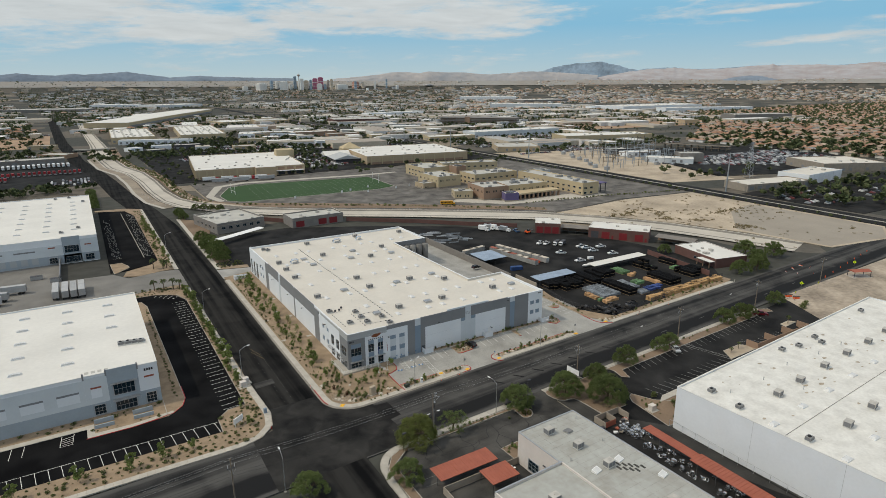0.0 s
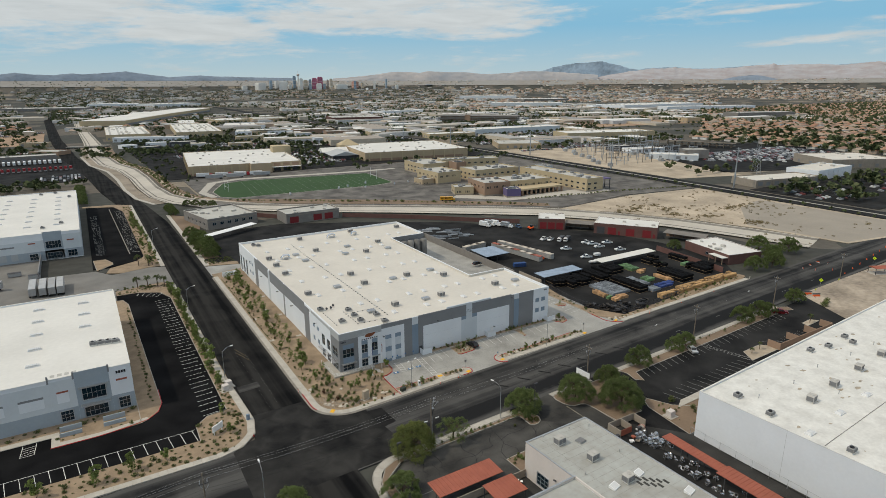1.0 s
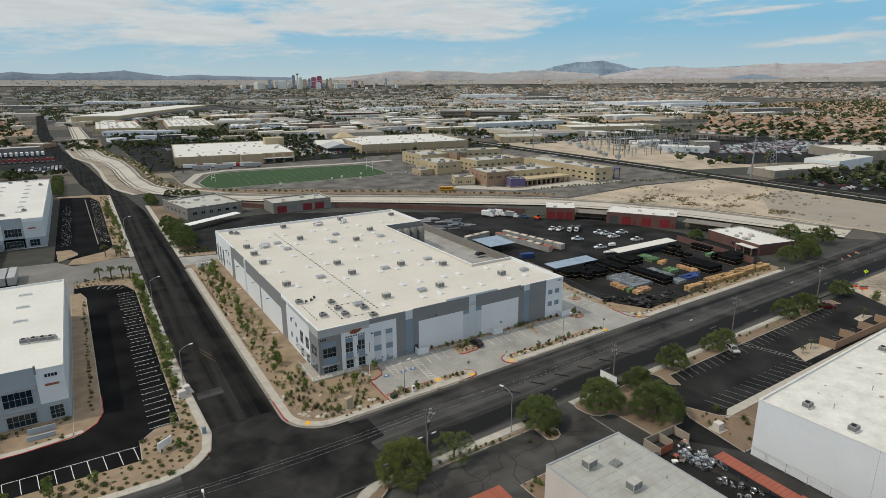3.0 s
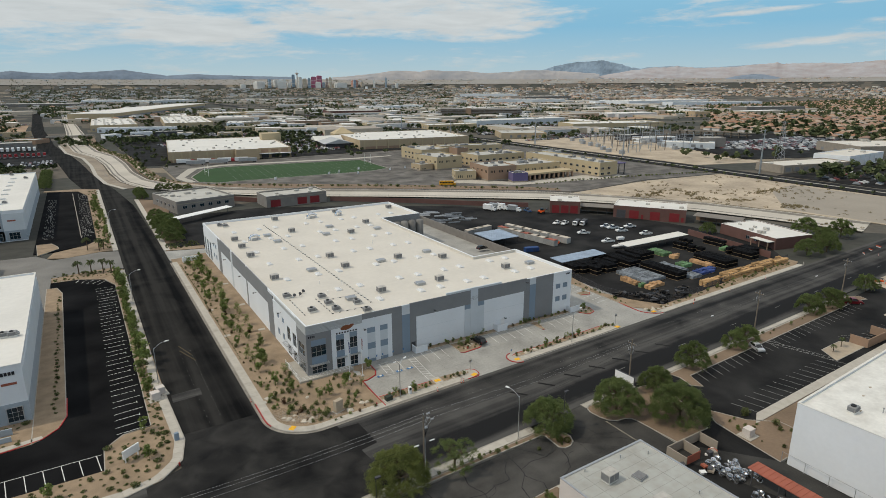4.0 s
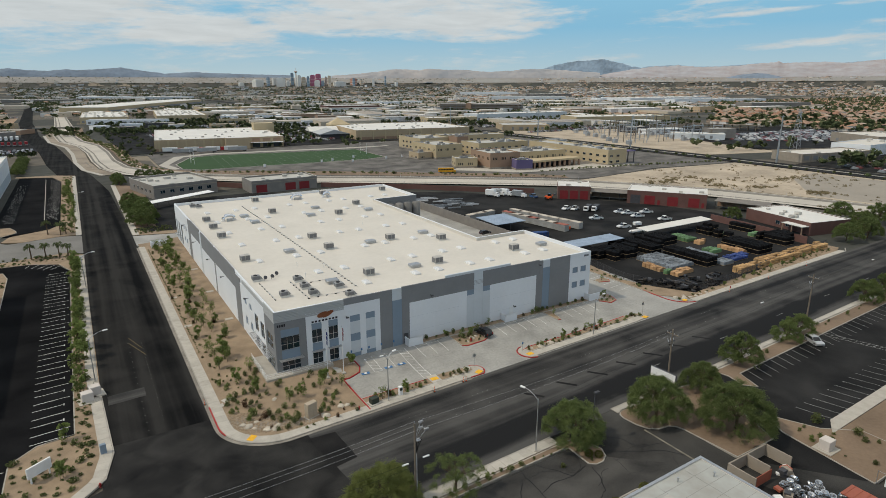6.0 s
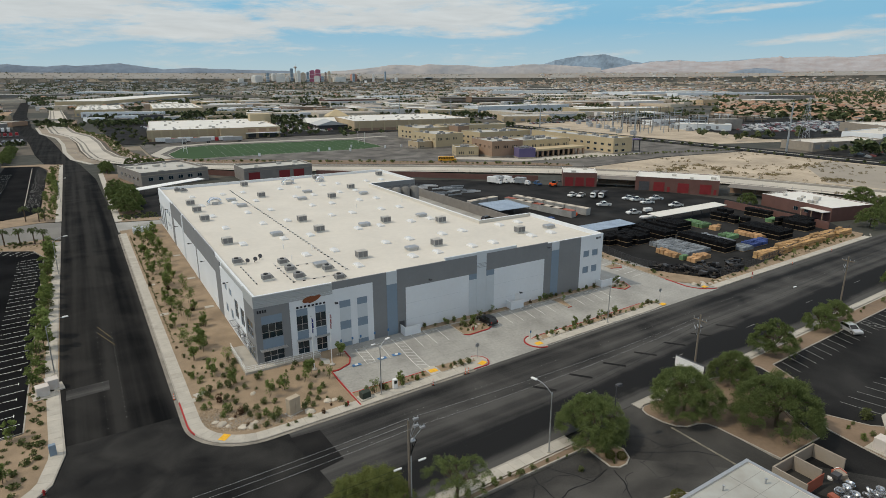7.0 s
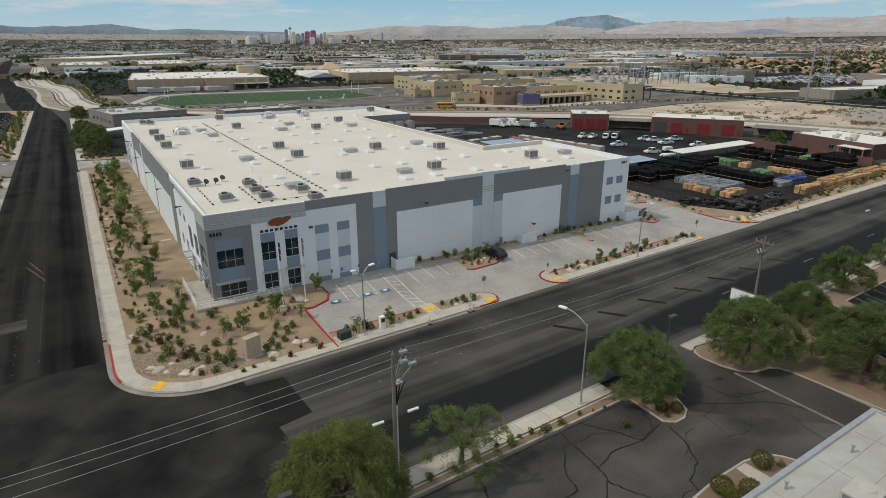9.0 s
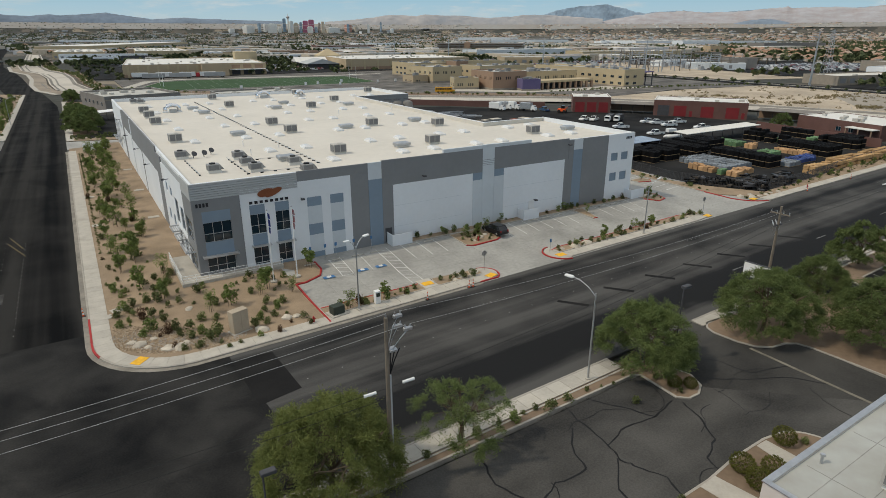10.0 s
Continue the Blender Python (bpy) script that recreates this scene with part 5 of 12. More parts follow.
for (u0, u1, z0, z1), nu in zip(WIN_F, (3, 3)):
    window(warehouse, "y-", 0, u0, u1, z0, z1, nu, 2, low=0.42)
for u0, u1, z0, z1 in WIN_E:
    window(warehouse, "y-", 0, u0, u1, z0, z1, 2, 2, low=0.42)
# spandrels and shades in blue-grey
for u0, u1, z0, z1 in ((1.1, 4.6, 8.22, 9.7), (1.1, 4.6, 3.52, 5.58), (7.1, 9.1, 8.42, 9.7), (10.5, 12.4, 8.42, 9.7), (7.1, 9.1, 3.87, 5.68), (10.5, 12.4, 3.87, 5.68), (7.1, 9.1, 0.82, 1.28), (10.5, 12.4, 0.82, 1.28),
                       (15.0, 17.1, 8.4, 9.7), (18.4, 20.4, 8.4, 9.7), (15.0, 17.1, 4.2, 5.8), (18.4, 20.4, 4.2, 5.8), (15.0, 17.1, 0.8, 1.6), (18.4, 20.4, 0.8, 1.6)):
    part("panel", slab_on("y-", 0, u0, u1, z0, z1, -0.012, 0.05), BLUE_PANEL, warehouse, "blue-grey inset panel")
for u0, u1 in ((15.0, 17.1), (18.4, 20.4)):
    for z0, z1 in ((5.82, 8.38), (1.62, 4.18)):
        part("panel", slab_on("y-", 0, u0, u1, z0, z1, -0.01, 0.05), PALE_PANEL, warehouse)
for u0, u1, z0, z1 in ((74.5, 76.3, 8.4, 9.9), (77.2, 79.0, 8.4, 9.9), (74.5, 76.3, 4.5, 6.1), (77.2, 79.0, 4.5, 6.1)):
    window(warehouse, "y-", 0, u0, u1, z0, z1, 1, 1, pane=BLUE_PANEL)
awning(warehouse, "y-", 0, 0.5, 5.0, 3.75, 1.1)
awning(warehouse, "y-", 0, 6.9, 9.4, 4.05, 0.9)
awning(warehouse, "y-", 0, 10.2, 12.8, 4.05, 0.9)
# horizontal score lines on the big white panels, as thin raised joints
for u0, u1 in ((28.5, 40.8), (49.3, 62.7)):
    for z in (3.2, 6.5):
        part("reveal_strip", slab_on("y-", 0, u0, u1, z, z + 0.04, -0.008, 0.01), PALE_PANEL, warehouse)
# emblem: two copper leaf shapes, and lettering bars under it
em = Geo()
for cx, cz, rx, rz, ang in ((9.45, 11.2, 1.15, 0.52, 10), (10.45, 11.15, 1.25, 0.42, 22)):
    ca, sa = math.cos(radians(ang)), math.sin(radians(ang))
    ring = [(cx + rx * math.cos(a) * ca - rz * math.sin(a) * sa, cz + rx * math.cos(a) * sa + rz * math.sin(a) * ca) for a in [2 * math.pi * k / 20 for k in range(20)]]
    em.add([(x, -0.12 - 0.01 * (cx > 10), z) for x, z in ring] + [(x, 0.0, z) for x, z in ring], [tuple(range(20))] + [(i, 20 + i, 20 + (i + 1) % 20, (i + 1) % 20) for i in range(20)])
part("emblem", em, COPPER, warehouse, "copper-brown rounded emblem")
for k in range(8):
    part("letter_bar", Geo().box(7.15 + k * 0.69, -0.07, 9.87, 7.55 + k * 0.69, 0.0, 10.22), LETTER, warehouse)
for k in range(4):
    part("number_bar", Geo().box(0.5 + k * 0.42, -0.05, 10.35, 0.78 + k * 0.42, 0.0, 10.85), LETTER, warehouse)
    part("number_bar", Geo().box(78.2 + k * 0.38, -0.05, 12.3, 78.45 + k * 0.38, 0.0, 12.75), LETTER, warehouse)

# long west side
WW = [(1.6, 5.6, 5.2, 8.2), (7.6, 10.2, 5.0, 8.4), (12.1, 14.6, 5.0, 8.6), (1.6, 5.6, 1.2, 3.9), (7.6, 10.2, 1.2, 3.9), (12.1, 14.6, 1.2, 3.9), (16.8, 18.6, 8.0, 9.4), (21.0, 22.8, 8.0, 9.4), (16.8, 18.6, 3.4, 5.2), (21.0, 22.8, 3.4, 5.2)]
WEST = [(0, 6.8, 0, 11.3, GREY_PANEL, WW), (6.8, 24.0, 0, 12.2, WHITE_PANEL, WW), (6.8, 24.0, 12.2, 13.0, RIB_PANEL, ()), (24.0, 26.0, 0, 11.8, WHITE_PANEL, ()), (26.0, 31.0, 0, 12.6, GREY_PANEL, ()), (31.0, 53.0, 9.2, 13.6, GREY_PANEL, ()), (31.0, 53.0, 0, 9.2, WHITE_PANEL, ()),
        (53.0, 54.6, 0, 13.2, GREY_PANEL, ()), (54.6, 72.0, 9.0, 13.6, GREY_PANEL, ()), (54.6, 72.0, 0, 9.0, WHITE_PANEL, ()), (72.0, 74.5, 0, 13.0, PALE_PANEL, ()), (74.5, 90.0, 9.4, 13.6, GREY_PANEL, ()), (74.5, 90.0, 0, 9.4, WHITE_PANEL, ()),
        (90.0, 94.5, 0, 13.1, GREY_PANEL, ()), (94.5, 121.8, 0, 13.3, WHITE_PANEL, [(98, 100, 8, 9.6), (102, 104, 8, 9.6), (98, 100, 4, 5.6), (102, 104, 4, 5.6), (108, 110.5, 1.2, 8.4), (113, 115.5, 1.2, 8.4), (118, 120.5, 1.2, 8.4)])]
for k, (u0, u1, z0, z1, mt, holes) in enumerate(WEST):
    part("panel", holed("x-", 0.004 * (k % 2), u0 + 0.012, u1 - 0.012, z0 + 0.008, z1, [h for h in holes if u0 <= h[0] and h[1] <= u1]), mt, warehouse)
    for h in holes:
        if u0 <= h[0] and h[1] <= u1:
            small = h[1] - h[0] < 2.1
            window(warehouse, "x-", 0, h[0], h[1], h[2], h[3], 1 if small else 2, 1 if small else 2, pane=BLUE_PANEL if small else GLASS)
for k in range(7):
    part("rib", Geo().box(-0.03, 0, 11.32 + k * 0.3, 0.2, 6.8, 11.58 + k * 0.3), RIB_PANEL, warehouse)
for u0, u1 in ((1.2, 5.9), (7.3, 10.6), (11.8, 15.0), (107.6, 111), (112.6, 116)):
    awning(warehouse, "x-", 0, u0, u1, 4.1, 1.3)
for y, z in ((18.8, 10.4), (43, 8.4), (60, 8.6), (82, 8.4), (100, 10)):
    g = Geo().box(-0.75, y - 0.06, z, 0, y + 0.06, z + 0.1).box(-1.0, y - 0.22, z - 0.06, -0.6, y + 0.22, z + 0.16)
    part("wall_lamp", g, STEEL_DARK, warehouse, "dark wall-pack lamp")
for x, z in ((14.2, 9.7), (33.5, 10.6), (63.3, 12.6), (56.0, 3.6)):
    part("wall_lamp", Geo().box(x - 0.06, -0.6, z, x + 0.06, 0, z + 0.1).box(x - 0.25, -0.9, z - 0.06, x + 0.25, -0.5, z + 0.14), STEEL_DARK, warehouse, "dark wall-pack lamp")
for y in (33, 56, 79, 97):
    part("door", Geo().box(-0.06, y, 0.8, 0.1, y + 1.1, 3.0), WHITE_TRIM, warehouse, "white steel exit door")
part("door", Geo().box(54.9, -0.05, 1.3, 56.1, 0.1, 3.5), WHITE_TRIM, warehouse, "white steel exit door")
part("door", Geo().box(26.9, -0.05, 1.0, 28.0, 0.1, 3.2), STEEL_DARK, warehouse, "dark steel exit door")
# scuppers and downpipes inside the court
for y in (30, 45, 60, 75, 88):
    part("downpipe", Geo().cyl((64.05, y, 0.6), (64.05, y, 12.6), 0.09, n=6), WHITE_TRIM, warehouse)
for k in range(10):
    part("dock_door", Geo().box(63.85, 30.5 + k * 6.0, 1.9, 64.0, 33.5 + k * 6.0, 4.9), RIB_PANEL, warehouse, "ribbed dock door")

# entrance stoop with ramp rails
stoop = thing("entrance_stoop", "white concrete entrance stoop with pipe railings", "stoop")
part("platform", Geo().prism([(-2.6, -1.9), (0.0, -1.9), (10.4, -1.9), (10.4, -0.02), (-0.02, -0.02), (-0.02, 9.2), (-2.6, 9.2)], 0.2, 1.25), WALK, stoop, "pale concrete platform")
rail = Geo()
for zz in (1.55, 1.9, 2.25):
    rail.cyl((-2.5, 9.1, zz), (-2.5, -1.8, zz), 0.03, n=5).cyl((-2.5, -1.8, zz), (10.3, -1.8, zz), 0.03, n=5)
for k in range(8):
    rail.cyl((-2.5, -1.8 + k * 1.55, 1.2), (-2.5, -1.8 + k * 1.55, 2.27), 0.03, n=5)
for k in range(9):
    rail.cyl((-2.5 + k * 1.6, -1.8, 1.2), (-2.5 + k * 1.6, -1.8, 2.27), 0.03, n=5)
part("railing", rail, WHITE_TRIM, stoop, "white pipe railing")
# small stair blocks at the exit doors
for x0, w, nm in ((27.1, 3.4, 0), (52.4, 3.4, 0), (79.0, 3.6, 0)):
    s = thing("exit_stair", "white concrete exit stair with solid side walls", "stair", group="exit stairs")
    g = Geo().box(x0, -1.9, 0.3, x0 + w, -1.75, 2.55).box(x0, -1.75, 0.3, x0 + 0.15, -0.01, 2.55)
    part("side_wall", g, WHITE_PANEL, s)
    part("landing", Geo().box(x0 + 0.15, -1.75, 0.3, x0 + w * 0.5, -0.01, 1.35), WALK, s)
    for k in range(4):
        part("step", Geo().box(x0 + w * 0.5 + k * 0.4, -1.75, 0.3, x0 + w * 0.5 + (k + 1) * 0.4, -0.01, 1.2 - k * 0.16), WALK, s)

# ---- things on the warehouse roof ----
def air_unit():
    u = thing("air_unit", "boxy beige rooftop air-conditioning unit with dark coil grilles", "air conditioner", group="roof air units")
    part("curb", Geo().box(-0.95, -0.75, 0, 0.95, 0.75, 0.3), ROOF_W, u, "white roof curb")
    part("cabinet", Geo().bevel_box(-1.1, -0.85, 0.3, 1.1, 0.85, 1.65, 0.04), UNIT, u)
    for x in (-0.98, 0.06):
        part("grille", Geo().box(x, -0.875, 0.42, x + 0.92, -0.845, 1.52), GRILLE, u, "dark coil grille")
    part("grille", Geo().box(-1.125, -0.7, 0.42, -1.095, 0.7, 1.5), GRILLE, u)
    part("fan_hood", Geo().cyl((0.3, 0, 1.65), (0.3, 0, 1.72), 0.5, 0.46, n=12), UNIT, u)
    return u


def flat_unit():
    u = thing("roof_vent_unit", "low flat metal rooftop ventilator on a curb", "roof vent", group="roof ventilators")
    part("curb", Geo().box(-1.1, -0.75, 0, 1.1, 0.75, 0.35), ROOF_W, u)
    part("hood", Geo().bevel_box(-1.35, -0.95, 0.35, 1.35, 0.95, 0.85, 0.12), GALV, u, "galvanised hood")
    return u


def condenser():
    u = thing("condenser", "grey metal roof condenser with sloped hoods", "air conditioner", group="roof condensers")
    part("curb", Geo().box(-0.9, -0.6, 0, 0.9, 0.6, 0.4), ROOF_W, u)
    part("cabinet", Geo().bevel_box(-0.95, -0.65, 0.4, 0.75, 0.65, 1.25, 0.05), UNIT_GREY, u, "grey cabinet")
    part("coil", Geo().box(-0.8, -0.665, 0.5, 0.55, -0.645, 1.12).box(-0.975, -0.5, 0.5, -0.955, 0.5, 1.12), GRILLE, u, "dark coil grille")
    part("hood", Geo().add([(0.75, -0.6, 0.5), (1.25, -0.6, 0.5), (0.75, -0.6, 1.2), (0.75, 0.6, 0.5), (1.25, 0.6, 0.5), (0.75, 0.6, 1.2)], [(0, 1, 2), (5, 4, 3), (1, 4, 5, 2), (0, 3, 4, 1), (0, 2, 5, 3)]), UNIT_GREY, u)
    part("fan", Geo().cyl((-0.2, 0, 1.25), (-0.2, 0, 1.4), 0.42, n=12), BLACK, u, "black fan ring")
    return u


def skylight():
    s = thing("skylight", "white framed acrylic roof skylight", "skylight", group="roof skylights")
    part("curb", Geo().box(-0.75, -1.2, 0, 0.75, 1.2, 0.3), WHITE_TRIM, s)
    d = Geo().add([(-0.72, -1.17, 0.3), (0.72, -1.17, 0.3), (0.72, 1.17, 0.3), (-0.72, 1.17, 0.3), (-0.35, -0.75, 0.55), (0.35, -0.75, 0.55), (0.35, 0.75, 0.55), (-0.35, 0.75, 0.55)],
                  [(0, 1, 5, 4), (1, 2, 6, 5), (2, 3, 7, 6), (3, 0, 4, 7), (4, 5, 6, 7)])
    part("dome", d, LENS, s, "translucent dome")
    return s


def scatter(maker, spots, z, turns=(0,)):
    """The first one where it stands, the others as copies."""
    first = maker()
    for k, (x, y) in enumerate(spots):
        m = pose(x, y, z, 0, 0, turns[k % len(turns)])
        if k == 0:
            first.matrix_basis = m
        else:
            copy_thing(first, m)
    return first


scatter(air_unit, [(26.4, 114.5), (26.1, 91.5), (5.0, 89.8), (4.9, 78.8), (4.7, 66.3), (4.6, 39.6), (26.0, 52.3), (26.0, 39.6), (76.5, 112.0), (44.3, 78.3), (55.8, 90.6), (43.9, 39.8), (55.9, 32.4), (43.6, 13.9), (25.7, 14.1), (66.4, 13.4), (52.8, 116.0)], DECK)
scatter(flat_unit, [(16.6, 90.3), (17.4, 80.0), (16.2, 41.7), (40.9, 91.4), (35.6, 80.8), (37.8, 39.5), (55.2, 41.3), (37.4, 14.0), (55.3, 79.1), (75.6, 13.4), (16.6, 13.2)], DECK)
scatter(condenser, [(5.2, 10.0), (10.4, 12.7), (10.5, 7.8), (16.7, 9.5), (16.6, 3.2), (3.0, 23.0), (10.6, 18.0), (6.8, 113.5), (5.2, 115.5)], DECK)
scatter(skylight, [(x, y) for x in (7.5, 16.7, 23.0, 35.2, 41.2, 50.0, 55.7, 66.8, 72.7) for y in (9.4, 22.0, 37.4, 55.0, 70.3, 86.0, 102.0) if not (x > 60 and 24 < y < 94) and not (x < 12 and y in (9.4, 22.0)) and not (x == 16.7 and y == 9.4)], DECK)
for x, y, w in ((11.2, 87.5, 3.2), (40.7, 111.2, 3.6), (52.0, 110.1, 2.4)):
    d = thing("roof_duct", "shiny curved metal duct on the roof", "duct", group="roof ducts", at=(x, y, DECK))
    part("elbow", Geo().tube([(-w / 2, 0, 0.2), (-w / 2, 0, 1.1), (-w / 3, 0, 1.55), (0, 0, 1.75), (w / 3, 0, 1.6), (w / 2, 0, 1.2), (w / 2, 0, 0.2)], 0.5, 10), SHINY, d, smooth=True)
    for sx in (-w / 2, w / 2):
        part("base", Geo().box(sx - 0.6, -0.6, 0, sx + 0.6, 0.6, 0.3), WHITE_TRIM, d)
    part("blower", Geo().bevel_box(-w / 2 + 0.8, -1.3, 0, w / 2 - 0.7, -0.55, 0.9, 0.05), GALV, d)
pipe_run = thing("roof_conduit", "thin roof conduit carried on small black blocks", "conduit", at=(20.1, 7.6, DECK))
part("pipe", Geo().cyl((0, 0, 0.17), (0.2, 101, 0.17), 0.03, n=5), GALV, pipe_run)
blk = mesh("block", Geo().box(-0.22, -0.1, 0, 0.22, 0.1, 0.14), BLACK)
for k in range(52):
    part("block", blk, None, pipe_run, at=(0.2 * k / 51, 1 + k * 1.95, 0))
for pts in ([(3.0, 9.0), (3.0, 21.5)], [(9.0, 6.5), (9.0, 19.5)], [(9.0, 6.3), (17.5, 6.3)], [(9.0, 15.8), (20.0, 15.8)]):
    (xa, ya), (xb, yb) = pts
    ln = math.hypot(xb - xa, yb - ya)
    c = thing("roof_conduit", "short gas line on black blocks between roof units", "conduit", group="roof gas lines", at=(xa, ya, DECK), turn=math.degrees(math.atan2(yb - ya, xb - xa)))
    part("pipe", Geo().cyl((0, 0, 0.17), (ln, 0, 0.17), 0.03, n=5), GALV, c)
    for k in range(int(ln / 1.9) + 1):
        part("block", blk, None, c, at=(k * 1.9, 0, 0))
for x, y in ((4.6, 22.3), (6.2, 22.6), (7.6, 24.2)):
    d = thing("roof_dish", "dark satellite dish or small fan on the roof", "dish", group="roof dishes", at=(x, y, DECK))
    part("stand", Geo().cyl((0, 0, 0), (0, 0, 0.6), 0.06, n=6), STEEL_DARK, d)
    part("bowl", Geo().cyl((0, 0, 0.55), (0.1, -0.35, 0.8), 0.2, 0.45, n=10), STEEL_DARK, d)
for x, y in ((45, 61), (14, 29), (13, 20), (60, 62), (19, 25)):
    thing("roof_pipe", "thin upright vent pipe on the roof", "vent pipe", group="roof vent pipes", at=(x, y, DECK), geo=Geo().cyl((0, 0, 0), (0, 0, 0.9), 0.07, n=6).cyl((0, 0, 0.9), (0, 0, 1.05), 0.13, n=6), mats=WHITE_TRIM)

# ---- neighbouring buildings ----
def shell(name, label, x0, y0, x1, y1, h, wall, roof, par=0.8, turn=0.0, category="building", base=0.0, group=""):
    """A flat-roofed building with four walls that rise past the roof deck; local origin at its near corner."""
    w, d = x1 - x0, y1 - y0
    ob = thing(name, label, category, group, at=(x0, y0, base), turn=turn)
    t = 0.3
    part("wall", Geo().box(0, 0, -0.4, w, t, h), wall, ob)
    part("wall", Geo().box(0, d - t, -0.4, w, d, h), wall, ob)
    part("wall", Geo().box(0, t, -0.4, t, d - t, h), wall, ob)
    part("wall", Geo().box(w - t, t, -0.4, w, d - t, h), wall, ob)
    part("roof", Geo().box(t, t, h - par - 0.3, w - t, d - t, h - par), roof, ob, "flat roof deck")
    cp = Geo().box(-0.06, -0.06, h, w + 0.06, t + 0.04, h + 0.06).box(-0.06, d - t - 0.04, h, w + 0.06, d + 0.06, h + 0.06)
    cp.box(-0.06, t + 0.04, h, t + 0.04, d - t - 0.04, h + 0.06).box(w - t - 0.04, t + 0.04, h, w + 0.06, d - t - 0.04, h + 0.06)
    part("coping", cp, roof, ob)
    return ob


def set_in(ob, plane, c, u0, u1, z0, z1, mat, label="", name="panel", d=0.06):
    return part(name, slab_on(plane, c, u0, u1, z0, z1, -d, 0.02), mat, ob, label)


def glazing(ob, plane, c, u0, u1, z0, z1, nu, nz, pane=None):
    """Glass set in a projecting metal surround."""
    sur = slab_on(plane, c, u0 - 0.12, u0, z0 - 0.12, z1 + 0.12, -0.18, 0.02).merge(slab_on(plane, c, u1, u1 + 0.12, z0 - 0.12, z1 + 0.12, -0.18, 0.02))
    sur.merge(slab_on(plane, c, u0, u1, z1, z1 + 0.12, -0.18, 0.02)).merge(slab_on(plane, c, u0, u1, z0 - 0.12, z0, -0.18, 0.02))
    part("surround", sur, ALU, ob)
    return window(ob, plane, c, u0, u1, z0, z1, nu, nz, recess=-0.05, pane=pane)


# west warehouse: front toward the street, local x from its far end
WA = (-153.0, 13.9)
tilt_a = shell("warehouse", "white and blue-grey warehouse with dark entrance glazing", -153, 13.9, -53.4, 83, 12.7, WHITE_PANEL, ROOF_W, 0.45, category="warehouse")
lx = lambda x: x - WA[0]
for u0, u1, z0, z1, mt in ((0, lx(-66.4), 0, 4.0, WEST_BAND), (0, lx(-72), 4.0, 11.6, WEST_PALE), (lx(-72), lx(-66.4), 4.0, 12.0, WEST_PALE), (lx(-66.4), lx(-58.6), 0, 13.4, WEST_BAND), (lx(-58.6), lx(-53.4), 0, 4.5, WEST_BAND)):
    set_in(tilt_a, "y-", 0, u0 + 0.01, u1 - 0.01, z0, z1, mt, d=0.08)
for k in range(8):
    u = lx(-78.7 - 8.3 * k)
    set_in(tilt_a, "y-", 0, u, u + 5.3, 5.5, 8.0, WHITE_PANEL, "white inset panel", d=0.12)
    set_in(tilt_a, "y-", 0, u, u + 5.3, 8.05, 8.6, GREY_PANEL, "dark clerestory strip", d=0.13)
glazing(tilt_a, "y-", -0.08, lx(-65.1), lx(-59.8), 5.2, 8.6, 5, 2)
glazing(tilt_a, "y-", -0.08, lx(-65.1), lx(-59.8), 0.4, 3.1, 5, 2)
glazing(tilt_a, "y-", -0.08, lx(-70.4), lx(-67.7), 0.6, 3.4, 3, 3)
glazing(tilt_a, "y-", -0.08, lx(-57.2), lx(-54.6), 0.6, 3.6, 3, 3)
for u in (lx(-70.6), lx(-57.2)):
    set_in(tilt_a, "y-", 0, u, u + 2.6, 5.8, 8.5, WHITE_PANEL, d=0.12)
    set_in(tilt_a, "y-", 0, u, u + 2.6, 8.55, 9.0, RUST_ROOF, "dark red accent strip", d=0.16)
awning(tilt_a, "y-", 0, lx(-65.8), lx(-59.0), 4.0, 1.6)
awning(tilt_a, "y-", 0, lx(-65.8), lx(-59.0), 8.9, 1.2)
for k in range(4):
    part("number_bar", Geo().box(lx(-57.0) + k * 0.62, -0.14, 10.6, lx(-56.55) + k * 0.62, -0.02, 11.3), LETTER, tilt_a)
    part("roof_mark", Geo().box(lx(-71.5) + k * 1.6, 2.2, 12.252, lx(-70.5) + k * 1.6, 3.8, 12.262), ROOF_G, tilt_a, "grey painted roof mark")
for u in (lx(-72), lx(-66.5), lx(-58.6)):
    part("fin", Geo().box(u - 0.2, -0.1, 11.6, u + 0.2, 0.6, 13.5), GREY_PANEL, tilt_a)
for u0, u1 in ((lx(-71.0), lx(-66.2)), (lx(-61.5), lx(-56.4))):
    w = thing("entrance_wall", "low blue-grey entrance planter wall", "wall", group="entrance walls")
    part("block", Geo().box(u0 + WA[0], 6.6, 0, u1 + WA[0], 6.9, 1.1), WEST_BAND, w)
    part("block", Geo().box(u0 + WA[0], 9.4, 0, u1 + WA[0], 9.7, 1.4), WEST_BAND, w)


def louvre_vent():
    s = thing("roof_vent", "white curved louvre vent on the roof", "roof vent", group="white roof vents")
    part("base", Geo().box(-1.6, -0.55, 0, 1.6, 0.55, 0.25), WHITE_TRIM, s)
    g = Geo()
    for k in range(7):
        g.box(-1.5 + k * 0.44, -0.5, 0.25, -1.14 + k * 0.44, 0.5, 0.62 - 0.03 * abs(k - 3))
    part("louvre", g, LENS, s)
    return s


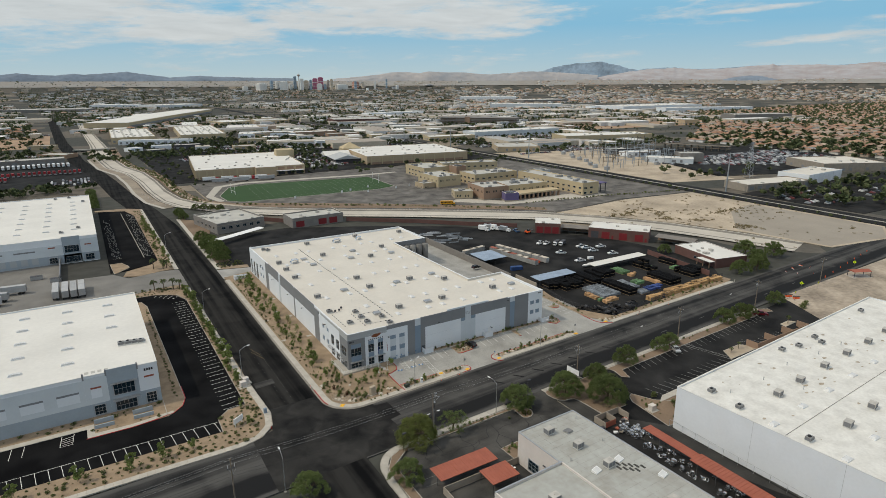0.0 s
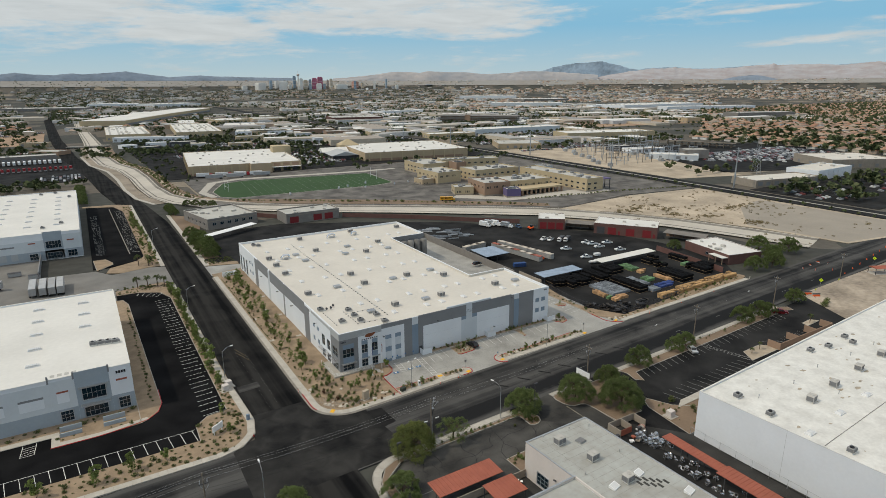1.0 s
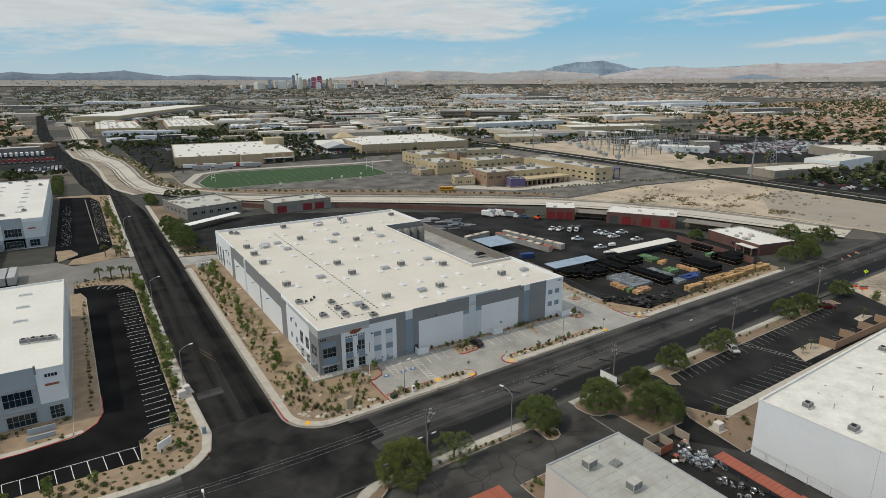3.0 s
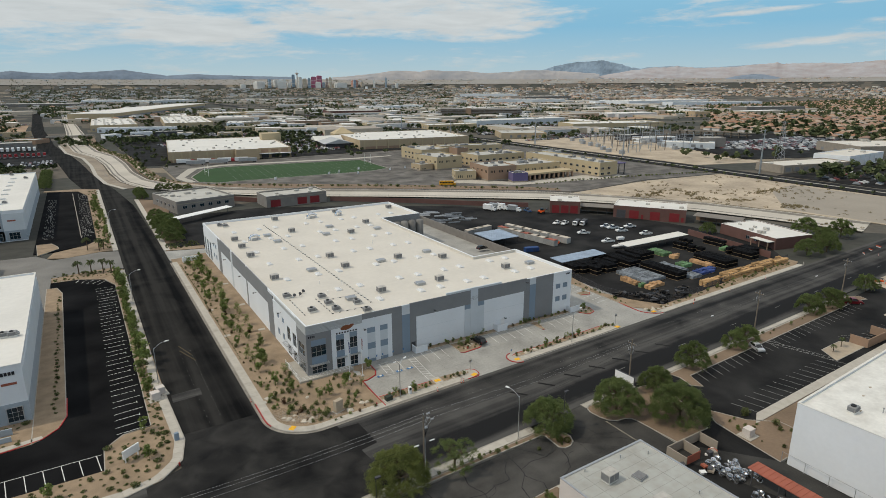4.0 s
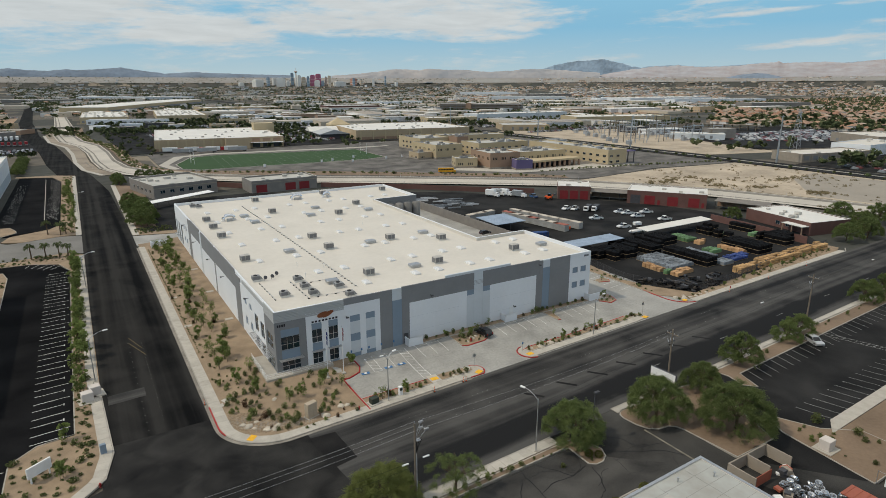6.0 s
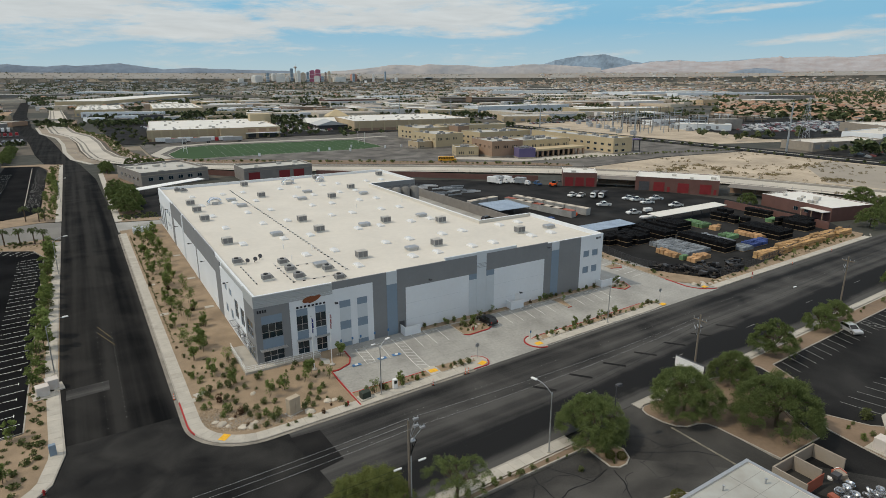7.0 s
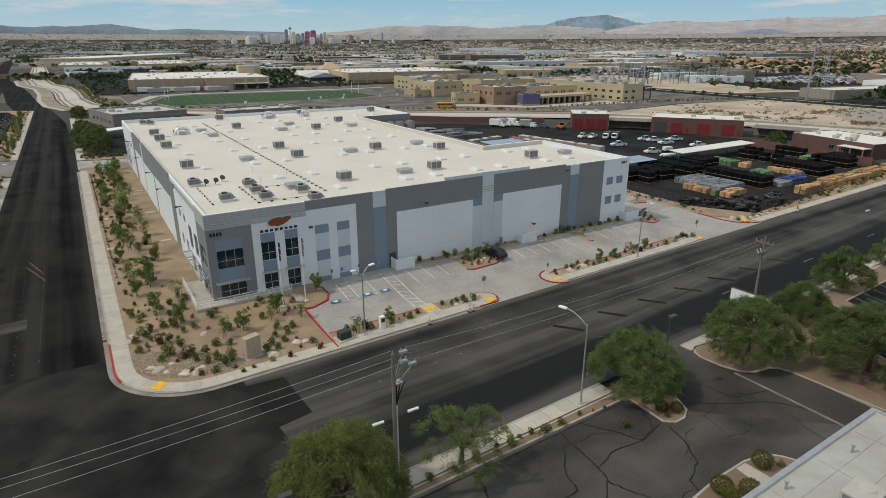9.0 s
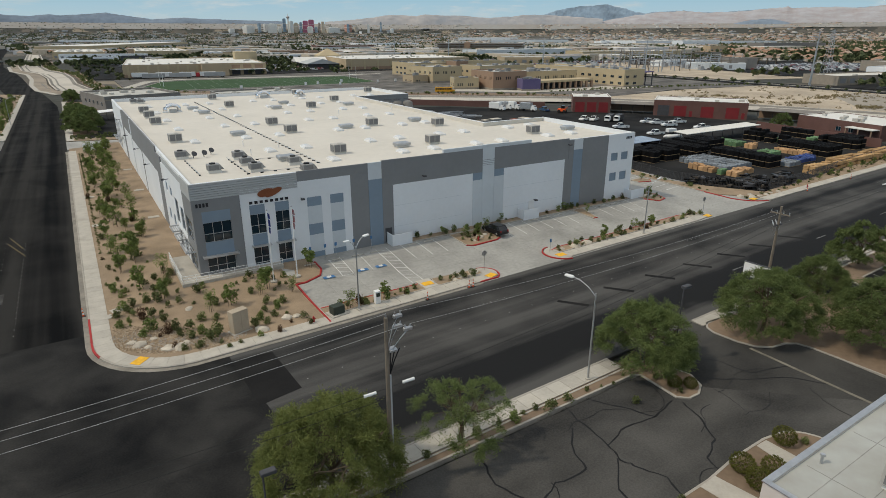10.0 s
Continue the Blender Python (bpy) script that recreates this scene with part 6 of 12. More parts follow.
scatter(louvre_vent, [(-63 - 12.5 * i, 26 + 11.8 * j) for i in range(8) for j in range(5) if not (i == 0 and j < 2)], 12.25)
scatter(condenser, [(-61.2, 32.6), (-59.2, 32.4), (-57.4, 32.0), (-55.7, 31.6)], 12.25)
thing("sign_panel", "white monument sign on two posts in the bed", "sign", at=(-37.3, -11.6, 0.1), turn=35, geo=Geo().box(-1.7, -0.12, 0.9, 1.7, 0.12, 2.5).box(-1.4, -0.08, 0, -1.2, 0.08, 0.9).box(1.2, -0.08, 0, 1.4, 0.08, 0.9), mats=WHITE_TRIM)

# far west warehouse
# east wall panels of both warehouses: blue-grey tone paints in the wall's shade
for z0, z1, mt in ((0.0, 4.5, WEST_BAND), (4.5, 11.2, WEST_PALE)):
    part("panel", Geo().box(99.6, 0.1, z0, 99.66, 69.0, z1), mt, tilt_a, "blue-grey wall band with the east side's shade in its colour")
tilt_b = shell("warehouse", "white warehouse with blue-grey front and dock doors", -190, 191.5, -62, 326, 13.4, WHITE_PANEL, ROOF_W, 0.45, category="warehouse")
lx2 = lambda x: x + 190
for z0, z1, mt in ((0.0, 4.5, WEST_BAND), (4.5, 11.6, WEST_PALE)):
    part("panel", Geo().box(128.0, 0.1, z0, 128.06, 134.4, z1), mt, tilt_b, "blue-grey wall band with the east side's shade in its colour")
for u0, u1, z0, z1, mt in ((0, lx2(-78), 4.5, 10, WEST_PALE), (0, lx2(-62), 0, 4.5, WEST_BAND), (lx2(-78), lx2(-70), 0, 14.0, WEST_BAND), (lx2(-70), lx2(-62), 4.5, 12, WEST_PALE)):
    set_in(tilt_b, "y-", 0, u0 + 0.01, u1 - 0.01, z0, z1, mt, d=0.08)
glazing(tilt_b, "y-", -0.08, lx2(-77.2), lx2(-70.8), 5.6, 9.2, 5, 2)
glazing(tilt_b, "y-", -0.08, lx2(-77.2), lx2(-70.8), 0.4, 3.4, 5, 2)
glazing(tilt_b, "y-", -0.08, lx2(-68.4), lx2(-64.5), 0.6, 3.6, 3, 2)
glazing(tilt_b, "y-", -0.08, lx2(-84.5), lx2(-81), 0.6, 3.6, 3, 2)
for u in (lx2(-68.2), lx2(-84.4)):
    set_in(tilt_b, "y-", 0, u, u + 3, 8.6, 9.2, RUST_ROOF, "dark red accent strip", d=0.16)
for k in range(4):
    set_in(tilt_b, "y-", 0, lx2(-99) - k * 13.5, lx2(-90) - k * 13.5, 7.6, 8.3, GREY_PANEL, "dark clerestory strip", d=0.13)
for k in range(7):
    set_in(tilt_b, "y-", 0, lx2(-92) - k * 4.6, lx2(-89.2) - k * 4.6, 1.2, 4.4, RIB_PANEL, "ribbed dock door", "dock_door", d=0.12)
scatter(louvre_vent, [(-72 - 13 * i, 212 + 15.0 * j) for i in range(8) for j in range(7)], 12.95)
scatter(condenser, [(-78, 205), (-70, 214), (-82, 318), (-74, 320), (-66, 300)], 12.95)


TRAILER_GREY = paint("weathered_trailer_skin", (0.36, 0.365, 0.365), 0.6, 0.12, 0.4, 4.0, each=0.15)


def trailer():
    t = thing("semi_trailer", "parked pale grey box semi-trailer", "trailer", group="parked trailers")
    part("box", Geo().bevel_box(-1.25, -7.6, 1.15, 1.25, 7.6, 4.1, 0.06), TRAILER_GREY, t)
    part("rear_door", Geo().box(-1.15, -7.64, 1.25, 1.15, -7.6, 3.95), GALV, t)
    for y in (-6.2, -4.9):
        for x in (-1.05, 1.05):
            part("wheel", Geo().cyl((x - 0.2, y, 0.52), (x + 0.2, y, 0.52), 0.52, n=12), BLACK, t)
    for sx in (-0.8, 0.8):
        part("landing_leg", Geo().box(sx - 0.1, 4.5, 0, sx + 0.1, 4.8, 1.15), STEEL_DARK, t)
    return t


scatter(trailer, [(-81.2, 136), (-77.6, 135), (-74.4, 134.4), (-71.4, 134.4), (-100, 148), (-106, 140), (-108, 133)], 0.02, (0, 0, 0, 0, 84, 80, 96))
for x0, y0, w in ((-92, 166, 5), (-84, 158, 4.5)):
    d = thing("dumpster", "grey steel dumpster in the dock court", "dumpster", group="dock dumpsters", at=(x0, y0, 0.02))
    part("body", Geo().bevel_box(0, 0, 0.15, w, 2.2, 1.8, 0.05), GALV, d)
    part("lid", Geo().box(-0.03, -0.03, 1.8, w + 0.03, 2.23, 1.88), STEEL_DARK, d)
wall_d = thing("dock_wall", "grey concrete dock screen wall", "wall")
part("panel", Geo().box(-80.2, 157.5, 0, -79.8, 191.3, 3.2), GREY_PANEL, wall_d)

# plain white warehouse to the south-east
tilt_c = shell("warehouse", "plain white windowless warehouse with speckled roof", 62.6, -190, 181, -74.4, 12.3, WHITE_PANEL, ROOF_OLD, 0.35, category="warehouse")
tilt_c.location, tilt_c.rotation_euler = (62.6 + 6.2, -74.4 - 115.9, 0), (0, 0, radians(3.1))
for u in (19.6, 39.2, 58.8, 78.4, 98):
    part("joint", Geo().box(u, 115.59, 0, u + 0.06, 115.612, 12.3), RIB_PANEL, tilt_c)
for k in range(5):
    part("joint", Geo().box(-0.012, 20 * k + 15, 0, 0.0, 20 * k + 15.06, 12.3), RIB_PANEL, tilt_c)
c31, s31 = math.cos(radians(3.1)), math.sin(radians(3.1))
scatter(air_unit, [(81.0, -91.3), (93.1, -90.4), (107.5, -89.4), (121.6, -88.6), (135.8, -88.0), (149.6, -87), (95, -107), (81, -108), (108, -106), (122, -105), (136, -104)], 11.95, (8,))
scatter(condenser, [(68.0, -81.2), (66.8, -89.8), (67.4, -106.3), (108, -77), (115, -78.2), (125.6, -77.4), (123.4, -80.6), (162.4, -74)], 11.95)
scatter(skylight, [(67.2 + 14 * i, -98.3 + 0.78 * i - 16 * j) for i in range(8) for j in range(4)], 11.95, (90,))
part("roof_joint", Geo().box(0.4, 88.0, 11.96, 117, 88.12, 12.02), SEAM, tilt_c, "dark membrane joint across the roof")
rst = random.Random(88)
for k in range(70):
    u, v, q = rst.uniform(4, 90), rst.choice((rst.uniform(92, 112), rst.uniform(60, 112))), rst.uniform(0.15, 0.6)
    n = rst.choice((5, 6, 7))
    blot = [(u + q * rst.uniform(0.5, 1.4) * 1.6 * math.cos(2 * math.pi * i / n), v + q * rst.uniform(0.5, 1.3) * math.sin(2 * math.pi * i / n)) for i in range(n)]
    part("stain", Geo().prism(blot, 11.955, 11.962), RUST_STAIN, tilt_c)
for k, (x, y) in enumerate(((72, -84), (86, -84.5), (100, -83), (115, -84), (90, -93), (128, -84))):
    thing("roof_pipe", "thin upright vent pipe on the roof", "vent pipe", group="roof vent pipes", at=(x, y, 11.95), geo=Geo().cyl((0, 0, 0), (0, 0, 0.8), 0.09, n=6).cyl((0, 0, 0.8), (0, 0, 0.95), 0.15, n=6), mats=GALV)

# low old building with stained roof
low = thing("shop_building", "low pale building with stained grey roof", "building", at=(17.2, -64.8, 0), turn=1.5)
part("wall", Geo().box(0, -0.3, -0.2, 18.2, 0, 8.5).box(17.9, -66, -0.2, 18.2, -0.3, 8.5).box(0, -14.2, -0.2, 0.3, -0.3, 8.5), PINK_WALL, low, "pale pinkish wall")
part("roof", Geo().box(0.3, -66, 7.6, 17.9, -0.3, 8.38), ROOF_STAIN, low, "stained grey roof coating")
part("wall", Geo().box(-18.6, -14.9, -0.2, 0, -14.6, 9.0).box(-18.6, -66, -0.2, -18.3, -14.9, 9.0).box(-0.1, -66, 8.38, 0.2, -14.6, 9.0), PINK_WALL, low)
part("roof", Geo().box(-18.3, -66, 7.8, -0.1, -14.9, 8.5), ROOF_STAIN, low)
part("coping", Geo().box(-0.06, -0.3, 8.5, 18.26, 0.06, 8.56).box(17.9, -66, 8.5, 18.26, -0.3, 8.56).box(-0.06, -14.5, 8.5, 0.3, -0.3, 8.56).box(-18.66, -14.95, 9.0, 0.25, -14.55, 9.06), GALV, low, "thin grey metal edge")
glazing(low, "x-", 0, -7.6, -4.2, 0.7, 3.6, 3, 3)
glazing(low, "x-", 0, -13.0, -11.4, 1.2, 3.0, 2, 1)
part("wall_lamp", Geo().cyl((-0.15, -9.6, 4.9), (-0.3, -9.6, 4.7), 0.3, 0.4, n=10), STEEL_DARK, low)
for k in range(34):
    part("seam", Geo().box(0.5, -1.9 - 1.9 * k, 8.38, 17.8, -1.86 - 1.9 * k, 8.388), SEAM, low)
for x in (3.4, 8.8, 14.2):
    part("seam", Geo().box(x, -65.6, 8.38, x + 0.04, -0.6, 8.39), SEAM, low)
for r in range(2):
    for k in range(6 if r == 0 else 4):
        part("roof_mark", Geo().box(9.4 + k * 0.95, -21.4 - r * 2.0 - k * 0.9, 8.382, 10.0 + k * 0.95, -20.0 - r * 2.0 - k * 0.9, 8.395), ASPHALT_GREY, low, "dark painted roof mark")
scatter(air_unit, [(23.2, -69.0), (25.2, -76.9), (26.0, -85.6), (28.0, -101)], 8.38, (4,))
scatter(air_unit, [(8, -88)], 8.5, (4,))
for x, y in ((29.6, -85.2), (22.4, -85.5), (33.6, -94)):
    sk = thing("tilted_skylight", "white tilted skylight panel on the stained roof", "skylight", "tilted skylights", at=(x, y, 8.38), turn=12)
    part("frame", Geo().add([(-1.0, -0.7, 0), (1.0, -0.7, 0), (1.0, 0.7, 0), (-1.0, 0.7, 0), (-1.0, -0.7, 0.25), (1.0, -0.7, 0.25), (1.0, 0.7, 0.6), (-1.0, 0.7, 0.6)], [(0, 1, 5, 4), (1, 2, 6, 5), (2, 3, 7, 6), (3, 0, 4, 7), (4, 5, 6, 7)]), WHITE_TRIM, sk)
    part("pane", Geo().add([(-0.85, -0.55, 0.31), (0.85, -0.55, 0.31), (0.85, 0.55, 0.585), (-0.85, 0.55, 0.585)], [(0, 1, 2, 3)]), LENS, sk)
rh = thing("roof_hatch", "grey square skylight hatch on the stained roof", "roof hatch", at=(27.7, -70.8, 8.38), turn=8)
part("curb", Geo().box(-0.95, -0.85, 0, 0.95, 0.85, 0.28), GALV, rh)
part("cover", Geo().bevel_box(-0.9, -0.8, 0.28, 0.9, 0.8, 0.42, 0.08), GRILLE, rh, "dark ribbed cover")
for x, y in ((32.0, -78.0), (33.4, -67.6), (28.8, -66.0), (20.2, -79.8), (21.5, -65.6)):
    thing("roof_pipe", "thin upright vent pipe on the roof", "vent pipe", group="roof vent pipes", at=(x, y, 8.38), geo=Geo().cyl((0, 0, 0), (0, 0, 0.5), 0.08, n=6).cyl((0, 0, 0.5), (0, 0, 0.62), 0.14, n=6), mats=GALV)

# rust-red canopies and their yard
def canopy(label, x0, y0, x1, y1, z, mat, posts, tilt=0.25):
    c = thing("canopy", label, "canopy")
    part("roof", Geo().add([(x0, y0, z), (x1, y0, z), (x1, y1, z + tilt), (x0, y1, z + tilt), (x0, y0, z + 0.14), (x1, y0, z + 0.14), (x1, y1, z + tilt + 0.14), (x0, y1, z + tilt + 0.14)],
                           [(3, 2, 1, 0), (4, 5, 6, 7), (0, 1, 5, 4), (1, 2, 6, 5), (2, 3, 7, 6), (3, 0, 4, 7)]), mat, c)
    n = int((x1 - x0 if x1 - x0 > y1 - y0 else y1 - y0) / 0.9)
    rib = Geo()
    for k in range(n):
        if x1 - x0 > y1 - y0:
            x = x0 + (k + 0.5) * (x1 - x0) / n
            rib.add([(x - 0.03, y0, z + 0.14), (x + 0.03, y0, z + 0.14), (x + 0.03, y1, z + tilt + 0.14), (x - 0.03, y1, z + tilt + 0.14), (x, y0, z + 0.19), (x, y1, z + tilt + 0.19)], [(0, 4, 5, 3), (4, 1, 2, 5)])
        else:
            y = y0 + (k + 0.5) * (y1 - y0) / n
            zt = z + tilt * (k + 0.5) / n
            rib.add([(x0, y - 0.03, zt + 0.14), (x1, y - 0.03, zt + 0.14), (x1, y + 0.03, zt + 0.14), (x0, y + 0.03, zt + 0.14), (x0, y, zt + 0.19), (x1, y, zt + 0.19)], [(0, 1, 5, 4), (4, 5, 2, 3)])
    part("rib", rib, mat, c)
    for x, y in posts:
        part("post", Geo().cyl((x, y, 0), (x, y, z + 0.1), 0.09, n=6), STEEL_DARK, c)
    return c


canopy("rust-red metal carport roof over the cracked lot", -4.6, -64.6, 11.4, -59.4, 3.0, RUST_ROOF, [(-4 + 3.6 * k, -62) for k in range(5)], 0.2)
canopy("smaller rust-red metal roof over a walled yard", 4.7, -71.8, 12.3, -66.2, 3.0, RUST_ROOF, [(5, -66.6), (12, -66.6), (5, -71.4), (12, -71.4)], 0.2)
canopy("long rust-red metal roof over drum stacks", 51.0, -89.0, 54.0, -74.2, 3.0, RUST_ROOF, [(51.3, -75 - 4.5 * k) for k in range(4)] + [(53.8, -75 - 4.5 * k) for k in range(4)], 0.2)
canopy("second stretch of the long rust-red roof", 50.0, -125.0, 54.4, -89.1, 2.9, RUST_ROOF, [(50.4, -91 - 5 * k) for k in range(7)] + [(54.1, -91 - 5 * k) for k in range(7)], 0.2)
yw = thing("yard_wall", "buff block wall round the small yard", "wall")
for b in ((-4.2, -65.3, 17.1, -65.1), (-4.4, -76.5, -4.2, -65.1)):
    part("panel", Geo().box(b[0], b[1], 0, b[2], b[3], 1.9), BUFF_WALL, yw)
yw2 = thing("waste_enclosure", "buff block waste enclosure with open gate", "enclosure")
for b in ((46.3, -62.0, 55.6, -61.8), (46.3, -66.0, 46.5, -62.0), (55.4, -65.8, 55.6, -62.0), (50.6, -65.4, 50.8, -62.0)):
    part("panel", Geo().box(b[0], b[1], 0, b[2], b[3], 1.9), BUFF_WALL, yw2)
part("gate", Geo().box(46.5, -65.8, 0.15, 50.5, -65.72, 1.8), RUST_ROOF, yw2, "rust-red steel gate")
yw3 = thing("waste_enclosure", "brown block waste enclosure with three bays", "enclosure")
for b in ((128, -58.9, 160.5, -58.7), (128, -58.7, 128.2, -54.6), (139, -58.7, 139.2, -54.6), (150, -58.7, 150.2, -54.6), (160.3, -58.7, 160.5, -54.6)):
    part("panel", Geo().box(b[0], b[1], 0, b[2], b[3], 2.4), BROWN_STUCCO, yw3)
alley = thing("chain_fence", "thin chain-link fence between alley and bed", "fence")
for k in range(12):
    part("post", Geo().cyl((62.2, -74 - 4 * k, 0), (62.2, -74 - 4 * k, 2.2), 0.05, n=5), GALV, alley)
part("rail", Geo().cyl((62.2, -74, 2.15), (62.2, -118, 2.15), 0.03, n=5), GALV, alley)


# stacked shiny drums of wheels under the canopy
CHROME = paint("chromed_wheel_rims", (0.50, 0.51, 0.52), 0.25, 0.2, 1.5, 8.0, metal=0.9, each=0.25)


def ring(r0, r1, z0, z1, n=14):
    """An open ring with a dished inner lip."""
    g = Geo()
    for k in range(n):
        a, b = 2 * math.pi * k / n, 2 * math.pi * (k + 1) / n
        p = lambda r, z: [(r * math.cos(t), r * math.sin(t), z) for t in (a, b)]
        (o0, o1), (o2, o3), (i0, i1), (j0, j1) = p(r1, z0), p(r1, z1), p(r0, z1 - 0.03), p(r0 * 0.7, z0 + 0.04)
        g.add([o0, o1, o3, o2, i0, i1, j0, j1], [(0, 1, 2, 3), (3, 2, 5, 4), (4, 5, 7, 6)])
    return g


def drum_stack(tall=4, seed=0):
    r = random.Random(seed)
    s = thing("wheel_stack", "untidy stack of shiny metal wheel rims on dark asphalt", "wheel rims", group="wheel rim stacks")
    for k in range(tall):
        ob = part("rim", ring(0.34, r.uniform(0.44, 0.52), 0, 0.22), CHROME, s)
        ob.location = (r.uniform(-0.08, 0.08), r.uniform(-0.08, 0.08), k * 0.22 + 0.01)
        ob.rotation_euler = (r.uniform(-0.06, 0.06) * k, r.uniform(-0.06, 0.06) * k, r.uniform(0, 6))
    if tall < 3:
        ob = part("rim", ring(0.34, 0.48, 0, 0.22), CHROME, s)
        ob.location, ob.rotation_euler = (0.75, 0.2, 0.22), (1.1, 0.3, 0.5)
    return s


rng = random.Random(11)
rim_spots = [(52.0 + rng.uniform(-2.4, 2.0), -67.6 - rng.uniform(0, 7)) for _ in range(30)] + [(49.5 + rng.uniform(-1.4, 3.4), -75 - rng.uniform(0, 40)) for _ in range(46)]
scatter(lambda: drum_stack(6, 1), rim_spots[::3], 0.04, (0, 70, 150))
scatter(lambda: drum_stack(4, 2), rim_spots[1::3], 0.04, (0, 110, 200))
scatter(lambda: drum_stack(1, 3), rim_spots[2::3], 0.04, (0, 40, 250))
for k, (x, y) in enumerate(((53.6, -66.4), (44.6, -66.6), (48.2, -68.6), (42.6, -64.8))):
    b = thing("junk_pile", "jumbled pile of pallets, crates and white bags", "clutter", group="junk piles", at=(x, y, 0.04))
    for j in range(7):
        w = rng.uniform(0.3, 0.7)
        part("crate", Geo().box(-w, -w * 0.8, 0, w, w * 0.8, rng.uniform(0.25, 0.6)).rot(rng.uniform(-1, 1), rng.uniform(-0.8, 0.8), rng.uniform(0, 180), 0.3 * (j // 3)), (WHITE_TRIM, BUFF_WALL, STEEL_DARK, RUST_ROOF)[j % 4], b)
for x, y in ((13.6, -67.4), (14.6, -67.0), (14.2, -66.2), (12.9, -66.0)):
    d = thing("drum", "white-lidded dark plastic drum", "drum", group="drums by the door", at=(x, y, 0.04))
    part("body", Geo().cyl((0, 0, 0), (0, 0, 0.85), 0.3, n=12), BLACK, d)
    part("lid", Geo().cyl((0, 0, 0.85), (0, 0, 0.92), 0.32, n=12), WHITE_TRIM, d)

# ---- buildings round the equipment yard ----
def roof_bits(ob, w, d, z, n, seed):
    r = random.Random(seed)
    for _ in range(n):
        x, y, s = r.uniform(2, w - 2), r.uniform(2, d - 2), r.uniform(0.6, 1.3)
        part("roof_unit", Geo().bevel_box(x - s, y - s * 0.7, z, x + s, y + s * 0.7, z + s * 0.9, 0.05), UNIT, ob)


g1 = shell("office_building", "grey block office building with dark windows", 2.5, 213, 34, 250, 6.4, GREY_BLOCK, ROOF_G, 0.9, turn=12)
for k in range(6):
    window(g1, "y-", 0, 3 + k * 4.6, 5.2 + k * 4.6, 2.2, 3.8, 2, 1, recess=-0.03)
for k in range(5):
    window(g1, "x-", 0, 4 + k * 6, 6.2 + k * 6, 2.2, 3.8, 2, 1, recess=-0.03)
set_in(g1, "y-", 0, 0.01, 31.4, 4.6, 5.0, BUFF_WALL, "buff band course", "band")
roof_bits(g1, 31, 36, 5.5, 13, 3)
cp = canopy("long white flat carport behind the warehouse", 0, 0, 42.5, 4.6, 3.0, WHITE_TRIM, [(1 + 5.7 * k, 2.3) for k in range(8)], 0.3)
cp.matrix_world = pose(-8.5, 180, 0, 0, 0, 30)
g2 = shell("workshop", "grey block workshop with three red roller doors", 47, 203.5, 82, 222, 6.2, GREY_BLOCK, ROOF_G, 0.7, turn=1.5)
for u in (2.2, 17.5, 25.0):
    set_in(g2, "y-", 0, u, u + 5.6, 0.1, 4.0, RED_DOOR, "red roller door", "roller_door", 0.05)
set_in(g2, "y-", 0, 0.01, 35, 4.8, 5.1, BUFF_WALL, "buff band course", "band")
roof_bits(g2, 35, 18, 5.5, 8, 4)
r1 = shell("brick_workshop", "red-brown block workshop with red roller doors and white roof", 170.2, 110.6, 185.6, 127, 6.4, BRICK, ROOF_W, 0.2, turn=-41)
for k in range(3):
    set_in(r1, "y-", 0, 1.0 + k * 4.8, 4.8 + k * 4.8, 0.1, 4.2, RED_DOOR, "red roller door", "roller_door", 0.05)
roof_bits(r1, 15, 16, 6.2, 2, 6)
r2 = shell("brick_workshop", "long red-brown block workshop with red roller doors and white roof", 190.6, 85.6, 225, 103.6, 6.2, BRICK, ROOF_W, 0.2, turn=-54.5)
# the dark panel stands in for the shade inside an open doorway
for u, w, mt in ((1.6, 4.4, STEEL_DARK), (7.8, 4.6, RED_DOOR), (17.8, 4.6, RED_DOOR), (26.8, 4.6, RED_DOOR)):
    set_in(r2, "y-", 0, u, u + w, 0.1, 4.2, mt, "red roller door" if mt is RED_DOOR else "dark panel drawn for the shade of an open doorway", "roller_door", 0.05)
for u in (13.6, 32.4):
    set_in(r2, "y-", 0, u, u + 1.1, 0.1, 2.3, RED_DOOR, "red steel door", "door", 0.05)
roof_bits(r2, 34, 18, 6.0, 4, 8)
SHED_ROOF = paint("weathered_shed_roof", (0.20, 0.18, 0.16), 0.85, 0.15, 0.3, 3.0)
for label, x, y, a, w in (("low brown shed roof between workshops", 183.5, 102.6, -52, 19), ("low brown shed roof past the long workshop", 213.5, 56, -68, 22)):
    c = canopy(label, 0, 0, w, 8, 3.4, SHED_ROOF, [(0.5 + k * (w - 1) / 4, 0.4) for k in range(5)], 0.4)
    part("back_wall", Geo().box(0, 7.6, 0, w, 7.9, 3.8), BROWN_STUCCO, c, "brown back wall")
    c.matrix_world = pose(x, y, 0, 0, 0, a)
o1 = shell("brick_office", "red-brown block office with white flat roof", 206.2, 36.0, 235.7, 56.0, 4.6, BRICK, ROOF_W, 0.2, turn=-102)
for k in range(3):
    set_in(o1, "y-", 0, 2 + k * 6, 6.6 + k * 6, 0.2, 3.6, BRICK, "recessed brown bay", "bay", 0.04)
window(o1, "y-", 0, 14.6, 16.4, 1.2, 2.6, 2, 1, recess=-0.05)
window(o1, "y-", 0, 19.0, 20.6, 1.2, 2.6, 2, 1, recess=-0.05)
part("porch_roof", Geo().box(20, -3.4, 3.0, 29, 0, 3.25), ROOF_W, o1, "white porch roof")
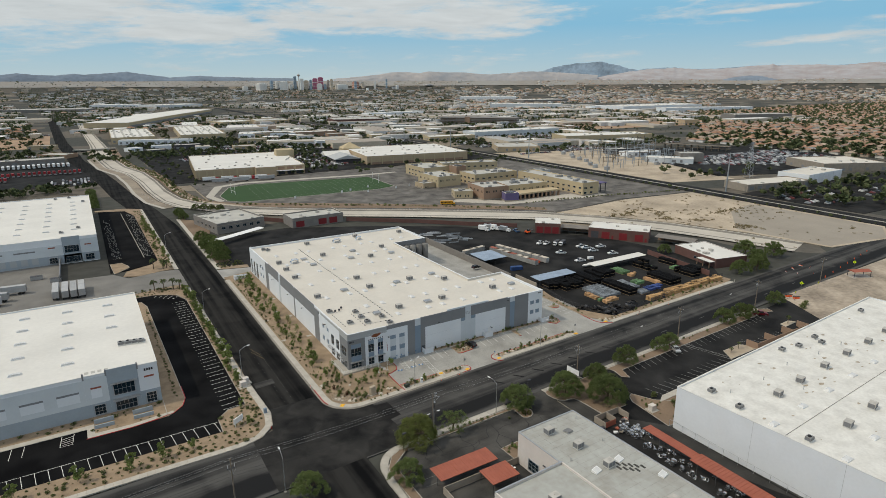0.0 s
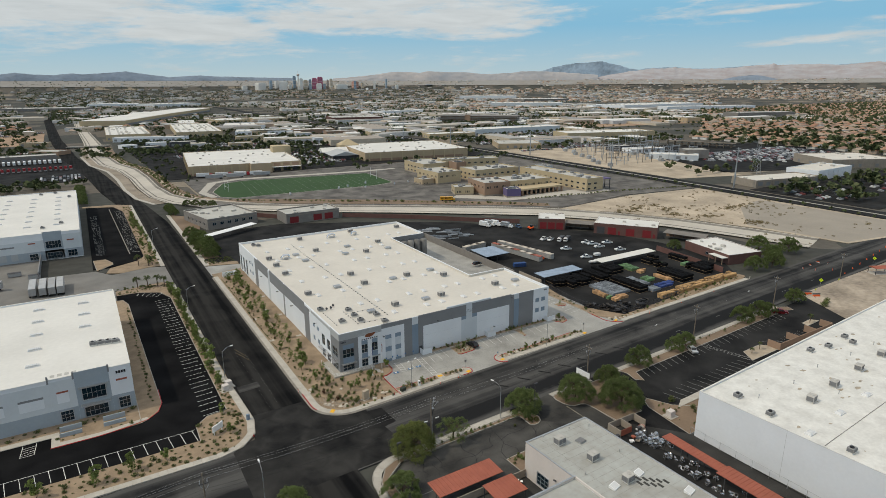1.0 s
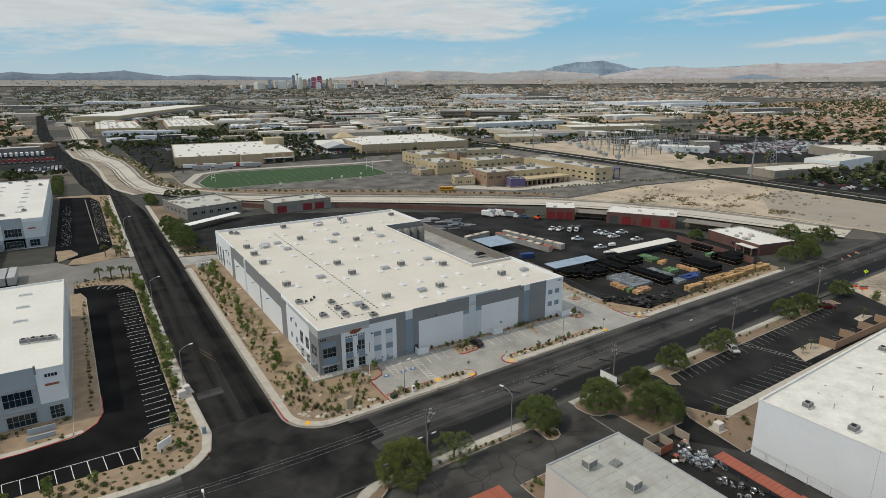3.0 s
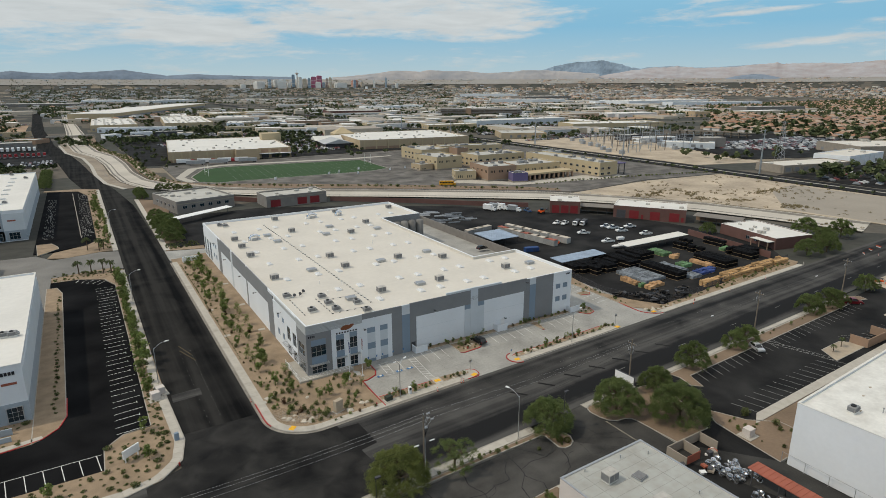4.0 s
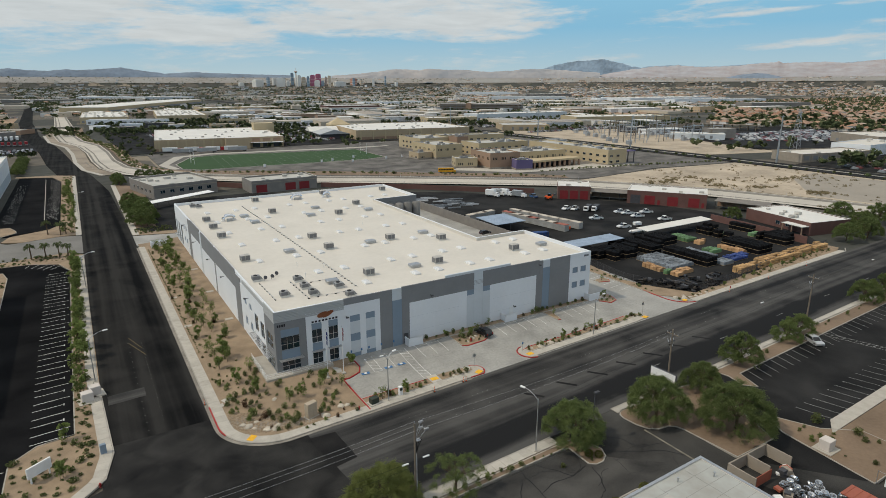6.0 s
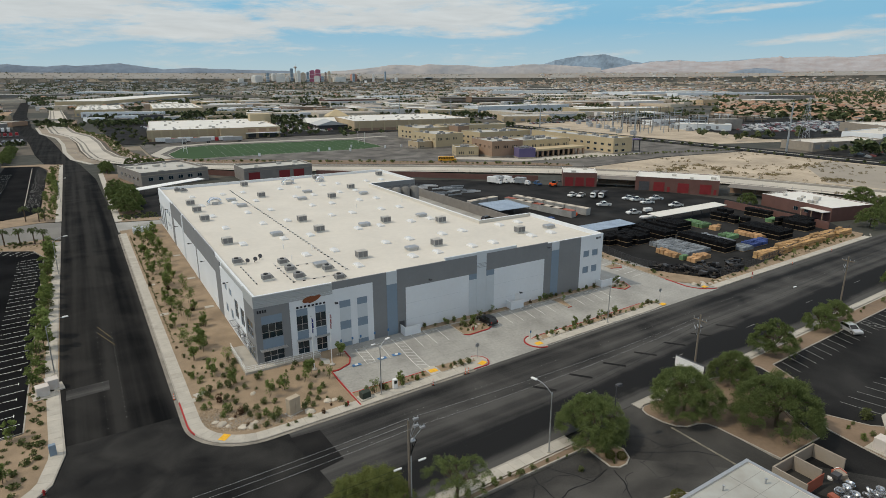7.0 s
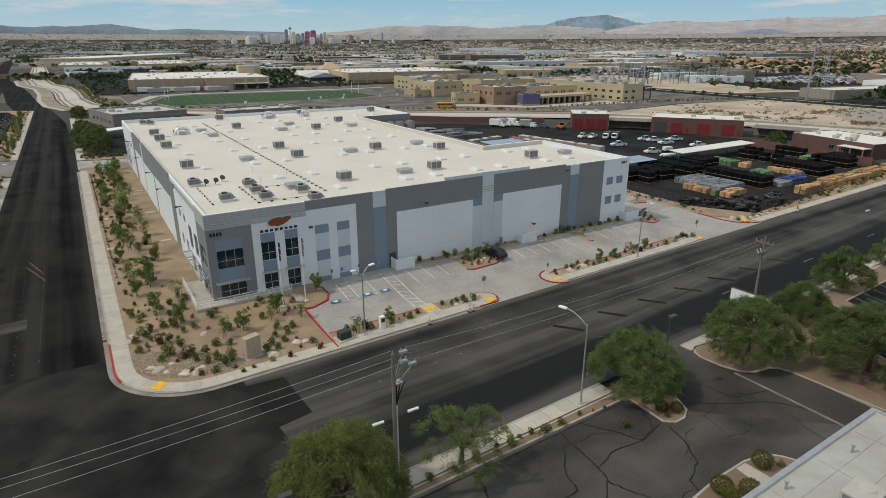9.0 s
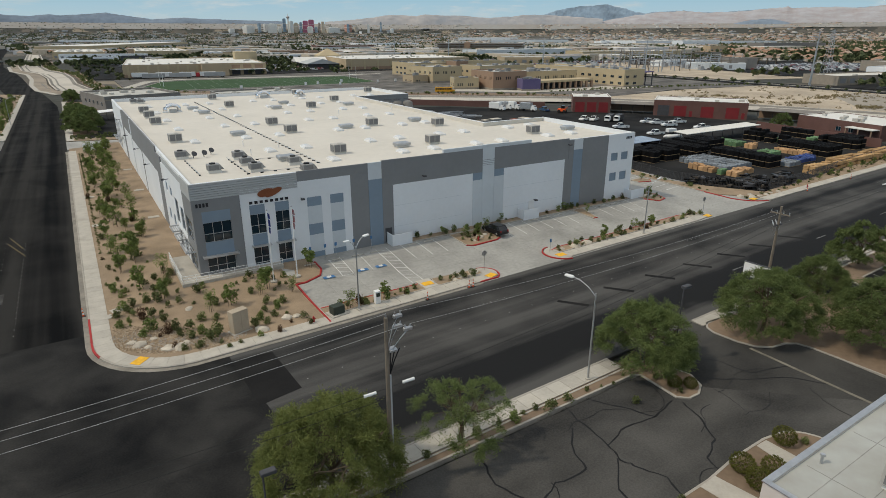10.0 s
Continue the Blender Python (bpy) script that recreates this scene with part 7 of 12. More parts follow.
for x in (20.2, 24.3, 28.5):
    part("porch_post", Geo().box(x, -3.3, 0, x + 0.3, -3.0, 3.0), BROWN_STUCCO, o1)
roof_bits(o1, 24, 20, 4.6, 6, 9)
bw = thing("boundary_wall", "red-brown block boundary wall along the channel", "wall")
for a, b in (((84, 204), (122, 173)), ((122, 173), (145, 150)), ((145, 150), (170, 128)), ((191.5, 42), (186.5, 1)), ((34, 238), (47, 222))):
    d = Vector((b[0] - a[0], b[1] - a[1]))
    part("panel", Geo().box(0, -0.15, 0, d.length, 0.15, 2.6).rot(a[0], a[1], math.degrees(math.atan2(d.y, d.x))), BRICK, bw)

# court screen wall and silos
SILO_GREY = paint("dull_silo_paint", (0.17, 0.165, 0.155), 0.7, 0.2, 0.4, 4.0, each=0.2)
cw = thing("court_wall", "grey concrete screen wall of the truck court", "wall")
part("panel", Geo().box(101.0, 46, 0, 101.4, 126, 3.4), GREY_BLOCK, cw)
part("panel", Geo().box(82, 126, 0, 101.4, 126.4, 3.4), GREY_BLOCK, cw)
part("panel", Geo().box(104.0, 31, 0, 104.4, 46, 2.6), BUFF_WALL, cw)
for k, (x, y) in enumerate(((76.2, 89.6), (72.6, 89.6), (69.0, 89.6), (79.6, 89.4))):
    s = thing("silo", "tall grey metal silo in the truck court", "silo", group="court silos", at=(x, y, 0.8))
    part("tank", Geo().cyl((0, 0, 1.2), (0, 0, 10.2), 1.55, n=20).dome(0, 0, 10.2, 1.55, 1.55, 0.6, 20), SILO_GREY, s, smooth=True)
    part("cone", Geo().cyl((0, 0, 0.2), (0, 0, 1.2), 0.4, 1.55, n=20), SILO_GREY, s)
    part("rail", Geo().tube([(1.4, 0, 11.3), (0, 1.4, 11.3), (-1.4, 0, 11.3), (0, -1.4, 11.3), (1.4, 0, 11.3)], 0.04, 5), STEEL_DARK, s)
    for a in range(4):
        part("leg", Geo().cyl((1.3 * math.cos(a * 1.57 + 0.78), 1.3 * math.sin(a * 1.57 + 0.78), 0), (1.3 * math.cos(a * 1.57 + 0.78), 1.3 * math.sin(a * 1.57 + 0.78), 1.6), 0.1, n=6), STEEL_DARK, s)

# school: cream, brown and purple blocks
def school_block(label, x0, y0, w, d, h, wall, turn=-24, rows=1, roof=ROOF_G):
    b = shell("school_block", label, x0, y0, x0 + w, y0 + d, h, wall, roof, 0.8, turn=turn, category="school", group="school blocks")
    slit = wall is BROWN_STUCCO or rows == 1
    for r in range(rows):
        z = 1.6 + 3.9 * r
        for k in range(int(w / 6.5)):
            if slit:
                for j in range(3):
                    set_in(b, "y-", 0, 2.0 + k * 6.5 + 1.25 * j, 2.6 + k * 6.5 + 1.25 * j, h - 4.6, h - 3.0, GLASS, "", "window", 0.05)
            else:
                window(b, "y-", 0, 1.6 + k * 6.5, 4.4 + k * 6.5, z, z + 1.4, 2, 1, recess=-0.03)
        for k in range(int(d / 6.5)):
            if slit:
                for j in range(2):
                    set_in(b, "x-", 0, 2.4 + k * 6.5 + 1.4 * j, 3.0 + k * 6.5 + 1.4 * j, h - 4.6, h - 3.0, GLASS, "", "window", 0.05)
            else:
                window(b, "x-", 0, 2 + k * 6.5, 4.6 + k * 6.5, z, z + 1.4, 2, 1, recess=-0.03)
    part("plinth", Geo().box(-0.1, -0.1, 0, w, 0, 1.0).box(-0.1, 0, 0, 0, d, 1.0), BUFF_WALL, b, "darker base course")
    ru = random.Random(int(x0 + y0))
    for _ in range(max(3, int(w * d / 110))):
        x, y, q = ru.uniform(3, max(3.1, w - 3)), ru.uniform(3, max(3.1, d - 3)), ru.uniform(0.9, 1.7)
        part("roof_unit", Geo().bevel_box(x - q, y - q * 0.8, h - 0.8, x + q, y + q * 0.8, h - 0.8 + q * 1.1, 0.06), SCHOOL_UNIT, b)
    return b


SCHOOL_UNIT = paint("grey_school_roof_unit", (0.22, 0.22, 0.22), 0.6, 0.15, 0.8, 6.0, each=0.3)
porch = thing("entrance_porch", "purple-grey steel porch at the end of the school wing", "porch", at=(302.2, 186, 0))
part("roof", Geo().box(0, 0, 8.2, 9, 17, 8.8), PURPLE_STUCCO, porch)
for py_ in (0.3, 5.6, 10.9, 16.2):
    part("post", Geo().box(8.0, py_, 0, 8.5, py_ + 0.5, 8.2), STEEL_DARK, porch)
plate("school_walk", "pale concrete forecourt of the school", "pavement", [(180, 222), (212, 190), (282, 178), (306, 180), (306, 196), (215, 205), (192, 232)], 0.04, WALK)
school_block("brown stucco school block with flat roof", 203.5, 212.5, 22.5, 29, 10.4, BROWN_STUCCO, -8, 2)
school_block("low cream stucco school wing beside the brown block", 187, 229, 15, 14, 6.4, CREAM_STUCCO, -22, 1)
school_block("purple stucco entrance block of the school", 215, 199.5, 11, 10, 6.6, PURPLE_STUCCO, -20, 0)
school_block("cream school hall behind a colonnade", 227, 212, 40, 27, 9.8, CREAM_STUCCO, -3, 1)
col = thing("colonnade", "cream colonnade with dark openings at the school front", "colonnade", at=(224.5, 198.5, 0), turn=0)
part("beam", Geo().box(0, 0, 4.0, 46, 13, 5.2), CREAM_STUCCO, col)
part("back_wall", Geo().box(0, 9, 0, 46, 9.3, 4.0), STEEL_DARK, col, "dark glazed back wall")
for k in range(11):
    part("column", Geo().box(0.2 + k * 4.45, 0.1, 0, 1.4 + k * 4.45, 1.3, 4.0), BROWN_STUCCO, col)
school_block("long cream two-storey school wing with window pairs", 283, 185, 18, 84, 10.6, CREAM_STUCCO, 0, 2)
school_block("cream school wing with dark window bands", 236, 272, 47, 26, 10.4, CREAM_STUCCO, -1, 2)
school_block("tan stucco school gymnasium block", 202, 279, 24, 34, 10.2, CREAM_STUCCO, 2, 1)
school_block("low tan porch block of the school", 189, 283, 12, 14, 5.0, TAN_STUCCO, 2, 1)
school_block("tan school wing with flat grey roof", 218, 332, 28, 38, 10.4, CREAM_STUCCO, 0, 2)
school_block("cream school wing at the back", 250, 352, 60, 18, 10.4, CREAM_STUCCO, -17, 2)
school_block("brown stair tower of the school", 246, 318, 11, 14, 11.6, BROWN_STUCCO, 0, 0)
school_block("grey stair tower of the school wing", 301.5, 256, 9, 14, 11.2, RIB_PANEL, 0, 1)

# big stores beyond the field
s1 = shell("store", "large tan store with white roof", 29.0, 444, 134, 575, 9.2, TAN_STUCCO, ROOF_W, 0.5, turn=-6.5, category="store")
part("front_bay", Geo().box(55, -8, 0, 75, 0.1, 9.6), TAN_STUCCO, s1, "tan projecting front bay")
part("front_bay_roof", Geo().box(55.4, -7.6, 9.6, 74.6, 0, 9.66), ROOF_W, s1)
part("awning", Geo().box(76, -4, 4.2, 104, 0, 4.6), WHITE_TRIM, s1, "pale canopy over the dock doors")
# dark panels paint the shade of the dock openings onto the wall
for k in range(3):
    set_in(s1, "y-", 0, 78 + 9 * k, 84.5 + 9 * k, 0.2, 4.0, STEEL_DARK, "dark panel drawn for the shade of a dock opening", "dock_door", 0.05)
    set_in(s1, "y-", 0, 78 + 9 * k, 84.5 + 9 * k, 5.2, 8.0, BROWN_STUCCO, "brown wall panel", "panel", 0.05)
for k in range(8):
    part("pilaster", Geo().box(2.5 + 7 * k, -0.5, 0, 4.0 + 7 * k, 0, 8.2), CREAM_STUCCO, s1)
for k in range(12):
    part("pilaster", Geo().box(-0.5, 4 + 10.5 * k, 0, 0, 5.5 + 10.5 * k, 8.2), CREAM_STUCCO, s1)
part("plinth", Geo().box(-0.12, -0.12, 0, 55, 0, 2.2).box(-0.12, 0, 0, 0, 131, 2.2), BROWN_STUCCO, s1, "brown base course")
part("tower", Geo().box(92, 88, 0, 112, 104, 15.5), CREAM_STUCCO, s1, "cream parapet tower")
roof_bits(s1, 104, 128, 8.8, 30, 21)
s2 = shell("store", "large tan store with white roof and grey porticos", 214, 455, 340, 560, 9.5, TAN_STUCCO, ROOF_W, 0.4, turn=-8, category="store")
for k in range(9):
    part("pilaster", Geo().box(4 + 13 * k, -0.5, 0, 5.4 + 13 * k, 0, 8.6), CREAM_STUCCO, s2)
part("gable", Geo().add([(-6, 88, 0), (18, 88, 0), (18, 108, 0), (-6, 108, 0), (-6, 88, 10), (18, 88, 10), (18, 108, 10), (-6, 108, 10), (6, 98, 17)], [(0, 1, 5, 4), (1, 2, 6, 5), (2, 3, 7, 6), (3, 0, 4, 7), (4, 5, 8), (5, 6, 8), (6, 7, 8), (7, 4, 8)]), CREAM_STUCCO, s2, "cream hipped entrance tower")
part("garden_centre", Geo().box(-30, 26, 0, -0.3, 84, 4.6), STEEL_DARK, s2, "dark garden-centre fence")
part("garden_roof", Geo().add([(-32, 24, 4.6), (-16, 24, 9.0), (0, 24, 4.6), (-32, 62, 4.6), (-16, 62, 9.0), (0, 62, 4.6)], [(0, 1, 4, 3), (1, 2, 5, 4), (0, 2, 1), (3, 4, 5)]), RIB_PANEL, s2, "pale pitched garden-centre roof")
part("garden_roof", Geo().add([(-34, 62, 5.0), (-34, 88, 5.0), (-2, 88, 5.0), (-2, 62, 5.0), (-34, 75, 9.4), (-2, 75, 9.4)], [(0, 3, 5, 4), (1, 4, 5, 2), (0, 4, 1), (2, 5, 3)]), ROOF_W, s2, "white pitched entrance canopy")
for k in range(8):
    part("column", Geo().box(-30.4, 27 + 7.6 * k, 0, -29.6, 28.2 + 7.6 * k, 4.6), BUFF_WALL, s2)
part("plinth", Geo().box(0, -0.14, 0, 120, 0, 2.6), BROWN_STUCCO, s2, "brown base course")
roof_bits(s2, 124, 104, 9.1, 40, 22)

# ---- goods in the storage yard ----
LOADS = {
    "black": paint("black_moulded_boxes", (0.0055, 0.0055, 0.006), 0.75, 0.3, 0.8, 5.0, each=0.35, spec=0.08),
    "grey": paint("grey_blue_wrapped_goods", (0.16, 0.18, 0.20), 0.6, 0.25, 0.8, 5.0, each=0.35),
    "blue": paint("blue_wrapped_goods", (0.03, 0.06, 0.20), 0.6, 0.25, 0.8, 5.0, each=0.3),
    "green": paint("green_plastic_goods", (0.10, 0.19, 0.09), 0.6, 0.25, 0.8, 5.0, each=0.3),
    "tan": paint("tan_cardboard_cartons", (0.42, 0.25, 0.13), 0.85, 0.2, 0.8, 5.0, each=0.25),
    "gold": paint("golden_timber_crates", (0.40, 0.245, 0.115), 0.85, 0.25, 0.8, 6.0, each=0.25),
}
PALLET = paint("pallet_timber", (0.30, 0.215, 0.13), 0.9, 0.25, 1.5, 8.0, each=0.2)
WORDS = {"black": "black moulded plastic boxes", "grey": "grey-blue wrapped bundles", "blue": "bright blue wrapped bundles", "green": "pale green plastic goods", "tan": "tan cardboard cartons", "gold": "golden timber crates"}


def lumpy(w, d, z0, h, n, r, soft):
    """One moulded load: rounded lumps in a row, each with its own height."""
    prof = [(-w, z0)]
    for k in range(n):
        x0, x1 = -w + 2 * w * k / n, -w + 2 * w * (k + 1) / n
        top = z0 + h - r.uniform(0, soft)
        e = (x1 - x0) * 0.16
        prof += [(x0 + 0.01, top - e), (x0 + e, top), (x1 - e, top), (x1 - 0.01, top - e)]
        if k < n - 1:
            prof.append((x1, top - e * 2.2))
    prof.append((w, z0))
    m = len(prof)
    g = Geo()
    ys = [-d, -d * 0.05, 0.0, d * 0.05, d]
    dip = [0, 0, -0.12, 0, 0]
    g.add([(x, y, z + (q if z > z0 + h * 0.5 else 0)) for y, q in zip(ys, dip) for x, z in prof],
          [tuple(range(m)), tuple(range(5 * m - 1, 4 * m - 1, -1))] + [(j * m + i, (j + 1) * m + i, (j + 1) * m + (i + 1) % m, j * m + (i + 1) % m) for j in range(4) for i in range(m)])
    return g


def pallet_stack(kind, seed):
    r = random.Random(seed)
    s = thing("pallet_stack", f"pallet stack of {WORDS[kind]} on dark asphalt", "pallet stack", group=f"{kind} pallet stacks")
    tiers = 2 if kind in ("black", "gold") else 1
    hh = {"black": 1.3, "gold": 0.9, "tan": 1.3, "grey": 1.25, "blue": 1.1, "green": 1.35}[kind]
    for t in range(tiers):
        z = t * (hh + 0.14)
        part("pallet", Geo().box(-1.22, -0.62, z + 0.02, 1.22, 0.62, z + 0.12), PALLET, s, "timber pallet")
        n, soft = {"black": (6, 0.14), "tan": (3, 0.55), "gold": (3, 0.4)}.get(kind, (4, 0.35))
        load = lumpy(1.2, 0.6, z + 0.12, hh, n, r, soft)
        part("load", load, LOADS[kind], s)
    return s


def fill(kind, blocks, seed, dx=2.6, dy=1.36, miss=0.06):
    r = random.Random(seed)
    kinds = [pallet_stack(kind, seed + k) for k in range(3)]
    used = [False] * 3
    for x0, x1, y0, y1 in blocks:
        x = x0
        while x < x1 - 1.0:
            y = y0
            while y < y1 - 0.5:
                if r.random() > miss:
                    k = r.randrange(3)
                    m = pose(x + 1.25 + r.uniform(-0.06, 0.06), y + 0.6 + r.uniform(-0.06, 0.06), 0.005, 0, 0, r.choice((0, 180)) + r.uniform(-2, 2))
                    if used[k]:
                        copy_thing(kinds[k], m)
                    else:
                        kinds[k].matrix_basis, used[k] = m, True
                y += dy
            x += dx


fill("black", [(107.4, 112.6, 25, 31), (113, 123.4, 21, 31), (124.4, 127, 24, 35), (128.6, 133.8, 20, 33.6), (136, 138.6, 23, 33.6), (140.4, 148.2, 25, 33.4), (132.2, 137.4, 2, 18), (158.6, 166.4, 1.6, 15.6), (167.6, 170.2, 18, 31), (177.2, 182.4, 3.2, 14), (174, 176.6, 27, 33.6), (183, 188.2, 6, 12), (184.5, 187.1, 20, 30)], 31, miss=0.05)
fill("tan", [(116, 118.6, 6.2, 13.4), (116.6, 119.2, 0.4, 3), (119.8, 125, 1.2, 3.9), (153.2, 158.4, 19.4, 22.2), (155.2, 157.8, 5, 14)], 47, miss=0.08)
fill("grey", [(120.4, 130.8, 5.4, 18.6), (138, 143.2, 0.2, 4), (139.4, 144.6, 6.6, 17)], 53, miss=0.1)
fill("blue", [(144.4, 154.8, 1.2, 5.4)], 59, miss=0.1)
fill("green", [(115.8, 118.4, 3.6, 5.4), (152.4, 157.6, 24, 32), (170.8, 173.4, 22, 26.2), (179.6, 184.8, 16, 19), (146.2, 151.4, 10, 14)], 61, miss=0.1)
fill("gold", [(134.6, 147.6, -7.4, -4.6), (148, 168, -7.0, -3.4), (168, 187, -6.2, -2.4)], 71, miss=0.14)

# tangled scrap along the fence
rng = random.Random(77)
SCRAP = (STEEL_DARK, BLACK, LOADS["black"], paint("dirty_brown_scrap", (0.055, 0.046, 0.038), 0.85, 0.35, 0.8, 5.0, each=0.5))
for k in range(44):
    x = rng.uniform(102.5, 127)
    y = rng.uniform(max(-9.2, 8 - (x - 101) * 1.9), 2 - (x - 101) * 0.3)
    y = max(y, -9.0)
    s = thing("scrap_heap", "tangled heap of dark metal frames and grey plastic", "scrap heap", group="scrap heaps", at=(x, y, 0.0))
    for j in range(9):
        w, h, l = rng.uniform(0.1, 0.5), rng.uniform(0.1, 0.5), rng.uniform(0.5, 1.3)
        part("frame", Geo().box(-w, -l, 0, w, l, h).rot(rng.uniform(-0.8, 0.8), rng.uniform(-0.8, 0.8), rng.uniform(0, 180), rng.uniform(0, 1.4) if j > 3 else 0), SCRAP[(j + k) % 4], s)

# yard fence with dark slats
fence_pts = [(190, -3.6), (150, -6.6), (128, -9.6), (112.6, -10.2), (104.0, -1.2), (101.6, 8), (103.8, 21), (106, 30.5)]
yf = thing("yard_fence", "dark see-through steel fence round the storage yard", "fence")
marks = along(fence_pts, 3.0)
for a, b in zip(marks, marks[1:]):
    d = b - a
    part("post", Geo().cyl((a.x, a.y, 0), (a.x, a.y, 2.2), 0.05, n=5), STEEL_DARK, yf)
    rl = Geo()
    for z in (0.3, 2.1):
        rl.cyl((a.x, a.y, z), (b.x, b.y, z), 0.025, n=4)
    part("rail", rl, STEEL_DARK, yf)
    pk = Geo()
    for k in range(10):
        p = a + d * (k + 0.5) / 10
        pk.box(p.x - 0.02, p.y - 0.02, 0.15, p.x + 0.02, p.y + 0.02, 2.15)
    tagged(part("fence_panel", pk, STEEL_DARK, yf), kind="stuff")

# shelters, containers and pipes in the equipment yard
canopy("long white carport beside the storage yard", 143.6, 34.2, 181, 39.4, 3.0, ROOF_W, [(144 + 5.2 * k, 36.8) for k in range(8)], 0.25)
TARP = paint("blue_grey_metal_roof", (0.26, 0.33, 0.42), 0.5, 0.18, 0.3, 4.0)
canopy("blue-grey metal shelter roof beside the truck court", 103.6, 70.5, 117.6, 84.4, 3.0, TARP, [(104, 71), (117, 71), (104, 84), (117, 84), (110.5, 71)], 0.3)
canopy("patched blue-grey shelter roof near the storage rows", 106.5, 31.8, 129, 38.4, 3.0, TARP, [(107, 32), (114, 32), (121, 32), (128.6, 32), (107, 38), (128.6, 38)], 0.2)
CONT = [paint("grey_container_paint", (0.30, 0.30, 0.29), 0.7, 0.15, 0.4, 5.0, each=0.2), paint("cream_container_roof", (0.50, 0.44, 0.37), 0.7, 0.2, 0.4, 5.0)]


def container(x, y, a, top):
    c = thing("storage_container", "weathered grey storage container with cluttered roof", "container", group="storage containers", at=(x, y, 0), turn=a)
    part("body", Geo().box(-3, -1.2, 0.1, 3, 1.2, 2.5), CONT[0], c)
    cor = Geo()
    for k in range(12):
        cor.box(-2.9 + k * 0.5, -1.24, 0.2, -2.65 + k * 0.5, -1.2, 2.4)
    part("corrugation", cor, CONT[0], c)
    part("lid", Geo().box(-3.03, -1.23, 2.5, 3.03, 1.23, 2.62), top, c)
    return c


for k in range(7):
    container(123.6 + 0.6 * k, 89 - 4.6 * k, -82, CONT[1] if k % 3 else RUST_ROOF)
    container(129.2 + 0.9 * k, 91 - 4.9 * k, -82, CONT[1])
for k in range(3):
    container(108.5 + 4.5 * k, 93.6 + 0.8 * k, 12, CONT[1])
d = thing("dumpster", "blue roll-off dumpster on dark asphalt", "dumpster", at=(113.7, 57.6, 0), turn=-16)
part("body", Geo().bevel_box(-3, -1.1, 0.15, 3, 1.1, 1.9, 0.06), paint("blue_dumpster_paint", (0.02, 0.06, 0.18), 0.6, 0.15, 0.6, 5.0), d)
for k in range(6):
    part("rib", Geo().box(-2.7 + k, -1.18, 0.2, -2.55 + k, -1.1, 1.8), STEEL_DARK, d)
rng = random.Random(83)
for k in range(34):
    x, y = rng.uniform(107, 128), rng.uniform(116, 146)
    s = thing("pipe_bundle", "bundle of pale blue-grey pipes on the ground", "pipes", group="pipe bundles", at=(x, y, 0), turn=rng.uniform(-35, 0))
    for j in range(5):
        part("pipe", Geo().cyl((-3, 0.32 * (j % 3) + 0.16 * (j // 3), 0.16 + 0.27 * (j // 3)), (3, 0.32 * (j % 3) + 0.16 * (j // 3), 0.16 + 0.27 * (j // 3)), 0.15, n=6), LOADS["grey"] if k % 3 else GALV, s)
for k in range(10):
    x, y = rng.uniform(130, 136), rng.uniform(60.5, 64.5)
    thing("barrier", "orange plastic water barrier", "barrier", group="orange barriers", at=(x, y, 0), turn=rng.uniform(0, 180), geo=Geo().add([(-0.9, -0.3, 0), (0.9, -0.3, 0), (0.9, 0.3, 0), (-0.9, 0.3, 0), (-0.85, -0.1, 0.9), (0.85, -0.1, 0.9), (0.85, 0.1, 0.9), (-0.85, 0.1, 0.9)], [(0, 1, 5, 4), (1, 2, 6, 5), (2, 3, 7, 6), (3, 0, 4, 7), (4, 5, 6, 7)]), mats=ORANGE)

# ---- vehicles ----
CAR_GLASS = glass("car_glass", (0.012, 0.014, 0.016), 0.05)
TYRE = paint("tyre_rubber", (0.015, 0.015, 0.015), 0.85, 0.1, 3.0, 10.0)
LAMP_C = glass("headlight_lens", (0.55, 0.56, 0.58), 0.15)
LAMP_R = glass("tail_light_lens", (0.30, 0.01, 0.01), 0.2)


def car_paint(name, col, metal=0.2):
    m = paint(name, col, 0.28, 0.06, 0.6, 3.0, metal=metal, spec=0.5)
    return m


WHITE_CAR = car_paint("white_car_paint", (0.72, 0.72, 0.71), 0.0)
BLACK_CAR = car_paint("black_car_paint", (0.012, 0.012, 0.014))
SILVER_CAR = car_paint("silver_car_paint", (0.5, 0.51, 0.52), 0.4)
RED_CAR = car_paint("dark_red_car_paint", (0.16, 0.012, 0.018))
YELLOW_BUS = car_paint("school_bus_yellow", (0.62, 0.30, 0.02), 0.0)
BLUE_CAR = car_paint("blue_car_paint", (0.05, 0.12, 0.25))

SHAPES = {  # length, width, waist height, roof height, cabin from/to at waist, cabin from/to at roof
    "suv": (4.55, 1.85, 0.98, 1.62, -2.1, 1.15, -1.55, 0.25), "pickup": (5.7, 1.95, 1.08, 1.85, -0.75, 1.35, -0.55, 0.7), "van": (5.4, 2.0, 1.2, 2.3, -2.6, 1.9, -2.55, 1.3)}


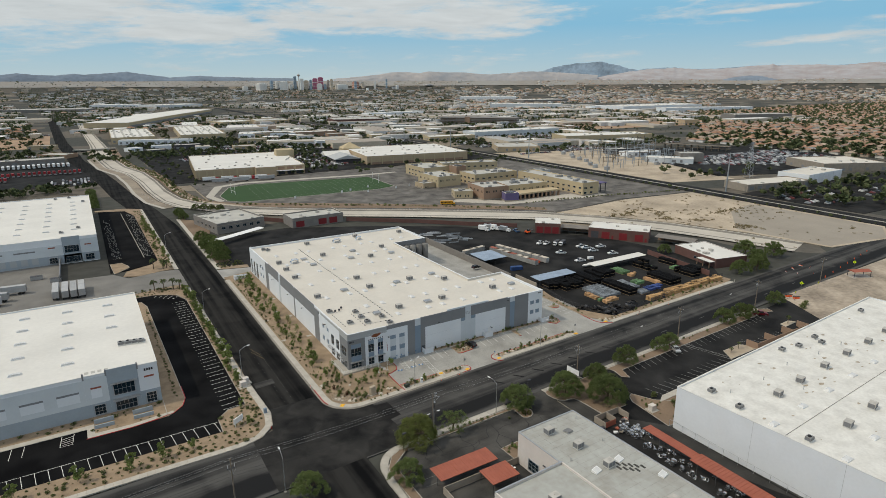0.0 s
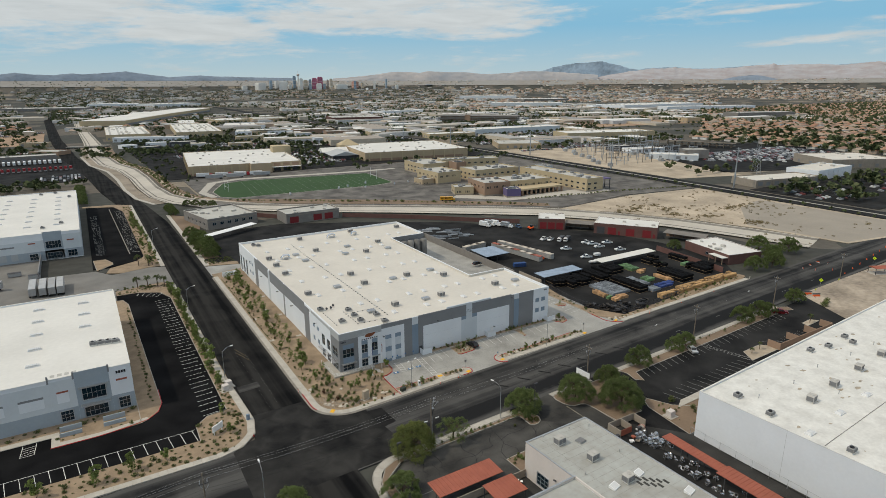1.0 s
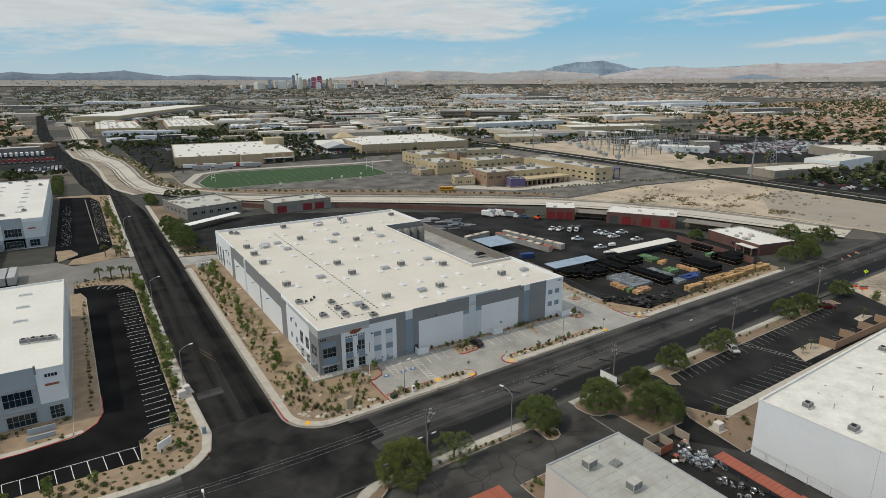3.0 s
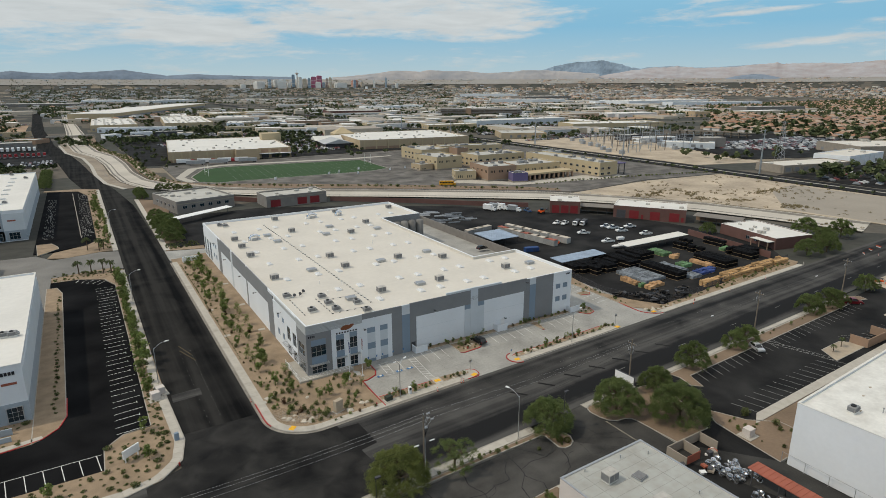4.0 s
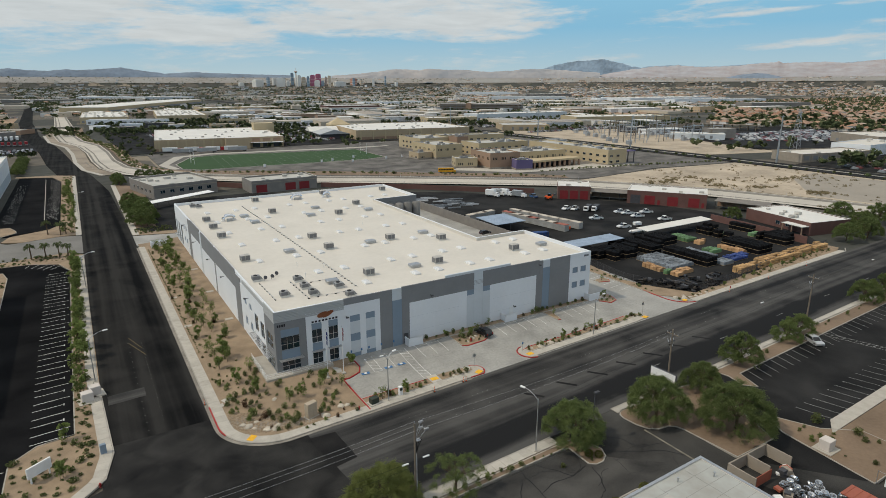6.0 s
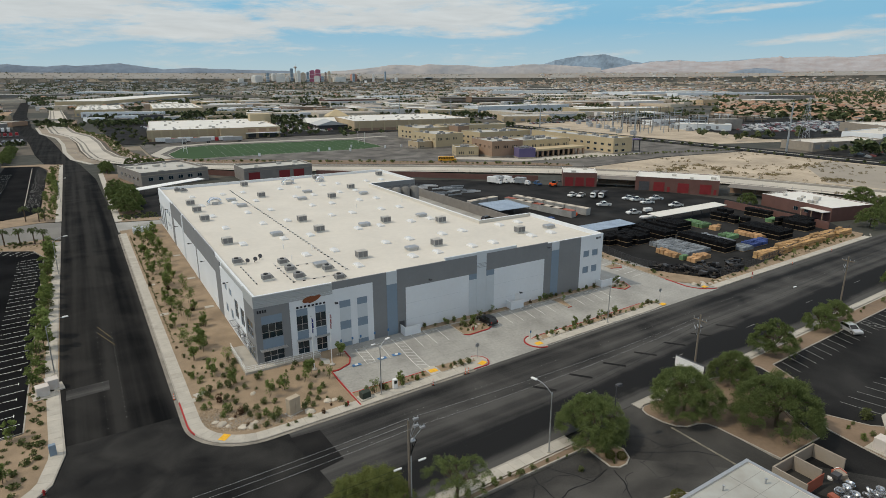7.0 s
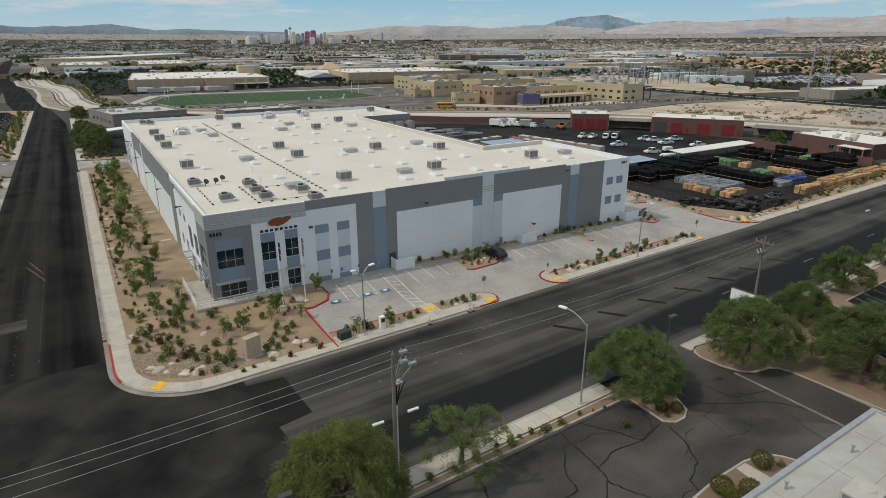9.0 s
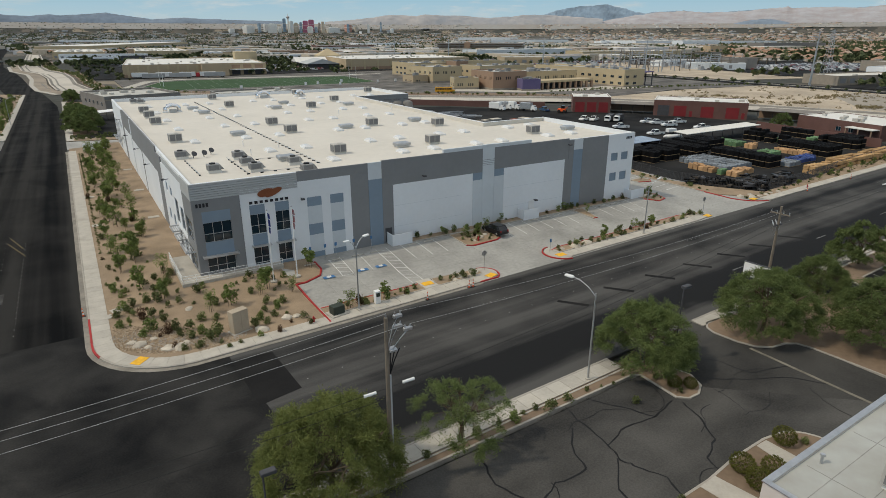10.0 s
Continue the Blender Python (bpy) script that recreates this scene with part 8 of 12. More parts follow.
def vehicle(shape, mat, label, category, x, y, z, turn, group="", rack=False):
    L, W, waist, top, c0, c1, r0, r1 = SHAPES[shape]
    v = thing(shape if shape != "suv" else "car", label, category, group, at=(x, y, z), turn=turn)
    h, w = L / 2, W / 2
    side = [(-h, 0.45), (-h + 0.08, 0.32), (-h + 0.5, 0.28), (h - 0.5, 0.28), (h - 0.05, 0.35), (h, 0.55), (h - 0.05, 0.82), (h - 0.35, 0.95), (c1, waist), (c0, waist), (-h + 0.1, waist - 0.02), (-h, waist - 0.2)]
    n = len(side)
    g = Geo()
    verts = [(a, -w * 0.93, b) for a, b in side] + [(a * 0.995, -w, b * 0.98 + 0.01) for a, b in side] + [(a * 0.995, w, b * 0.98 + 0.01) for a, b in side] + [(a, w * 0.93, b) for a, b in side]
    f = [tuple(range(n)), tuple(range(4 * n - 1, 3 * n - 1, -1))]
    for s in range(3):
        f += [(s * n + i, (s + 1) * n + i, (s + 1) * n + (i + 1) % n, s * n + (i + 1) % n) for i in range(n)]
    if shape == "pickup":
        g.add(verts, f)
        g2 = Geo().box(-h + 0.12, -w * 0.8, waist - 0.05, c0 - 0.1, w * 0.8, waist + 0.005)
        part("bed", g2, STEEL_DARK, v, "dark open load bed")
    else:
        g.add(verts, f)
    part("body", g, mat, v)
    wi, wr = w * 0.94, w * 0.78
    cab = Geo().add([(c0, -wi, waist - 0.02), (c1, -wi, waist - 0.02), (c1, wi, waist - 0.02), (c0, wi, waist - 0.02), (r0, -wr, top - 0.06), (r1, -wr, top - 0.06), (r1, wr, top - 0.06), (r0, wr, top - 0.06)],
                    [(0, 1, 5, 4), (1, 2, 6, 5), (2, 3, 7, 6), (3, 0, 4, 7), (4, 5, 6, 7)])
    part("greenhouse", cab, CAR_GLASS, v, "dark car windows")
    part("roof_panel", Geo().bevel_box(r0 - 0.03, -wr - 0.02, top - 0.08, r1 + 0.03, wr + 0.02, top, 0.04), mat, v)
    for a, b in ((c1, r1), (c0, r0)):
        for sgn in (-1, 1):
            part("pillar", Geo().cyl((a, sgn * wi, waist - 0.02), (b, sgn * wr, top - 0.05), 0.05, n=5), mat, v)
    for a in (-h * 0.62, h * 0.63):
        for sgn in (-1, 1):
            wh = part("wheel", Geo().cyl((a, sgn * (w - 0.2), 0.36), (a, sgn * (w + 0.01), 0.36), 0.36, n=14), TYRE, v)
            part("rim", Geo().cyl((a, sgn * (w + 0.005), 0.36), (a, sgn * (w + 0.02), 0.36), 0.22, n=10), GALV, wh)
    for sgn in (-1, 1):
        part("headlight", Geo().box(h - 0.1, sgn * w * 0.72 - 0.2, 0.68, h - 0.01, sgn * w * 0.72 + 0.2, 0.84), LAMP_C, v)
        part("tail_light", Geo().box(-h - 0.01, sgn * w * 0.82 - 0.1, 0.72, -h + 0.06, sgn * w * 0.82 + 0.1, 1.0), LAMP_R, v)
    if rack:
        part("rack", Geo().tube([(-h + 0.2, -0.8, waist), (-h + 0.2, -0.8, 1.9), (c1, -0.8, 2.0), (c1, 0.8, 2.0), (-h + 0.2, 0.8, 1.9), (-h + 0.2, 0.8, waist)], 0.04, 5), STEEL_DARK, v, "ladder rack")
    return v


vehicle("suv", BLACK_CAR, "parked black SUV facing the planter", "car", 44.4, -4.4, land(44.4, -4.4) + 0.01, 95)
vehicle("suv", SILVER_CAR, "parked silver SUV in the black lot", "car", 103.2, -44.4, 0.04, -118)
vehicle("pickup", RED_CAR, "parked dark red pickup truck", "pickup truck", 159.6, -40.8, 0.04, -40)
vehicle("suv", BLACK_CAR, "black car parked in the truck court", "car", 97.0, 68.8, 0.82, 5)
for k, (x, y, a) in enumerate(((158.6, 86.6, 205), (156.0, 89.2, 200), (152.6, 67.8, 155), (170.8, 71.3, 158), (171.5, 67.9, 160), (170.6, 61.8, 163), (180.2, 65.4, 160), (175.5, 52.0, 160), (150.9, 51.4, 165))):
    vehicle("pickup", WHITE_CAR, "white utility pickup truck in the yard" if k % 3 else "white pickup truck with ladder rack in the yard", "pickup truck", x, y, 0.01, a, "yard pickups", rack=k % 3 == 0)
for x, y in ((162.4, 82.5), (165.3, 80.7)):
    t = thing("stake_truck", "white truck with dark slatted load box", "truck", group="yard stake trucks", at=(x, y, 0), turn=208)
    part("cab", Geo().bevel_box(1.5, -1.0, 0.55, 3.4, 1.0, 2.3, 0.2), WHITE_CAR, t)
    part("windscreen", Geo().box(3.36, -0.85, 1.35, 3.43, 0.85, 2.05), CAR_GLASS, t)
    part("chassis", Geo().box(-3.2, -0.9, 0.45, 1.5, 0.9, 0.8), STEEL_DARK, t)
    part("load_box", Geo().box(-3.2, -1.1, 0.8, 1.3, 1.1, 2.5), STEEL_DARK, t, "dark slatted load box")
    for a in (-2.2, 2.4):
        for sgn in (-1, 1):
            part("wheel", Geo().cyl((a, sgn * 0.75, 0.42), (a, sgn * 1.05, 0.42), 0.42, n=12), TYRE, t)
tr = thing("utility_trailer", "small white equipment trailer behind a pickup", "trailer", at=(157.4, 50.6, 0), turn=165)
part("body", Geo().bevel_box(-1.6, -0.9, 0.6, 1.5, 0.9, 1.7, 0.1), WHITE_CAR, tr)
part("drawbar", Geo().box(1.5, -0.06, 0.5, 2.8, 0.06, 0.62), STEEL_DARK, tr)
for sgn in (-1, 1):
    part("wheel", Geo().cyl((-0.2, sgn * 0.75, 0.36), (-0.2, sgn * 1.0, 0.36), 0.36, n=12), TYRE, tr)
tk = thing("tank_trailer", "long white tank trailer beside the carport", "trailer", at=(147.2, 41.9, 0), turn=160)
part("tank", Geo().cyl((-2.9, 0, 1.15), (2.4, 0, 1.15), 0.62, n=14).cyl((2.4, 0, 1.15), (3.2, 0, 1.1), 0.62, 0.25, n=14), WHITE_CAR, tk, smooth=True)
part("frame", Geo().box(-2.8, -0.5, 0.4, 2.6, 0.5, 0.6), STEEL_DARK, tk)
for a in (-1.6, 1.6):
    for sgn in (-1, 1):
        part("wheel", Geo().cyl((a, sgn * 0.6, 0.36), (a, sgn * 0.85, 0.36), 0.36, n=12), TYRE, tk)
vehicle("pickup", BLUE_CAR, "blue pickup truck near the boundary wall", "pickup truck", 162.5, 119.6, 0.01, 80)
for k, (x, y) in enumerate(((146.3, 131.6), (150.6, 132.4), (153.3, 130), (156.4, 123))):
    t = thing("box_truck", "white box truck parked by the boundary wall", "truck", group="yard box trucks", at=(x, y, 0), turn=-65)
    part("box", Geo().bevel_box(-3.6, -1.2, 1.0, 1.4, 1.2, 3.5, 0.05), WHITE_CAR if k % 2 == 0 else GALV, t)
    part("cab", Geo().add([(1.5, -1.05, 0.6), (3.6, -1.05, 0.6), (3.6, 1.05, 0.6), (1.5, 1.05, 0.6), (1.5, -1.0, 2.4), (2.9, -1.0, 2.4), (2.9, 1.0, 2.4), (1.5, 1.0, 2.4), (3.6, -1.05, 1.4), (3.6, 1.05, 1.4)],
                          [(0, 1, 8, 5, 4), (2, 3, 7, 6, 9), (1, 2, 9, 8), (8, 9, 6, 5), (4, 5, 6, 7), (3, 0, 4, 7)]), WHITE_CAR, t)
    part("windscreen", Geo().add([(3.5, -0.9, 1.5), (3.5, 0.9, 1.5), (2.99, 0.85, 2.32), (2.99, -0.85, 2.32)], [(0, 1, 2, 3)]), CAR_GLASS, t)
    for a in (-2.4, 2.6):
        for sgn in (-1, 1):
            part("wheel", Geo().cyl((a, sgn * 0.85, 0.48), (a, sgn * 1.15, 0.48), 0.48, n=12), TYRE, t)
ldr = thing("loader", "orange wheel loader beside the brick workshop", "loader", at=(165.4, 111.4, 0), turn=-60)
part("body", Geo().bevel_box(-2.0, -0.9, 0.6, 1.2, 0.9, 1.7, 0.1), ORANGE, ldr)
part("cab", Geo().bevel_box(-0.6, -0.7, 1.7, 0.7, 0.7, 2.9, 0.08), CAR_GLASS, ldr, "dark glass cab")
part("arm", Geo().cyl((1.0, 0, 1.4), (2.6, 0, 3.0), 0.16, n=6), ORANGE, ldr)
part("bucket", Geo().box(2.3, -1.0, 2.4, 3.1, 1.0, 3.1), STEEL_DARK, ldr)
for a in (-1.4, 0.9):
    for sgn in (-1, 1):
        part("wheel", Geo().cyl((a, sgn * 0.75, 0.6), (a, sgn * 1.1, 0.6), 0.6, n=12), TYRE, ldr)
bus = thing("school_bus", "yellow school bus on the school lot", "bus", at=(171, 214, 0), turn=-28)
part("body", Geo().bevel_box(-5.5, -1.2, 0.6, 4.2, 1.2, 3.1, 0.12), YELLOW_BUS, bus)
part("hood", Geo().bevel_box(4.2, -1.0, 0.6, 5.6, 1.0, 1.7, 0.12), YELLOW_BUS, bus)
for k in range(9):
    part("window", Geo().box(-5.1 + k * 1.0, -1.23, 1.8, -4.3 + k * 1.0, -1.2, 2.6), CAR_GLASS, bus)
for a in (-3.8, 3.6):
    for sgn in (-1, 1):
        part("wheel", Geo().cyl((a, sgn * 0.9, 0.5), (a, sgn * 1.2, 0.5), 0.5, n=12), TYRE, bus)
for k, (x, mt) in enumerate(((40, WHITE_CAR), (58, RED_CAR), (82, WHITE_CAR))):
    t = copy_thing(bpy.data.objects["semi_trailer"], pose(x + 6, 416 - k * 2.2, 0, 0, 0, 83))
    t["label"] = "box semi-trailer parked behind the tan store"

# ---- plants ----
def leaf_mesh(name, clumps, per, size, mat, seed, slim=0.4, droop=0.0):
    """Many small leaf blades in loose clumps; clumps: rows of x, y, z, radius, flatness."""
    r = np.random.default_rng(seed)
    cs = np.array(clumps)
    idx = np.repeat(np.arange(len(cs)), per)
    n = len(idx)
    d = r.normal(size=(n, 3))
    d /= np.linalg.norm(d, axis=1, keepdims=True)
    rad = cs[idx, 3] * r.uniform(0.25, 1.0, n) ** 0.5
    p = cs[idx, :3] + d * rad[:, None] * np.stack([np.ones(n), np.ones(n), cs[idx, 4]], 1)
    a = r.normal(size=(n, 3))
    a[:, 2] = a[:, 2] * 0.6 - droop
    a /= np.linalg.norm(a, axis=1, keepdims=True)
    b = np.cross(a, r.normal(size=(n, 3)))
    b /= np.linalg.norm(b, axis=1, keepdims=True)
    s = size * r.uniform(0.6, 1.4, n)[:, None]
    v = np.stack([p - a * s, p + b * s * slim, p + a * s, p - b * s * slim], 1).reshape(-1, 3)
    me = bpy.data.meshes.new(name)
    me.vertices.add(4 * n)
    me.vertices.foreach_set("co", v.ravel())
    me.loops.add(4 * n)
    me.loops.foreach_set("vertex_index", np.arange(4 * n))
    me.polygons.add(n)
    me.polygons.foreach_set("loop_start", np.arange(0, 4 * n, 4))
    me.polygons.foreach_set("loop_total", np.full(n, 4))
    me.materials.append(mat)
    me.update(calc_edges=True)
    return me


def limbs(seed, height, spread, n=7, r0=0.2, fork=0.25):
    """Trunk and limbs; returns the mesh parts and the limb ends."""
    r = random.Random(seed)
    g, tips = Geo(), []
    base = Vector((r.uniform(-0.1, 0.1), r.uniform(-0.1, 0.1), height * fork))
    g.cyl((0, 0, -0.1), base, r0, r0 * 0.8, n=8)
    for k in range(n):
        a = 2 * math.pi * k / n + r.uniform(-0.3, 0.3)
        s = spread * r.uniform(0.35, 0.75)
        mid = base + Vector((math.cos(a) * s * 0.4, math.sin(a) * s * 0.4, height * r.uniform(0.2, 0.32)))
        end = base + Vector((math.cos(a) * s, math.sin(a) * s, height * r.uniform(0.38, 0.6)))
        g.cyl(base, mid, r0 * 0.5, r0 * 0.35, n=6).cyl(mid, end, r0 * 0.35, r0 * 0.12, n=5)
        tips += [mid, end]
        for _ in range(2):
            e2 = mid + Vector((r.uniform(-1, 1), r.uniform(-1, 1), r.uniform(0.3, 1.1))) * spread * 0.3
            g.cyl(mid, e2, r0 * 0.22, r0 * 0.08, n=4)
            tips.append(e2)
    return g, tips


def feather_mesh(name, strands, per, size, mat, seed, slim=0.3):
    """Fine leaflets strung along drooping twigs; strands: rows of start, direction, length and droop."""
    r = np.random.default_rng(seed)
    st = np.array(strands)
    idx = np.repeat(np.arange(len(st)), per)
    n = len(idx)
    o, d, ln, dr = st[idx, :3], st[idx, 3:6], st[idx, 6], st[idx, 7]
    t = r.uniform(0.08, 1.0, n) ** 0.8
    p = o + d * (ln * t)[:, None] + r.normal(size=(n, 3)) * (0.07 + 0.10 * ln * (1 - 0.5 * t))[:, None]
    p[:, 2] -= dr * ln * t * t
    a = d + r.normal(size=(n, 3)) * 0.75
    a[:, 2] -= 1.2 * dr * t
    a /= np.linalg.norm(a, axis=1, keepdims=True)
    b = np.cross(a, r.normal(size=(n, 3)))
    b /= np.linalg.norm(b, axis=1, keepdims=True)
    s = size * r.uniform(0.6, 1.5, n)[:, None]
    v = np.stack([p - a * s, p + b * s * slim, p + a * s, p - b * s * slim], 1).reshape(-1, 3)
    me = bpy.data.meshes.new(name)
    me.vertices.add(4 * n)
    me.vertices.foreach_set("co", v.ravel())
    me.loops.add(4 * n)
    me.loops.foreach_set("vertex_index", np.arange(4 * n))
    me.polygons.add(n)
    me.polygons.foreach_set("loop_start", np.arange(0, 4 * n, 4))
    me.polygons.foreach_set("loop_total", np.full(n, 4))
    me.materials.append(mat)
    me.update(calc_edges=True)
    return me


def mesquite(seed, spread=4.3, height=5.4, per=60, dense=70, leaf=0.13, mat=LEAF_MESQ, low=0.06):
    """A broad crown of drooping feathery sprays over a forking trunk."""
    r = random.Random(seed)
    t = thing("mesquite_tree", "broad feathery green mesquite tree in a gravel bed", "tree", group="mesquite trees")
    g, tips = limbs(seed, height, spread)
    strands = []
    for k in range(dense):
        a, up = r.uniform(0, 6.283), r.random() ** 1.15
        q = math.sqrt(1 - up * up) * (1.0 if k % 4 else 0.5)
        lobe = 1 + 0.13 * math.sin(3 * a + seed) + 0.09 * math.sin(5 * a + 2 * seed)
        c = Vector((math.cos(a) * q * spread * 0.78 * lobe, math.sin(a) * q * spread * 0.78 * lobe, height * (0.20 + low + (0.74 - low) * up) * r.uniform(0.92, 1.05)))
        if k % 3 == 0:
            g.cyl(tips[k % len(tips)], c, 0.035, 0.012, n=4)
        out = Vector((math.cos(a), math.sin(a), 0)) * (0.35 + 0.65 * q)
        for _ in range(7):
            d = (out + Vector((r.gauss(0, 0.5), r.gauss(0, 0.5), r.uniform(-0.1, 0.6) + 0.5 * (1 - q)))).normalized()
            strands.append((*c, *d, spread * r.uniform(0.14, 0.30), r.uniform(0.25, 0.8)))
    part("trunk", g, BARK, t, "dark branching trunk")
    part("crown", feather_mesh("crown", strands, per, leaf, mat, seed), None, t)
    return t


def place(kinds, spots, rs, lo=0.85, hi=1.15, zf=None):
    """Stand copies at spots, turned and sized by chance; each kind's first one is moved to its first spot."""
    used = [False] * len(kinds)
    for i, s in enumerate(spots):
        k = i % len(kinds)
        x, y = s[0], s[1]
        sc = (s[2] if len(s) > 2 else 1.0) * rs.uniform(lo, hi)
        z = (zf or land)(x, y)
        ob = kinds[k] if not used[k] else copy_thing(kinds[k], pose(0, 0, 0))
        used[k] = True
        ob.matrix_basis = Matrix.LocRotScale((x, y, z), Euler((0, 0, rs.uniform(0, 6.28))), (sc, sc, sc * rs.uniform(0.9, 1.1)))


rs = random.Random(3)
place([mesquite(201, 4.2, 6.0, per=72, leaf=0.078, dense=165)], [(33.4, -44.4, 1.15), (58.2, -55.6, 1.42)], rs, 0.98, 1.02, flat)
place([mesquite(202, 4.2, 6.0, per=72, leaf=0.078, dense=165)], [(50.0, -46.4, 1.24), (64.6, -44.6, 0.88)], rs, 0.98, 1.02, flat)
place([mesquite(204, 4.3, 5.8, per=90, leaf=0.062, dense=190, mat=LEAF_OLIVE, low=0.0)], [(0.4, -44.4, 1.25)], rs, 0.98, 1.02, flat)
place([mesquite(101, 4.2, 5.8, per=26, leaf=0.16, dense=95), mesquite(102, 4.2, 5.8, per=26, leaf=0.16, dense=95), mesquite(103, 4.5, 5.9, per=26, leaf=0.16, dense=95)], [(81.2, -41.8, 1.0), (99.4, -40.6, 0.75), (105.2, -40.2, 0.8), (140.5, -37.6, 0.95), (150.2, -38.3, 0.95), (156, -38.0, 0.7), (176.5, -36.9, 0.85),
      (-9.0, -56.6, 0.95), (-30.4, -49.2, 0.95), (227, 2, 1.2), (236, 14, 1.3), (222, -2, 1.0), (246, 4, 1.2), (214, -6, 1.1), (203, -4, 1.05), (200.5, 38.4, 0.85)], rs, 0.97, 1.03, flat)
sparse = mesquite(140, 3.6, 5.6, 42, 60, 0.07)
sparse["label"] = "thin half-bare mesquite tree beside the walk"
sparse.matrix_basis = Matrix.LocRotScale((11.3, -44.5, 0.1), Euler((0, 0, 0)), (1.15, 1.15, 1.05))
place([mesquite(110, 4.4, 5.6, 12, 60, 0.36)], [(-7 + rs.uniform(-2.5, 2), 152 + 4.4 * k, rs.uniform(0.8, 1.15)) for k in range(12)] + [(-9, 268 + 7 * k, 0.8) for k in range(4)] + [(4 + 5 * k, 298 - 4 * k, 0.75) for k in range(4)] + [(-60, 340 + 9 * k, 0.9) for k in range(9)], rs, 0.95, 1.05, flat)


def young_tree(seed, kind):
    r = random.Random(seed)
    h = 2.9
    t = thing("young_tree", "slender staked young tree in a gravel bed", "young tree", group="young trees")
    g = Geo().cyl((0, 0, -0.05), (0.03, 0, h * 0.55), 0.045, 0.03, n=6)
    cl = []
    for k in range(6):
        a, z = r.uniform(0, 6.28), h * r.uniform(0.22, 0.55)
        e = (math.cos(a) * r.uniform(0.3, 0.7), math.sin(a) * r.uniform(0.3, 0.7), z + h * r.uniform(0.15, 0.4))
        g.cyl((0.03, 0, z), e, 0.02, 0.008, n=4)
        cl.append((*e, r.uniform(0.25, 0.45), 0.9))
    for _ in range(7):
        q = r.random()
        cl.append((r.uniform(-0.45, 0.45), r.uniform(-0.45, 0.45), h * (0.24 + 0.68 * q), 0.42 * (1.2 - 0.65 * q), 1.0))
    part("trunk", g, BARK, t)
    part("crown", leaf_mesh("crown", cl, 38 if kind else 52, 0.105 if kind else 0.13, LEAF_YOUNG, seed, 0.35 if kind else 0.5), None, t)
    part("stake", Geo().cyl((0.35, 0, 0), (0.32, 0, 1.5), 0.025, n=5).cyl((-0.35, 0, 0), (-0.32, 0, 1.5), 0.025, n=5), WOOD_POLE, t, "timber tree stake")
    return t


bed_trees = [(rs.uniform(-9.5, -3.5), 10 + 1.75 * k + rs.uniform(-0.8, 0.8), rs.choice((0.8, 1.0, 1.25, 1.35))) for k in range(60)]
front_trees = [(-5.0, -3.5, 1.2), (-0.8, -9.6, 1.1), (1.6, -9.0, 1.2), (5.4, -8.2, 1.1), (6.6, -6.9, 1.3), (9.2, -9.0, 0.9), (-7.2, 1.5, 1.3), (-4.0, 4.5, 1.2), (13.4, -3.4, 1.2), (13.6, -17.0, 1.1), (18.4, -16.6, 1.2), (39.0, -3.6, 0.9), (41.8, -3.4, 0.9), (43.6, -3.0, 1.0), (58.6, -14.6, 1.0), (66.0, -14.2, 0.95), (70.6, -13.9, 1.0), (65.0, -4.2, 0.9), (85.0, -1.2, 1.0), (95.6, 9.8, 0.9),
               (121, -11.4, 0.9), (131, -10.8, 0.9), (137, -10.2, 0.9), (146, -9.8, 0.95), (153, -9.4, 0.9), (160, -8.8, 0.9), (167, -8.4, 0.95), (176, -7.8, 0.9), (36.5, -1.0, 0.7), (48.2, -0.9, 0.7), (62.4, -0.9, 0.7)]
place([young_tree(201, 0), young_tree(202, 1), young_tree(203, 0), young_tree(204, 1)], bed_trees + [(x, y, 0.85 * q) for x, y, q in front_trees], rs)
west_trees = [(rs.uniform(-32.4, -31.2), 14 + 4.1 * k + rs.uniform(-1.6, 1.6), rs.uniform(0.9, 1.9)) for k in range(25)] + [(rs.uniform(-35.5, -31), 156 + 5 * k, rs.uniform(1.0, 1.6)) for k in range(26)] + [(-57, -17, 1.6), (-50, -16.5, 1.0), (-64, -18, 1.8), (-34.6, -13, 1.0), (-34.4, -2.5, 1.2), (-75, -17, 1.5), (-88, -16, 1.4)]
place([young_tree(211, 0), young_tree(212, 0)], west_trees, rs, zf=flat)


def shrub(seed, mat, r0=0.42, word="rounded green desert shrub in gravel"):
    r = random.Random(seed)
    cl = [(r.uniform(-0.2, 0.2), r.uniform(-0.2, 0.2), r.uniform(0.15, 0.72), r0 * r.uniform(0.6, 0.9), 1.05) for _ in range(6)]
    s = new("shrub", leaf_mesh("shrub", cl, 62, 0.075, mat, seed, 0.5))
    return tagged(s, word, "shrub", "desert shrubs")


def spots_in(n, x0, x1, y0, y1, ok, gap, seed):
    r, out = random.Random(seed), []
    for _ in range(n * 30):
        if len(out) >= n:
            break
        p = (r.uniform(x0, x1), r.uniform(y0, y1))
        if ok(*p) and all((p[0] - q[0]) ** 2 + (p[1] - q[1]) ** 2 > gap * gap for q in out):
            out.append((*p, r.choice((0.45, 0.6, 0.75, 0.95, 1.15))))
    return out


